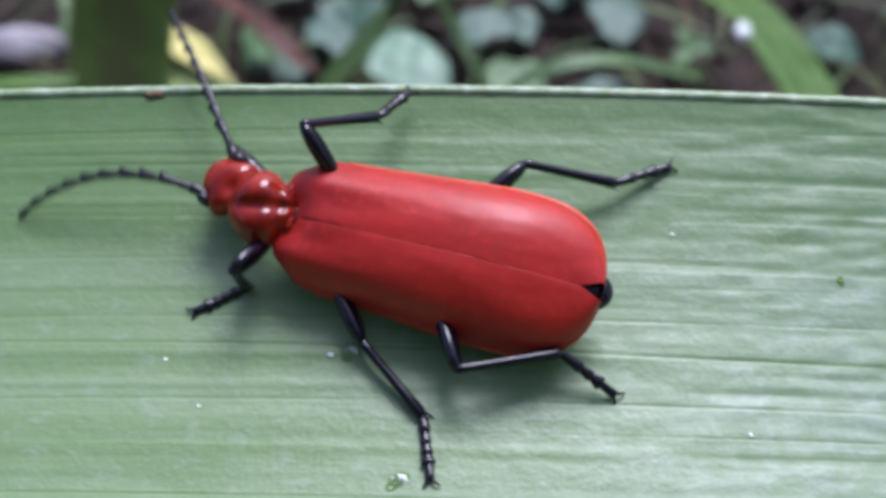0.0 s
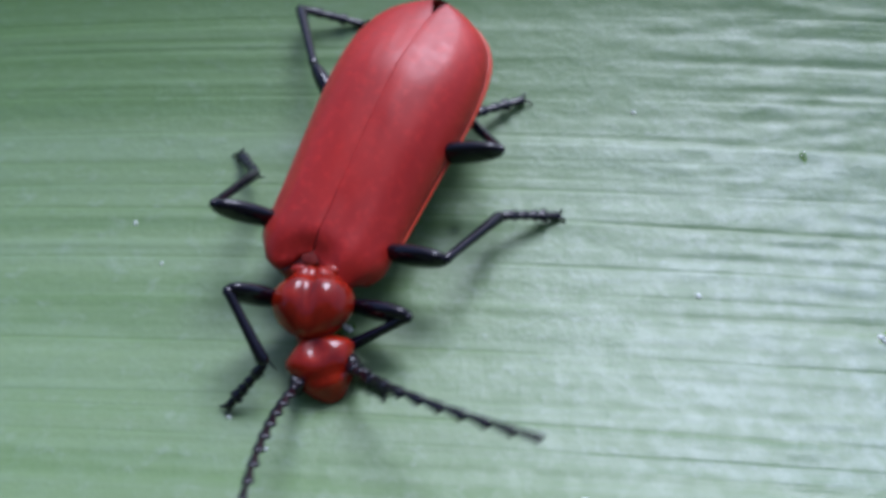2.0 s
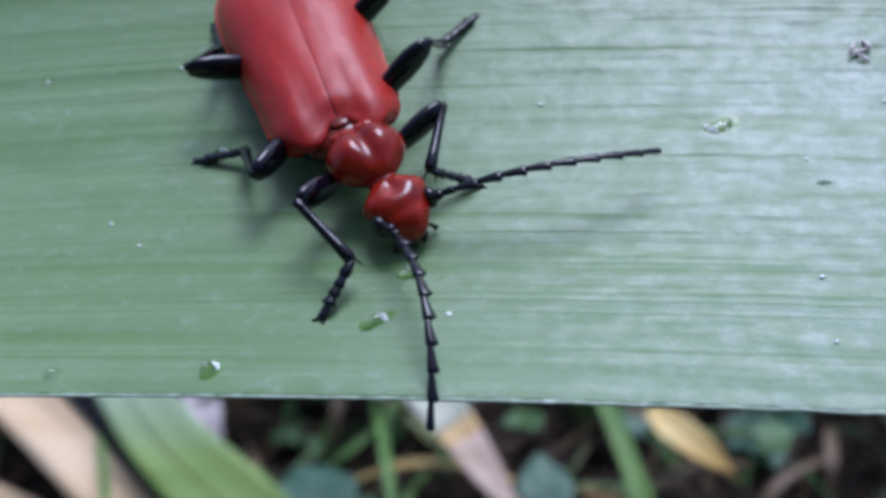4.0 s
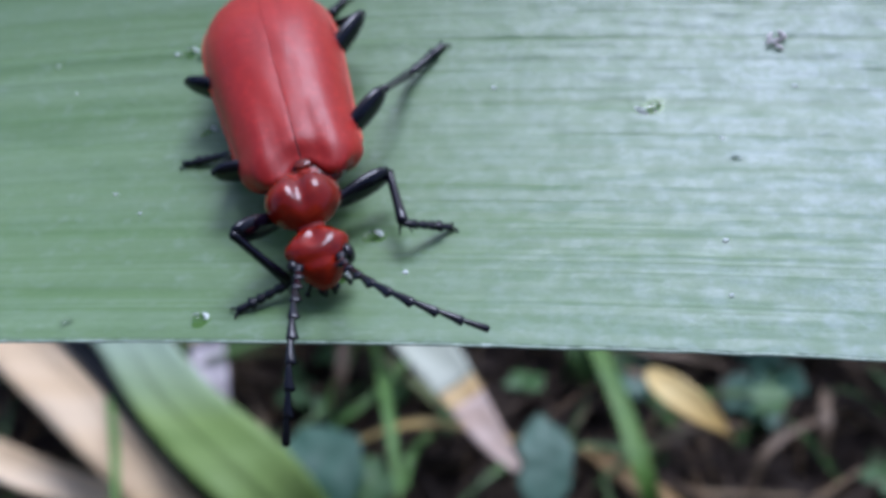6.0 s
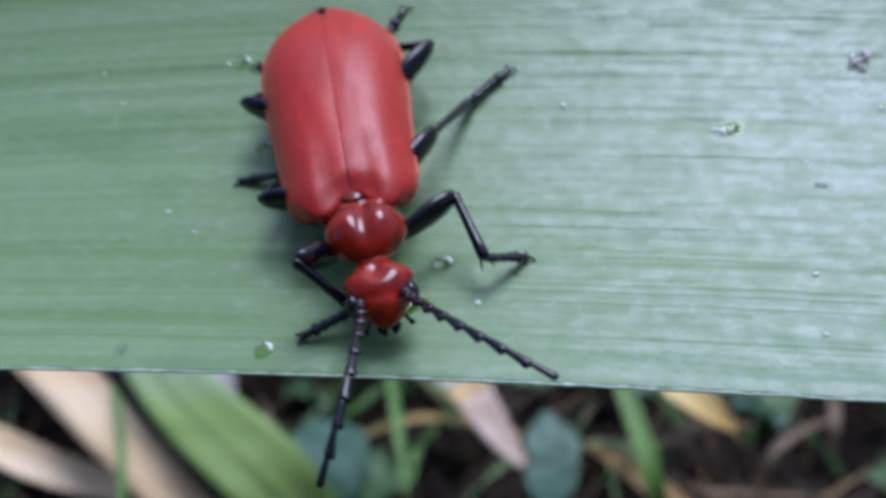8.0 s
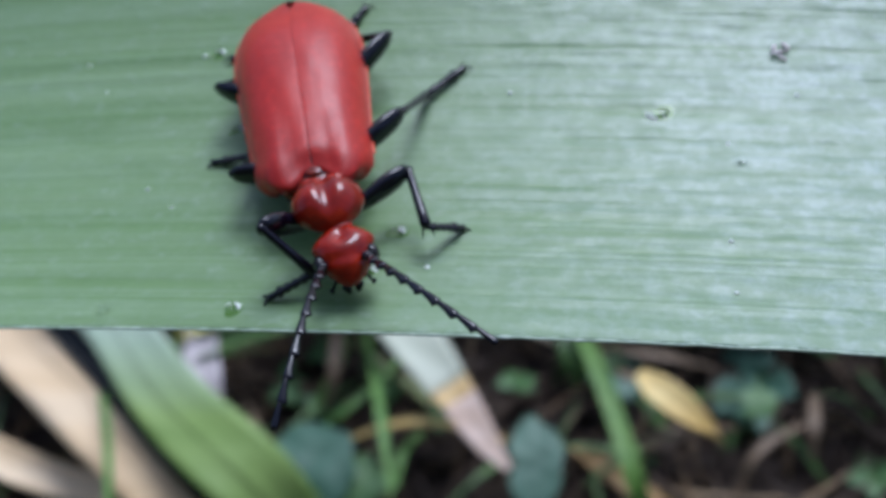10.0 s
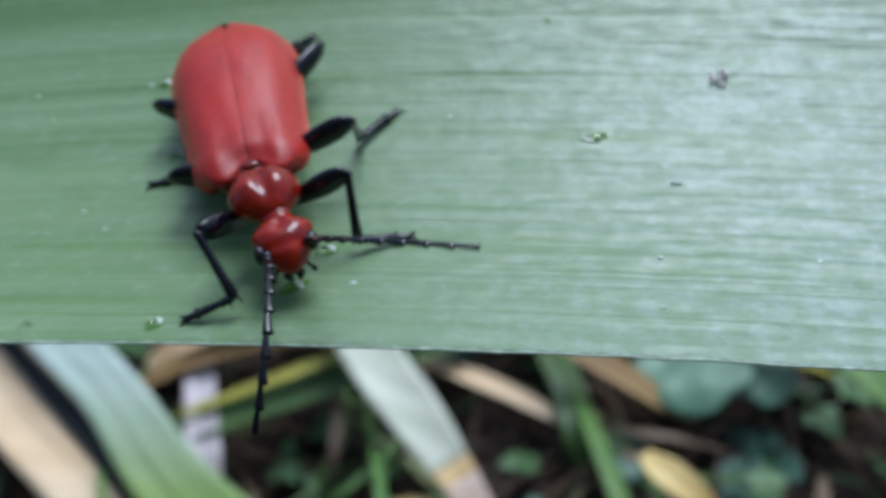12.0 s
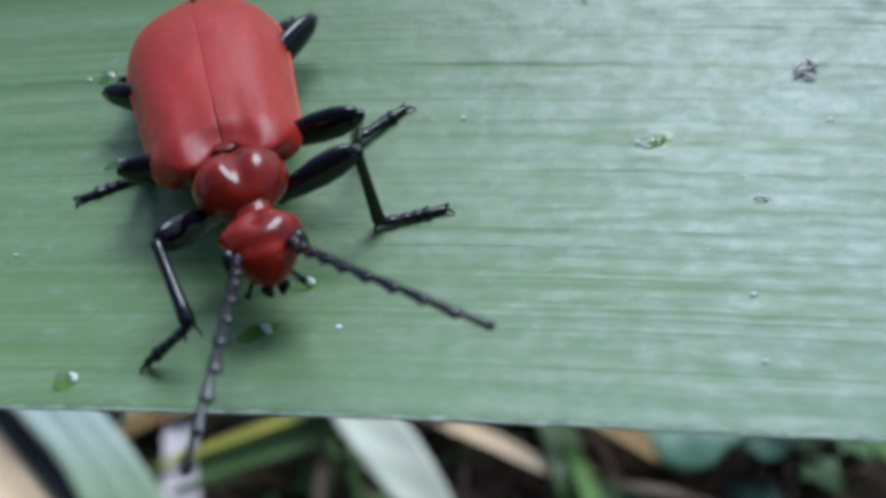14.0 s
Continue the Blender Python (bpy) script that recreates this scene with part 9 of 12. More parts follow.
    walk(limb["tarsus_RF"], [
        (0, mm(2.03, 0.11, 1.38, 0, 59.5, -38.9)),
        (0.125, mm(2.57, 0.03, 1.18, 0, 56.0, -42.9)),
        (0.25, mm(3.16, -0.36, 0.77, 0, 49.6, -45.4)),
        (0.375, mm(3.37, -0.87, 0.37, 0, 43.5, -44.1)),
        (0.5, mm(3.41, -1.24, 0.13, 0, 42.1, -40.7)),
        (0.625, mm(3.47, -1.54, -0.05, 0, 38.0, -35.8)),
        (0.75, mm(3.36, -1.92, -0.22, 0, 34.0, -31.6)),
        (0.875, mm(2.93, -2.19, -0.11, 0, 38.4, -30.7)),
        (1, mm(2.61, -2.18, 0.17, 0, 46.8, -31.3)),
        (1.25, mm(2.39, -1.98, 0.55, 0, 51.0, -45.7)),
        (1.5, mm(2.41, -1.55, 0.70, 0, 37.3, -56.0)),
        (1.562, mm(2.61, -1.34, 0.74, 0, 32.8, -52.8)),
        (1.625, mm(2.63, -1.03, 0.77, 0, 27.2, -48.7)),
        (1.75, mm(3.02, -0.19, 1.12, 0, 18.9, -36.3)),
        (1.875, mm(3.33, 0.36, 1.79, 0, 24.6, -29.7)),
        (2, mm(3.49, 0.33, 2.27, 0, 31.6, -29.9)),
        (2.167, mm(3.60, -0.72, 2.21, 0, 50.9, -55.5)),
        (2.333, mm(3.43, -2.06, 1.49, 0, 40.6, -80.9)),
        (2.5, mm(3.39, -2.67, 1.11, 0, 34.5, -96.2)),
        (2.667, mm(4.00, -2.72, 1.25, 0, 31.4, -83.3)),
        (2.833, mm(5.01, -1.99, 1.70, 0, 34.3, -59.2)),
        (3, mm(5.35, -1.32, 1.85, 0, 34.8, -44.0)),
        (3.5, mm(5.20, -1.17, 1.59, 0, 26.0, -44.8)),
        (3.625, mm(5.16, -1.13, 1.52, 0, 23.7, -45.1)),
        (4, mm(4.97, -1.20, 1.42, 0, 19.6, -51.2)),
        (4.25, mm(4.84, -1.25, 1.35, 0, 17.8, -55.3)),
        (4.5, mm(4.66, -1.30, 1.27, 0, 15.9, -60.8)),
        (4.875, mm(4.37, -1.38, 1.14, 0, 13.1, -69.0)),
        (5, mm(4.27, -1.37, 1.10, 0, 12.2, -71.1)),
        (5.5, mm(3.83, -1.37, 0.94, 0, 9.1, -79.1)),
        (5.75, mm(3.65, -1.40, 0.67, 0, 6.4, -79.2)),
        (6, mm(3.60, -1.39, 0.59, 0, 8.9, -81.4)),
        (6.5, mm(3.73, -1.32, 0.73, 0, 9.5, -83.5)),
        (7, mm(3.63, -0.93, 0.53, 0, 13.4, -89.0)),
        (7.5, mm(3.69, -1.18, 0.69, 0, 12.5, -94.6)),
        (8, mm(3.31, -0.53, 0.60, 0, 20.0, -85.7)),
        (8.25, mm(3.27, -0.52, 0.65, 0, 17.7, -78.7)),
        (8.5, mm(3.29, -0.59, 0.69, 0, 15.6, -75.3)),
        (8.75, mm(3.40, -0.64, 0.61, 0, 15.4, -81.2)),
        (9, mm(3.52, -0.65, 0.57, 0, 16.7, -88.3)),
        (9.8, mm(3.52, -0.57, 0.70, 0, 21.9, -88.3)),
        (9.833, mm(3.52, -0.56, 0.71, 0, 22.0, -88.3)),
        (10.6, mm(3.45, -0.51, 0.81, 0, 25.6, -87.0)),
        (10.667, mm(3.44, -0.50, 0.82, 0, 25.9, -86.8)),
        (11.5, mm(3.71, -0.58, 0.88, 0, 26.9, -89.1)),
        (11.75, mm(4.23, -0.87, 0.67, 0, 23.3, -91.6)),
        (12, mm(4.86, -1.44, 0.42, 0, 17.7, -97.3)),
        (12.5, mm(5.60, -2.17, 0.97, 0, 21.2, -101.6)),
        (13, mm(5.55, -2.28, 1.00, 0, 18.2, -87.7)),
        (13.5, mm(5.30, -1.55, 0.77, 0, 14.1, -89.3)),
        (13.75, mm(5.25, -1.61, 0.57, 0, 20.1, -92.4)),
        (14, mm(5.51, -1.74, 0.77, 0, 39.6, -113.7)),
    ])
    walk(limb["femur_RM"], [
        (0, mm(-1.34, -1.21, 1.07, -0.0, -38.9, -47.0)),
        (0.167, mm(-1.34, -1.21, 1.07, 0.0, -22.3, -54.9)),
        (0.333, mm(-1.34, -1.21, 1.07, 0.0, -4.4, -61.5)),
        (0.5, mm(-1.34, -1.21, 1.07, 0.0, 7.2, -67.5)),
        (0.75, mm(-1.34, -1.21, 1.07, 0.0, 10.1, -81.3)),
        (1, mm(-1.34, -1.21, 1.07, 0.0, 9.0, -89.6)),
        (1.25, mm(-1.34, -1.21, 1.07, 0.0, 17.5, -74.1)),
        (1.5, mm(-1.34, -1.21, 1.07, 0.0, 18.5, -56.5)),
        (1.667, mm(-1.34, -1.21, 1.07, 0.0, 2.6, -55.1)),
        (1.833, mm(-1.34, -1.21, 1.07, 0.0, -21.0, -58.5)),
        (2, mm(-1.34, -1.21, 1.07, 0.0, -34.9, -67.8)),
        (2.125, mm(-1.34, -1.21, 1.07, 0.0, -34.5, -87.0)),
        (2.25, mm(-1.34, -1.21, 1.07, 0.0, -21.5, -116.1)),
        (2.375, mm(-1.34, -1.21, 1.07, 0.0, -5.4, -135.3)),
        (2.5, mm(-1.34, -1.21, 1.07, 0.0, 1.6, -140.8)),
        (2.625, mm(-1.34, -1.21, 1.07, 0.0, -0.9, -130.4)),
        (2.75, mm(-1.34, -1.21, 1.07, 0.0, -13.4, -91.0)),
        (2.875, mm(-1.34, -1.21, 1.07, 0.0, -20.1, -49.0)),
        (3, mm(-1.34, -1.21, 1.07, 0.0, -20.0, -37.2)),
        (3.625, mm(-1.34, -1.21, 1.07, 0.0, -17.8, -37.3)),
        (4.25, mm(-1.34, -1.21, 1.07, 0.0, -15.2, -45.4)),
        (4.875, mm(-1.34, -1.21, 1.07, 0.0, -11.9, -57.1)),
        (5.5, mm(-1.22, -0.17, 0.94, 0.0, -6.9, -96.7)),
        (5.75, mm(-1.22, -0.17, 0.94, 0.0, -6.9, -96.7)),
        (6, mm(-1.22, -0.17, 0.94, 0.0, -6.9, -96.7)),
        (6.25, mm(-1.22, -0.17, 0.94, 0.0, -6.9, -96.7)),
        (6.5, mm(-1.22, -0.17, 0.94, 0.0, -6.9, -96.7)),
        (6.75, mm(-1.22, -0.17, 0.94, 0.0, -6.9, -96.7)),
        (7, mm(-1.22, -0.17, 0.94, 0.0, -6.9, -96.7)),
        (7.5, mm(-1.22, -0.17, 0.94, 0.0, -6.9, -96.7)),
        (8, mm(-1.22, -0.17, 0.94, 0.0, -6.9, -96.7)),
        (8.5, mm(-1.22, -0.17, 0.94, 0.0, -6.9, -96.7)),
        (9, mm(-1.22, -0.17, 0.94, 0.0, -6.9, -96.7)),
        (11.5, mm(-1.22, -0.17, 0.94, 0.0, -6.9, -96.7)),
        (12, mm(-1.22, -0.17, 0.94, 0.0, -6.9, -96.7)),
        (12.25, mm(-1.22, -0.17, 0.94, 0.0, -6.9, -96.7)),
        (12.5, mm(-1.22, -0.17, 0.94, 0.0, -6.9, -96.7)),
        (12.75, mm(-1.22, -0.17, 0.94, 0.0, -6.9, -96.7)),
        (13, mm(-1.22, -0.17, 0.94, 0.0, -6.9, -96.7)),
        (13.25, mm(-1.22, -0.17, 0.94, 0.0, -6.9, -96.7)),
        (13.5, mm(-1.22, -0.17, 0.94, 0.0, -6.9, -96.7)),
        (14, mm(-1.22, -0.17, 0.94, 0.0, -6.9, -96.7)),
    ])
    walk(limb["tibia_RM"], [
        (0, mm(0.19, -2.85, 2.88, 0, 45.4, -145.5)),
        (0.167, mm(0.19, -3.39, 2.16, 0, 30.3, -152.6)),
        (0.333, mm(0.03, -3.73, 1.29, 0, 12.3, -158.8)),
        (0.5, mm(-0.25, -3.85, 0.71, 0, 0.6, -163.5)),
        (0.75, mm(-0.91, -4.01, 0.56, 0, 0.4, -168.8)),
        (1, mm(-1.32, -4.06, 0.62, 0, 6.1, -172.5)),
        (1.25, mm(-0.59, -3.85, 0.20, 0, 1.4, -172.9)),
        (1.5, mm(0.17, -3.49, 0.16, 0, 1.2, -172.2)),
        (1.667, mm(0.31, -3.57, 0.94, 0, 13.8, -173.1)),
        (1.833, mm(0.07, -3.50, 2.10, 0, 32.2, -174.5)),
        (2, mm(-0.45, -3.40, 2.72, 0, 41.5, -173.2)),
        (2.125, mm(-1.22, -3.58, 2.70, 0, 38.6, -167.7)),
        (2.25, mm(-2.52, -3.62, 2.13, 0, 29.2, -161.1)),
        (2.375, mm(-3.38, -3.23, 1.34, 0, 19.3, -156.4)),
        (2.5, mm(-3.57, -3.03, 0.99, 0, 14.3, -154.3)),
        (2.625, mm(-3.21, -3.40, 1.12, 0, 16.5, -155.2)),
        (2.75, mm(-1.39, -4.01, 1.74, 0, 23.1, -157.9)),
        (2.875, mm(0.43, -3.25, 2.06, 0, 30.5, -162.7)),
        (3, mm(0.82, -2.85, 2.06, 0, 34.1, -166.7)),
        (3.5, mm(0.84, -2.87, 1.97, 0, 30.9, -172.3)),
        (3.625, mm(0.84, -2.87, 1.95, 0, 29.9, -172.7)),
        (4, mm(0.71, -3.07, 1.88, 0, 27.7, -178.7)),
        (4.25, mm(0.61, -3.19, 1.83, 0, 27.1, -181.8)),
        (4.5, mm(0.45, -3.36, 1.76, 0, 25.5, -186.1)),
        (4.875, mm(0.19, -3.58, 1.66, 0, 23.4, -191.2)),
        (5, mm(-0.12, -3.57, 1.59, 0, 23.8, -193.4)),
        (5.5, mm(-1.55, -3.01, 1.29, 0, 26.3, -186.4)),
        (5.75, mm(-1.55, -3.01, 1.29, 0, 30.0, -191.7)),
        (6, mm(-1.55, -3.01, 1.29, 0, 32.2, -195.6)),
        (6.25, mm(-1.55, -3.01, 1.29, 0, 31.4, -195.4)),
        (6.5, mm(-1.55, -3.01, 1.29, 0, 29.4, -194.9)),
        (6.75, mm(-1.55, -3.01, 1.29, 0, 30.0, -194.7)),
        (7, mm(-1.55, -3.01, 1.29, 0, 30.6, -194.2)),
        (7.5, mm(-1.55, -3.01, 1.29, 0, 28.5, -196.4)),
        (8, mm(-1.55, -3.01, 1.29, 0, 27.5, -198.4)),
        (8.5, mm(-1.55, -3.01, 1.29, 0, 26.4, -196.6)),
        (9, mm(-1.55, -3.01, 1.29, 0, 26.8, -198.2)),
        (9.8, mm(-1.55, -3.01, 1.29, 0, 28.8, -199.2)),
        (10.6, mm(-1.55, -3.01, 1.29, 0, 30.7, -200.3)),
        (11.5, mm(-1.55, -3.01, 1.29, 0, 31.7, -201.1)),
        (12, mm(-1.55, -3.01, 1.29, 0, 35.0, -201.5)),
        (12.25, mm(-1.55, -3.01, 1.29, 0, 34.1, -200.5)),
        (12.5, mm(-1.55, -3.01, 1.29, 0, 33.0, -198.9)),
        (12.75, mm(-1.55, -3.01, 1.29, 0, 34.6, -194.5)),
        (13, mm(-1.55, -3.01, 1.29, 0, 34.9, -189.6)),
        (13.25, mm(-1.55, -3.01, 1.29, 0, 35.4, -193.9)),
        (13.5, mm(-1.55, -3.01, 1.29, 0, 35.7, -198.2)),
        (14, mm(-1.55, -3.01, 1.29, 0, 33.5, -187.0)),
    ])
    walk(limb["tarsus_RM"], [
        (0, mm(-1.60, -4.08, 0.69, 0, 44.4, -109.4)),
        (0.167, mm(-2.17, -4.62, 0.61, 0, 45.1, -113.7)),
        (0.333, mm(-2.78, -4.82, 0.63, 0, 48.6, -113.6)),
        (0.5, mm(-3.20, -4.73, 0.68, 0, 51.0, -111.0)),
        (0.75, mm(-3.93, -4.61, 0.54, 0, 47.8, -104.4)),
        (1, mm(-4.36, -4.45, 0.29, 0, 42.2, -102.5)),
        (1.25, mm(-3.64, -4.23, 0.13, 0, 36.3, -101.9)),
        (1.5, mm(-2.89, -3.90, 0.09, 0, 31.3, -106.5)),
        (1.667, mm(-2.66, -3.93, 0.20, 0, 29.9, -111.7)),
        (1.833, mm(-2.53, -3.75, 0.46, 0, 31.6, -116.9)),
        (2, mm(-2.74, -3.67, 0.68, 0, 32.7, -122.4)),
        (2.125, mm(-3.57, -4.09, 0.78, 0, 34.0, -130.7)),
        (2.25, mm(-5.06, -4.49, 0.62, 0, 24.6, -138.5)),
        (2.375, mm(-6.04, -4.39, 0.32, 0, 9.2, -142.1)),
        (2.5, mm(-6.26, -4.33, 0.23, 0, 1.1, -139.9)),
        (2.625, mm(-5.89, -4.64, 0.24, 0, 6.5, -136.5)),
        (2.75, mm(-4.02, -5.08, 0.53, 0, 21.9, -136.1)),
        (2.875, mm(-2.10, -4.04, 0.50, 0, 21.1, -126.1)),
        (3, mm(-1.67, -3.44, 0.33, 0, 14.3, -114.8)),
        (3.5, mm(-1.78, -3.22, 0.39, 0, 16.6, -118.1)),
        (3.625, mm(-1.81, -3.21, 0.42, 0, 17.4, -119.5)),
        (4, mm(-2.02, -3.13, 0.44, 0, 18.1, -120.0)),
        (4.25, mm(-2.13, -3.10, 0.42, 0, 17.6, -121.3)),
        (4.5, mm(-2.31, -3.06, 0.44, 0, 18.1, -120.7)),
        (4.875, mm(-2.58, -3.03, 0.44, 0, 18.2, -120.2)),
        (5, mm(-2.86, -2.91, 0.34, 0, 15.8, -114.4)),
        (5.5, mm(-4.30, -2.70, -0.08, 0, 4.5, -85.0)),
        (5.75, mm(-4.17, -2.47, -0.25, 0, 6.9, -96.1)),
        (6, mm(-4.07, -2.31, -0.36, 0, 11.3, -106.5)),
        (6.25, mm(-4.09, -2.31, -0.32, 0, 9.7, -104.3)),
        (6.5, mm(-4.15, -2.32, -0.23, 0, 9.4, -101.2)),
        (6.75, mm(-4.14, -2.33, -0.26, 0, 11.3, -103.6)),
        (7, mm(-4.13, -2.36, -0.28, 0, 13.2, -106.1)),
        (7.5, mm(-4.15, -2.25, -0.19, 0, 15.8, -112.4)),
        (8, mm(-4.15, -2.15, -0.14, 0, 15.3, -110.2)),
        (8.5, mm(-4.20, -2.22, -0.08, 0, 9.4, -98.2)),
        (9, mm(-4.17, -2.15, -0.11, 0, 14.0, -107.7)),
        (9.8, mm(-4.10, -2.12, -0.20, 0, 12.5, -106.0)),
        (10.6, mm(-4.04, -2.09, -0.29, 0, 11.0, -104.5)),
        (11.5, mm(-4.00, -2.07, -0.33, 0, 10.8, -101.9)),
        (12, mm(-3.90, -2.09, -0.48, 0, 3.3, -96.2)),
        (12.25, mm(-3.94, -2.12, -0.44, 0, 3.5, -92.2)),
        (12.5, mm(-4.00, -2.17, -0.39, 0, 3.8, -88.4)),
        (12.75, mm(-4.01, -2.38, -0.46, 0, 2.9, -85.5)),
        (13, mm(-4.05, -2.59, -0.48, 0, 3.4, -81.9)),
        (13.25, mm(-3.99, -2.41, -0.50, 0, 3.3, -84.3)),
        (13.5, mm(-3.93, -2.23, -0.51, 0, 3.3, -87.2)),
        (14, mm(-4.10, -2.70, -0.42, 0, 3.5, -81.8)),
    ])
    walk(limb["femur_RH"], [
        (0, mm(-4.84, -0.83, 1.00, 0.0, 8.1, -124.4)),
        (0.5, mm(-5.15, -1.07, 1.01, 0.0, 0.3, -140.1)),
        (0.625, mm(-4.82, -0.80, 1.01, 0.0, -4.7, -132.8)),
        (0.75, mm(-4.82, -0.80, 1.01, 0.0, -12.9, -103.9)),
        (0.875, mm(-4.82, -0.80, 1.01, 0.0, -17.0, -75.0)),
        (1, mm(-4.82, -0.80, 1.01, 0.0, -16.4, -63.5)),
        (1.167, mm(-4.82, -0.80, 1.01, 0.0, -11.2, -68.4)),
        (1.333, mm(-4.82, -0.80, 1.01, 0.0, -2.6, -83.9)),
        (1.5, mm(-4.82, -0.80, 1.01, 0.0, 3.4, -98.6)),
        (1.625, mm(-4.82, -0.80, 1.01, 0.0, 4.0, -107.0)),
        (1.75, mm(-4.82, -0.80, 1.01, 0.0, 2.8, -116.2)),
        (1.875, mm(-4.82, -0.80, 1.01, 0.0, 0.5, -124.4)),
        (2, mm(-4.82, -0.80, 1.01, 0.0, -2.4, -129.4)),
        (2.125, mm(-4.82, -0.80, 1.01, 0.0, -6.1, -130.8)),
        (2.25, mm(-4.82, -0.80, 1.01, 0.0, -10.9, -129.7)),
        (2.375, mm(-4.82, -0.80, 1.01, 0.0, -15.8, -126.7)),
        (2.5, mm(-4.82, -0.80, 1.01, 0.0, -19.9, -122.2)),
        (2.667, mm(-4.82, -0.80, 1.01, 0.0, -24.1, -110.1)),
        (2.833, mm(-4.82, -0.80, 1.01, 0.0, -26.1, -93.8)),
        (3, mm(-4.82, -0.80, 1.01, 0.0, -26.0, -85.3)),
        (3.833, mm(-4.82, -0.80, 1.01, 0.0, -24.3, -85.5)),
        (4.667, mm(-4.82, -0.80, 1.01, 0.0, -21.9, -92.8)),
        (5.5, mm(-4.71, -0.66, 1.00, 0.0, -3.5, -128.2)),
        (6, mm(-4.71, -0.66, 1.00, 0.0, -3.5, -128.2)),
        (7, mm(-4.71, -0.66, 1.00, 0.0, -3.5, -128.2)),
        (7.25, mm(-4.71, -0.66, 1.00, 0.0, -3.5, -128.2)),
        (7.5, mm(-4.71, -0.66, 1.00, 0.0, -3.5, -128.2)),
        (8, mm(-4.71, -0.66, 1.00, 0.0, -3.5, -128.2)),
        (8.25, mm(-4.71, -0.66, 1.00, 0.0, -3.5, -128.2)),
        (8.5, mm(-4.71, -0.66, 1.00, 0.0, -3.5, -128.2)),
        (8.75, mm(-4.71, -0.66, 1.00, 0.0, -3.5, -128.2)),
        (9, mm(-4.71, -0.66, 1.00, 0.0, -3.5, -128.2)),
        (9.833, mm(-4.71, -0.66, 1.00, 0.0, -3.5, -128.2)),
        (10.667, mm(-4.71, -0.66, 1.00, 0.0, -3.5, -128.2)),
        (11.5, mm(-4.71, -0.66, 1.00, 0.0, -3.5, -128.2)),
        (12, mm(-4.71, -0.66, 1.00, 0.0, -3.5, -128.2)),
        (12.167, mm(-4.71, -0.66, 1.00, 0.0, -3.5, -128.2)),
        (12.333, mm(-4.71, -0.66, 1.00, 0.0, -3.5, -128.2)),
        (12.5, mm(-4.71, -0.66, 1.00, 0.0, -3.5, -128.2)),
        (12.667, mm(-4.71, -0.66, 1.00, 0.0, -3.5, -128.2)),
        (12.833, mm(-4.71, -0.66, 1.00, 0.0, -3.5, -128.2)),
        (13, mm(-4.71, -0.66, 1.00, 0.0, -3.5, -128.2)),
        (13.5, mm(-4.71, -0.66, 1.00, 0.0, -3.5, -128.2)),
        (14, mm(-4.71, -0.66, 1.00, 0.0, -3.5, -128.2)),
    ])
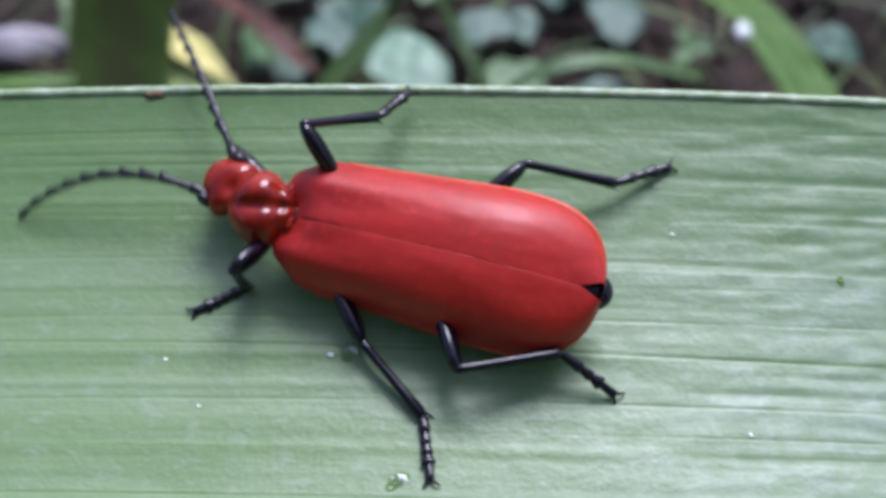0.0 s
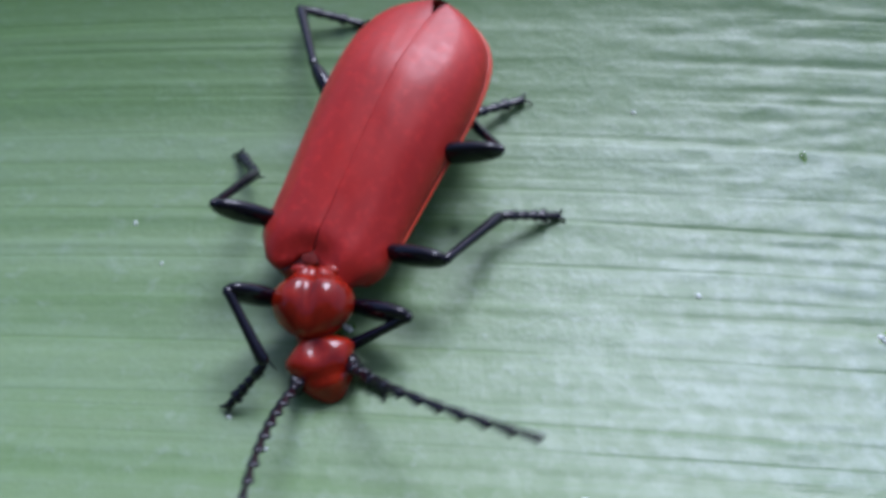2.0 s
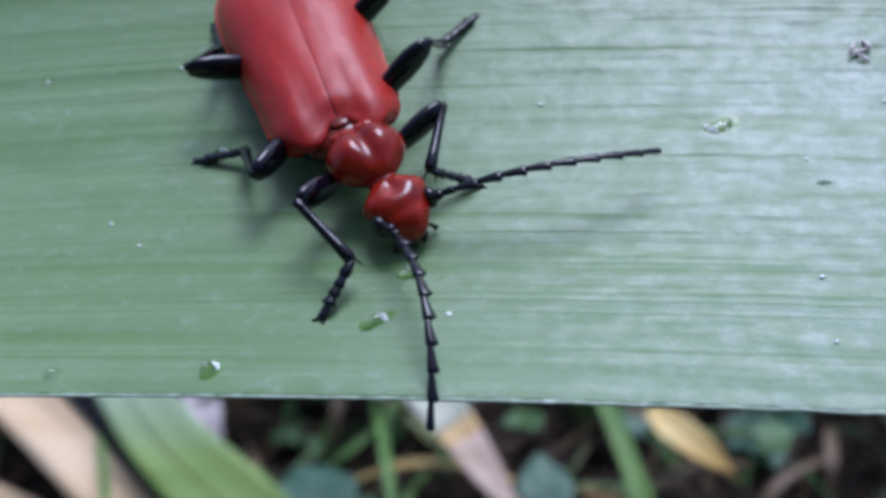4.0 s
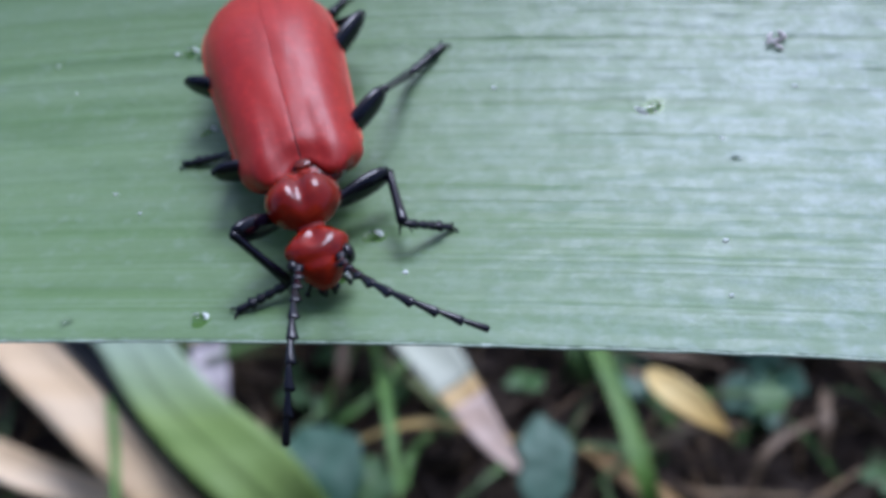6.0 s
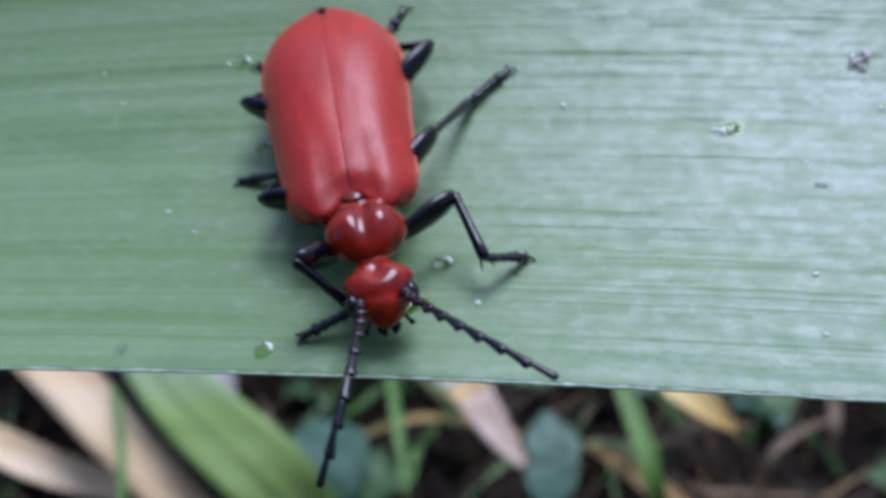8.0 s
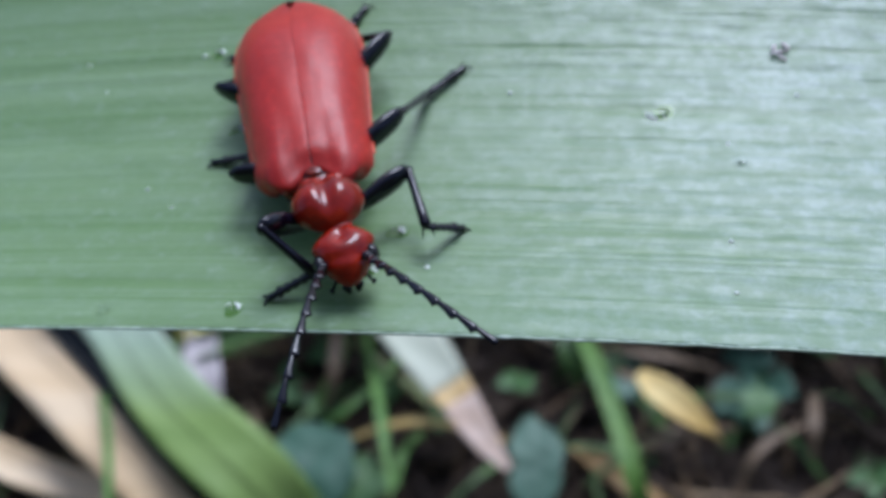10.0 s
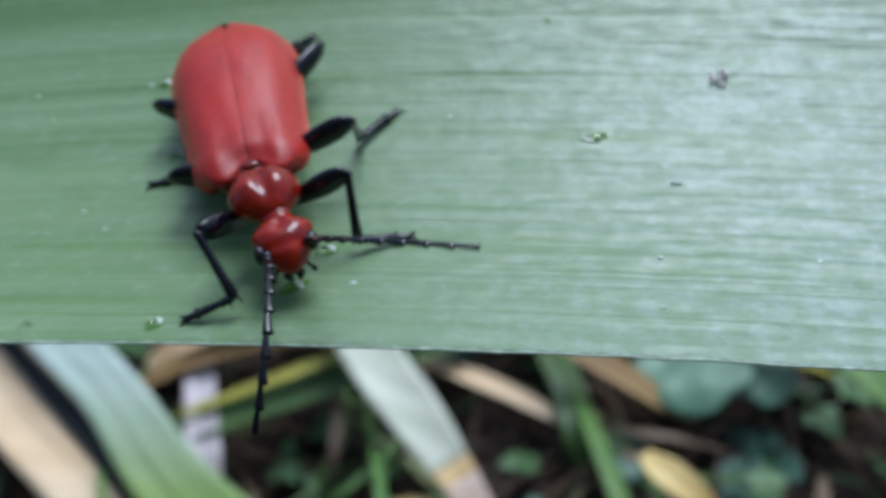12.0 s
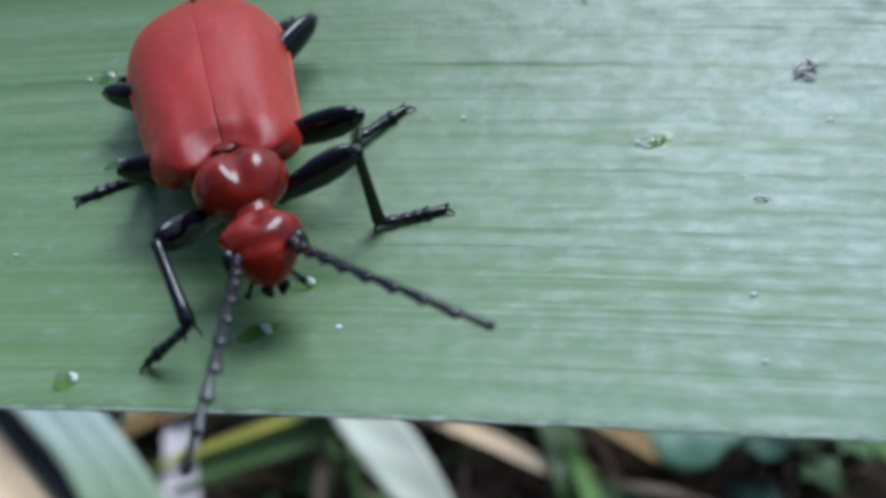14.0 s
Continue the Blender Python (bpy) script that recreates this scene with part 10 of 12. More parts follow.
    walk(limb["tibia_RH"], [
        (0, mm(-6.79, -3.68, 0.51, 0, 25.8, -174.0)),
        (0.5, mm(-7.82, -3.30, 0.99, 0, 19.3, -188.9)),
        (0.625, mm(-7.18, -3.35, 1.30, 0, 17.4, -171.3)),
        (0.75, mm(-5.64, -4.10, 1.79, 0, 15.9, -178.7)),
        (0.875, mm(-3.96, -4.02, 2.03, 0, 12.8, -187.2)),
        (1, mm(-3.33, -3.79, 1.99, 0, 9.7, -194.1)),
        (1.167, mm(-3.56, -3.98, 1.69, 0, 3.7, -201.8)),
        (1.333, mm(-4.45, -4.26, 1.17, 0, -1.4, -207.2)),
        (1.5, mm(-5.34, -4.24, 0.80, 0, -3.8, -205.9)),
        (1.625, mm(-5.84, -4.12, 0.77, 0, -1.1, -194.1)),
        (1.75, mm(-6.36, -3.92, 0.84, 0, 6.0, -171.1)),
        (1.875, mm(-6.79, -3.67, 0.98, 0, 12.2, -150.0)),
        (2, mm(-7.03, -3.49, 1.16, 0, 14.8, -141.6)),
        (2.125, mm(-7.08, -3.42, 1.38, 0, 18.6, -145.9)),
        (2.25, mm(-7.01, -3.43, 1.67, 0, 21.5, -159.8)),
        (2.375, mm(-6.82, -3.49, 1.96, 0, 21.1, -178.3)),
        (2.5, mm(-6.57, -3.57, 2.20, 0, 21.6, -190.5)),
        (2.667, mm(-5.91, -3.79, 2.43, 0, 24.4, -194.5)),
        (2.833, mm(-5.03, -3.92, 2.54, 0, 24.0, -196.4)),
        (3, mm(-4.56, -3.92, 2.54, 0, 23.9, -197.0)),
        (3.5, mm(-4.57, -3.95, 2.48, 0, 28.5, -203.2)),
        (3.833, mm(-4.57, -3.97, 2.44, 0, 28.3, -203.4)),
        (4, mm(-4.65, -3.98, 2.42, 0, 29.4, -205.6)),
        (4.5, mm(-4.90, -4.02, 2.34, 0, 31.7, -209.4)),
        (4.667, mm(-4.98, -4.03, 2.31, 0, 32.3, -210.3)),
        (5, mm(-5.76, -3.97, 1.88, 0, 32.6, -223.4)),
        (5.5, mm(-6.86, -3.39, 1.21, 0, 15.1, -220.7)),
        (6, mm(-6.86, -3.39, 1.21, 0, 28.6, -231.9)),
        (6.5, mm(-6.86, -3.39, 1.21, 0, 24.5, -230.0)),
        (7, mm(-6.86, -3.39, 1.21, 0, 25.5, -224.2)),
        (7.25, mm(-6.86, -3.39, 1.21, 0, 27.1, -226.3)),
        (7.5, mm(-6.86, -3.39, 1.21, 0, 28.5, -228.1)),
        (8, mm(-6.86, -3.39, 1.21, 0, 22.8, -224.4)),
        (8.25, mm(-6.86, -3.39, 1.21, 0, 19.5, -223.8)),
        (8.5, mm(-6.86, -3.39, 1.21, 0, 15.9, -222.6)),
        (8.75, mm(-6.86, -3.39, 1.21, 0, 19.3, -224.1)),
        (9, mm(-6.86, -3.39, 1.21, 0, 21.2, -225.0)),
        (9.8, mm(-6.86, -3.39, 1.21, 0, 22.3, -225.8)),
        (9.833, mm(-6.86, -3.39, 1.21, 0, 22.4, -225.8)),
        (10.6, mm(-6.86, -3.39, 1.21, 0, 23.4, -226.5)),
        (10.667, mm(-6.86, -3.39, 1.21, 0, 23.5, -226.6)),
        (11.5, mm(-6.86, -3.39, 1.21, 0, 24.7, -227.3)),
        (12, mm(-6.86, -3.39, 1.21, 0, 19.2, -239.0)),
        (12.167, mm(-6.86, -3.39, 1.21, 0, 19.0, -242.7)),
        (12.333, mm(-6.86, -3.39, 1.21, 0, 20.0, -246.5)),
        (12.5, mm(-6.86, -3.39, 1.21, 0, 20.9, -250.3)),
        (12.667, mm(-6.86, -3.39, 1.21, 0, 21.8, -248.1)),
        (12.833, mm(-6.86, -3.39, 1.21, 0, 22.8, -245.7)),
        (13, mm(-6.86, -3.39, 1.21, 0, 22.3, -242.5)),
        (13.5, mm(-6.86, -3.39, 1.21, 0, 22.4, -242.0)),
        (14, mm(-6.86, -3.39, 1.21, 0, 12.0, -232.2)),
    ])
    walk(limb["tarsus_RH"], [
        (0, mm(-9.79, -3.99, -0.95, 0, 25.4, -144.4)),
        (0.5, mm(-10.95, -2.82, -0.12, 0, 19.1, -151.5)),
        (0.625, mm(-10.34, -3.83, 0.29, 0, 32.4, -165.9)),
        (0.75, mm(-8.86, -4.17, 0.87, 0, 39.9, -153.9)),
        (0.875, mm(-7.20, -3.61, 1.29, 0, 52.3, -141.6)),
        (1, mm(-6.53, -2.99, 1.43, 0, 57.3, -133.6)),
        (1.167, mm(-6.67, -2.74, 1.47, 0, 50.1, -137.9)),
        (1.333, mm(-7.43, -2.73, 1.25, 0, 45.0, -152.0)),
        (1.5, mm(-8.35, -2.78, 1.03, 0, 32.3, -163.1)),
        (1.625, mm(-9.08, -3.31, 0.83, 0, 22.1, -181.9)),
        (1.75, mm(-9.65, -4.44, 0.49, 0, 13.8, -222.4)),
        (1.875, mm(-9.62, -5.31, 0.27, 0, 12.6, -249.7)),
        (2, mm(-9.57, -5.50, 0.30, 0, 16.5, -256.6)),
        (2.125, mm(-9.71, -5.20, 0.31, 0, 7.6, -255.8)),
        (2.25, mm(-9.93, -4.51, 0.44, 0, -2.0, -239.0)),
        (2.375, mm(-9.95, -3.58, 0.75, 0, -8.9, -182.2)),
        (2.5, mm(-9.63, -3.00, 0.96, 0, -5.3, -152.0)),
        (2.667, mm(-8.87, -3.02, 1.05, 0, 4.9, -167.5)),
        (2.833, mm(-7.96, -3.06, 1.18, 0, 15.1, -187.5)),
        (3, mm(-7.49, -3.02, 1.18, 0, 20.6, -198.4)),
        (3.5, mm(-7.27, -2.79, 0.88, 0, 14.8, -188.9)),
        (3.833, mm(-7.28, -2.80, 0.85, 0, 14.9, -184.4)),
        (4, mm(-7.28, -2.72, 0.77, 0, 13.4, -180.4)),
        (4.5, mm(-7.38, -2.62, 0.57, 0, 9.7, -171.1)),
        (4.667, mm(-7.42, -2.60, 0.52, 0, 8.7, -168.1)),
        (5, mm(-7.81, -2.03, 0.07, 0, -1.3, -148.1)),
        (5.5, mm(-9.31, -1.28, 0.34, 0, 5.1, -104.1)),
        (6, mm(-8.67, -1.08, -0.39, 0, 1.9, -135.5)),
        (6.5, mm(-8.82, -1.06, -0.17, 0, 1.5, -128.2)),
        (7, mm(-9.03, -1.29, -0.23, 0, 2.2, -128.1)),
        (7.25, mm(-8.92, -1.23, -0.31, 0, 1.8, -134.6)),
        (7.5, mm(-8.83, -1.20, -0.39, 0, 1.6, -141.1)),
        (8, mm(-9.07, -1.23, -0.08, 0, 0.3, -132.1)),
        (8.25, mm(-9.14, -1.21, 0.09, 0, 1.3, -124.6)),
        (8.5, mm(-9.23, -1.21, 0.29, 0, 2.8, -117.2)),
        (8.75, mm(-9.13, -1.19, 0.11, 0, 0.8, -123.8)),
        (9, mm(-9.07, -1.18, -0.00, 0, 0.7, -129.9)),
        (9.8, mm(-9.02, -1.17, -0.06, 0, 0.9, -128.0)),
        (9.833, mm(-9.02, -1.17, -0.06, 0, 0.9, -127.9)),
        (10.6, mm(-8.98, -1.16, -0.12, 0, 1.1, -126.2)),
        (10.667, mm(-8.97, -1.16, -0.12, 0, 1.1, -126.0)),
        (11.5, mm(-8.92, -1.15, -0.18, 0, 1.2, -124.2)),
        (12, mm(-8.49, -0.68, 0.11, 0, -0.2, -123.4)),
        (12.167, mm(-8.32, -0.58, 0.12, 0, 1.3, -125.2)),
        (12.333, mm(-8.12, -0.51, 0.07, 0, 1.2, -127.7)),
        (12.5, mm(-7.91, -0.45, 0.02, 0, 1.1, -130.3)),
        (12.667, mm(-8.02, -0.51, -0.03, 0, 1.3, -125.8)),
        (12.833, mm(-8.13, -0.58, -0.08, 0, 1.5, -121.3)),
        (13, mm(-8.29, -0.64, -0.06, 0, 3.4, -115.6)),
        (13.5, mm(-8.32, -0.66, -0.07, 0, 3.2, -119.7)),
        (14, mm(-8.87, -0.80, 0.52, 0, 3.7, -102.8)),
    ])
    walk(limb["ant_R0"], [
    (0, mm(2.51, -1.28, 1.27, 0.0, 11.3, -51.1)), (0.167, mm(2.55, -0.48, 1.27, -0.8, 11.8, -35.7)), (0.333, mm(2.59, 0.32, 1.27, -2.1, 11.4, -19.6)),
    (0.5, mm(2.64, 0.91, 1.27, -1.7, 10.1, -6.1)), (0.625, mm(2.66, 1.09, 1.27, 0.0, 0.3, -6.1)), (0.75, mm(2.68, 1.12, 1.27, 0.2, -23.3, -0.4)),
    (0.875, mm(2.71, 1.09, 1.27, -0.7, -48.9, 6.0)), (1, mm(2.78, 1.12, 1.27, -3.3, -61.3, 13.3)), (1.25, mm(3.06, 1.39, 1.31, -10.8, -66.2, 17.9)),
    (1.5, mm(3.32, 1.60, 1.36, -3.0, -63.6, 13.5)), (2, mm(3.33, 1.33, 1.46, 0.0, -57.9, 17.7)), (2.167, mm(3.52, 1.07, 1.44, 0.0, -52.7, 15.2)),
    (2.333, mm(3.77, 0.75, 1.40, 0.0, -46.0, 12.4)), (2.5, mm(3.96, 0.54, 1.36, 0.0, -39.3, 11.2)), (2.75, mm(3.98, 0.63, 1.30, 0.0, -27.8, 13.3)),
    (3, mm(3.93, 0.74, 1.27, 0.0, -20.7, 14.7)), (3.833, mm(3.88, 0.21, 1.26, 0.0, -23.4, 10.7)), (4.667, mm(3.83, -0.42, 1.27, 0.0, -30.0, 5.1)),
    (5.5, mm(3.72, -0.97, 1.47, 0.1, -38.9, -1.2)), (6, mm(3.77, -0.92, 1.47, 0.3, -40.3, -4.2)), (6.25, mm(3.75, -0.99, 1.47, 0.2, -39.4, -3.4)),
    (6.5, mm(3.73, -1.03, 1.47, 0.2, -37.7, -2.8)), (6.75, mm(3.74, -0.89, 1.47, 0.3, -34.0, -5.2)), (7, mm(3.76, -0.71, 1.47, 0.4, -31.6, -6.8)),
    (7.5, mm(3.80, -0.41, 1.47, -0.1, -39.3, 1.9)), (7.75, mm(3.80, -0.33, 1.47, -0.2, -40.7, 3.2)), (8, mm(3.79, -0.29, 1.47, -0.2, -40.7, 2.7)),
    (8.5, mm(3.79, -0.29, 1.47, 0.0, -36.7, -0.6)), (9, mm(3.82, -0.16, 1.47, 0.1, -37.5, -2.4)), (9.833, mm(3.85, -0.11, 1.48, 0.3, -37.9, -4.8)),
    (10.667, mm(3.88, -0.07, 1.46, 0.5, -38.0, -7.2)), (11.5, mm(3.94, -0.04, 1.43, 0.5, -36.3, -7.1)), (11.75, mm(4.00, -0.04, 1.39, 0.2, -31.4, -2.4)),
    (12, mm(4.08, -0.06, 1.34, -0.2, -25.3, 3.0)), (12.25, mm(4.12, -0.12, 1.36, -0.4, -24.3, 4.9)), (12.5, mm(4.12, -0.21, 1.39, -0.4, -24.9, 5.0)),
    (12.75, mm(4.07, -0.43, 1.38, -0.2, -25.3, 2.5)), (13, mm(4.04, -0.52, 1.38, -0.1, -26.6, 0.6)), (13.167, mm(4.07, -0.27, 1.40, -0.2, -29.1, 2.9)),
    (13.333, mm(4.13, 0.12, 1.44, -0.6, -32.1, 6.5)), (13.5, mm(4.15, 0.34, 1.44, -0.8, -33.4, 8.4)), (14, mm(4.02, -0.28, 1.30, 0.1, -25.0, -0.9)),
    ])
    walk(limb["ant_R1"], [
    (0, mm(2.96, -1.84, 1.13, 0.0, 12.5, -50.4)), (0.167, mm(3.14, -0.89, 1.13, -0.8, 13.2, -35.5)), (0.333, mm(3.28, 0.08, 1.13, -2.1, 13.0, -19.8)),
    (0.5, mm(3.36, 0.82, 1.14, -1.7, 11.8, -6.4)), (0.625, mm(3.40, 1.02, 1.26, 0.0, 1.9, -6.1)), (0.75, mm(3.35, 1.11, 1.56, 0.2, -22.4, 0.3)),
    (0.875, mm(3.20, 1.14, 1.83, -0.8, -48.6, 7.8)), (1, mm(3.12, 1.20, 1.92, -3.4, -60.7, 15.6)), (1.25, mm(3.34, 1.49, 1.98, -10.7, -65.4, 19.8)),
    (1.5, mm(3.64, 1.68, 2.01, -2.9, -62.8, 15.1)), (2, mm(3.70, 1.45, 2.09, 0.0, -56.8, 19.1)), (2.167, mm(3.95, 1.18, 2.03, 0.0, -51.0, 15.9)),
    (2.333, mm(4.27, 0.86, 1.93, 0.0, -43.3, 12.4)), (2.5, mm(4.52, 0.65, 1.82, 0.0, -36.1, 10.6)), (2.75, mm(4.62, 0.78, 1.65, 0.0, -24.8, 11.6)),
    (3, mm(4.59, 0.91, 1.54, 0.0, -18.0, 12.4)), (3.833, mm(4.54, 0.34, 1.56, 0.0, -20.7, 8.4)), (4.667, mm(4.47, -0.36, 1.64, 0.0, -27.2, 3.0)),
    (5.5, mm(4.29, -0.98, 1.94, 0.2, -36.2, -2.9)), (6, mm(4.32, -0.96, 1.95, 0.3, -37.4, -5.1)), (6.25, mm(4.31, -1.03, 1.94, 0.3, -36.7, -4.6)),
    (6.5, mm(4.31, -1.05, 1.92, 0.3, -35.1, -4.4)), (6.75, mm(4.35, -0.95, 1.88, 0.4, -31.2, -6.7)), (7, mm(4.39, -0.78, 1.86, 0.5, -28.6, -7.9)),
    (7.5, mm(4.36, -0.39, 1.94, 0.0, -36.8, -0.5)), (7.75, mm(4.35, -0.30, 1.96, -0.1, -38.3, 1.0)), (8, mm(4.34, -0.27, 1.96, -0.1, -38.2, 0.9)),
    (8.5, mm(4.39, -0.29, 1.91, 0.1, -33.6, -2.1)), (9, mm(4.41, -0.19, 1.92, 0.2, -34.2, -3.4)), (9.833, mm(4.43, -0.16, 1.93, 0.4, -34.6, -6.2)),
    (10.667, mm(4.46, -0.14, 1.91, 0.6, -35.0, -9.0)), (11.5, mm(4.52, -0.11, 1.87, 0.6, -33.4, -9.3)), (11.75, mm(4.63, -0.06, 1.78, 0.3, -28.5, -4.3)),
    (12, mm(4.75, -0.02, 1.65, -0.1, -22.4, 1.6)), (12.25, mm(4.79, -0.06, 1.66, -0.3, -21.3, 3.7)), (12.5, mm(4.79, -0.15, 1.70, -0.3, -21.8, 4.1)),
    (12.75, mm(4.74, -0.40, 1.70, -0.1, -22.2, 1.5)), (13, mm(4.70, -0.52, 1.71, 0.0, -23.7, -0.4)), (13.167, mm(4.72, -0.24, 1.77, -0.1, -26.1, 1.6)),
    (13.333, mm(4.75, 0.19, 1.83, -0.5, -29.0, 5.3)), (13.5, mm(4.76, 0.42, 1.85, -0.6, -30.3, 6.9)), (14, mm(4.69, -0.29, 1.61, 0.2, -22.3, -2.6)),
    ])
    walk(limb["ant_R2"], [
    (0, mm(3.21, -2.14, 1.04, 0.0, 13.8, -49.8)), (0.167, mm(3.46, -1.12, 1.03, -0.8, 14.6, -35.3)), (0.333, mm(3.64, -0.05, 1.04, -2.1, 14.6, -20.1)),
    (0.5, mm(3.75, 0.78, 1.06, -1.6, 13.5, -6.8)), (0.625, mm(3.80, 0.97, 1.26, 0.0, 3.5, -6.0)), (0.75, mm(3.73, 1.12, 1.71, 0.2, -21.5, 1.1)),
    (0.875, mm(3.47, 1.18, 2.13, -0.9, -48.2, 9.6)), (1, mm(3.31, 1.26, 2.27, -3.5, -60.2, 17.9)), (1.25, mm(3.50, 1.55, 2.34, -10.5, -64.7, 21.6)),
    (1.5, mm(3.82, 1.73, 2.37, -2.9, -61.9, 16.6)), (2, mm(3.91, 1.52, 2.42, 0.0, -55.6, 20.4)), (2.167, mm(4.19, 1.25, 2.34, 0.0, -49.0, 16.5)),
    (2.333, mm(4.56, 0.92, 2.20, 0.0, -40.3, 12.4)), (2.5, mm(4.84, 0.71, 2.06, 0.0, -32.4, 10.0)), (2.75, mm(4.98, 0.86, 1.82, 0.0, -21.3, 9.9)),
    (3, mm(4.97, 1.00, 1.66, 0.0, -15.0, 10.1)), (3.833, mm(4.92, 0.39, 1.70, 0.0, -17.7, 5.8)), (4.667, mm(4.82, -0.34, 1.82, 0.0, -24.0, 0.6)),
    (5.5, mm(4.62, -1.00, 2.17, 0.3, -32.8, -4.9)), (6, mm(4.64, -0.99, 2.20, 0.4, -33.9, -6.2)), (6.25, mm(4.63, -1.06, 2.19, 0.4, -33.4, -6.2)),
    (6.5, mm(4.64, -1.08, 2.16, 0.4, -31.8, -6.3)), (6.75, mm(4.69, -0.99, 2.09, 0.5, -28.0, -8.2)), (7, mm(4.74, -0.83, 2.05, 0.5, -25.4, -9.1)),
    (7.5, mm(4.69, -0.39, 2.18, 0.2, -34.0, -2.9)), (7.75, mm(4.67, -0.30, 2.21, 0.1, -35.4, -1.4)), (8, mm(4.66, -0.26, 2.21, 0.1, -35.1, -1.1)),
    (8.5, mm(4.71, -0.30, 2.14, 0.2, -29.8, -3.8)), (9, mm(4.73, -0.21, 2.15, 0.3, -30.3, -4.6)), (9.833, mm(4.76, -0.20, 2.16, 0.5, -30.9, -7.7)),
    (10.667, mm(4.78, -0.20, 2.14, 0.7, -31.4, -10.8)), (11.5, mm(4.86, -0.17, 2.09, 0.8, -29.9, -11.4)), (11.75, mm(4.98, -0.09, 1.97, 0.4, -25.0, -6.3)),
    (12, mm(5.12, -0.01, 1.81, 0.0, -18.8, 0.0)), (12.25, mm(5.16, -0.03, 1.80, -0.2, -17.5, 2.4)), (12.5, mm(5.16, -0.14, 1.85, -0.2, -18.0, 3.0)),
    (12.75, mm(5.12, -0.39, 1.85, 0.0, -18.5, 0.4)), (13, mm(5.07, -0.52, 1.87, 0.1, -20.1, -1.8)), (13.167, mm(5.08, -0.23, 1.94, 0.0, -22.6, 0.3)),
    (13.333, mm(5.10, 0.22, 2.03, -0.3, -25.5, 3.8)), (13.5, mm(5.11, 0.46, 2.05, -0.5, -26.8, 5.3)), (14, mm(5.06, -0.31, 1.76, 0.4, -19.4, -4.4)),
    ])
    walk(limb["ant_R3"], [
    (0, mm(3.68, -2.69, 0.87, 0.0, 15.4, -48.9)), (0.167, mm(4.05, -1.54, 0.85, -0.8, 16.5, -35.0)), (0.333, mm(4.31, -0.30, 0.85, -2.1, 16.6, -20.4)),
    (0.5, mm(4.46, 0.70, 0.90, -1.7, 15.6, -7.3)), (0.625, mm(4.52, 0.89, 1.21, 0.0, 5.8, -5.9)), (0.75, mm(4.41, 1.13, 1.98, 0.1, -20.2, 2.1)),
    (0.875, mm(3.95, 1.26, 2.67, -1.0, -47.6, 12.0)), (1, mm(3.66, 1.37, 2.91, -3.7, -59.4, 20.8)), (1.25, mm(3.79, 1.66, 3.01, -10.3, -63.7, 23.7)),
    (1.5, mm(4.15, 1.83, 3.03, -2.8, -60.9, 18.4)), (2, mm(4.30, 1.66, 3.03, 0.0, -54.1, 22.0)), (2.167, mm(4.66, 1.39, 2.90, 0.0, -46.3, 17.3)),
    (2.333, mm(5.11, 1.04, 2.68, 0.0, -36.0, 12.3)), (2.5, mm(5.45, 0.82, 2.45, 0.0, -27.0, 9.2)), (2.75, mm(5.65, 0.98, 2.08, 0.0, -16.3, 7.7)),
    (3, mm(5.67, 1.12, 1.85, 0.0, -10.7, 6.8)), (3.833, mm(5.61, 0.46, 1.92, 0.0, -13.1, 2.2)), (4.667, mm(5.50, -0.33, 2.12, 0.0, -19.0, -2.7)),
    (5.5, mm(5.23, -1.05, 2.57, 0.4, -27.4, -7.6)), (6, mm(5.25, -1.06, 2.61, 0.4, -28.4, -7.7)), (6.25, mm(5.25, -1.12, 2.59, 0.5, -27.9, -8.4)),
    (6.5, mm(5.26, -1.16, 2.54, 0.5, -26.7, -9.2)), (6.75, mm(5.34, -1.09, 2.43, 0.6, -23.2, -10.3)), (7, mm(5.39, -0.93, 2.37, 0.6, -21.0, -10.7)),
    (7.5, mm(5.30, -0.42, 2.59, 0.3, -30.2, -5.9)), (7.75, mm(5.27, -0.31, 2.63, 0.3, -31.1, -4.5)), (8, mm(5.26, -0.27, 2.63, 0.2, -30.2, -4.0)),
    (8.5, mm(5.36, -0.35, 2.50, 0.3, -23.9, -6.2)), (9, mm(5.36, -0.26, 2.52, 0.3, -24.5, -6.2)), (9.833, mm(5.39, -0.28, 2.53, 0.6, -25.5, -9.6)),
    (10.667, mm(5.40, -0.32, 2.53, 0.8, -26.2, -13.3)), (11.5, mm(5.48, -0.30, 2.46, 0.9, -24.9, -14.4)), (11.75, mm(5.64, -0.17, 2.28, 0.6, -19.6, -9.2)),
    (12, mm(5.82, -0.02, 2.04, 0.2, -12.9, -2.6)), (12.25, mm(5.86, -0.01, 2.02, 0.0, -11.6, 0.4)), (12.5, mm(5.86, -0.10, 2.08, -0.1, -12.0, 1.4)),
    (12.75, mm(5.81, -0.39, 2.08, 0.1, -12.6, -1.4)), (13, mm(5.76, -0.54, 2.13, 0.3, -14.4, -3.7)), (13.167, mm(5.76, -0.22, 2.22, 0.1, -17.0, -1.8)),
    (13.333, mm(5.76, 0.26, 2.34, -0.1, -20.2, 1.7)), (13.5, mm(5.76, 0.52, 2.39, -0.3, -21.8, 3.2)), (14, mm(5.75, -0.36, 2.01, 0.6, -15.3, -6.9)),
    ])
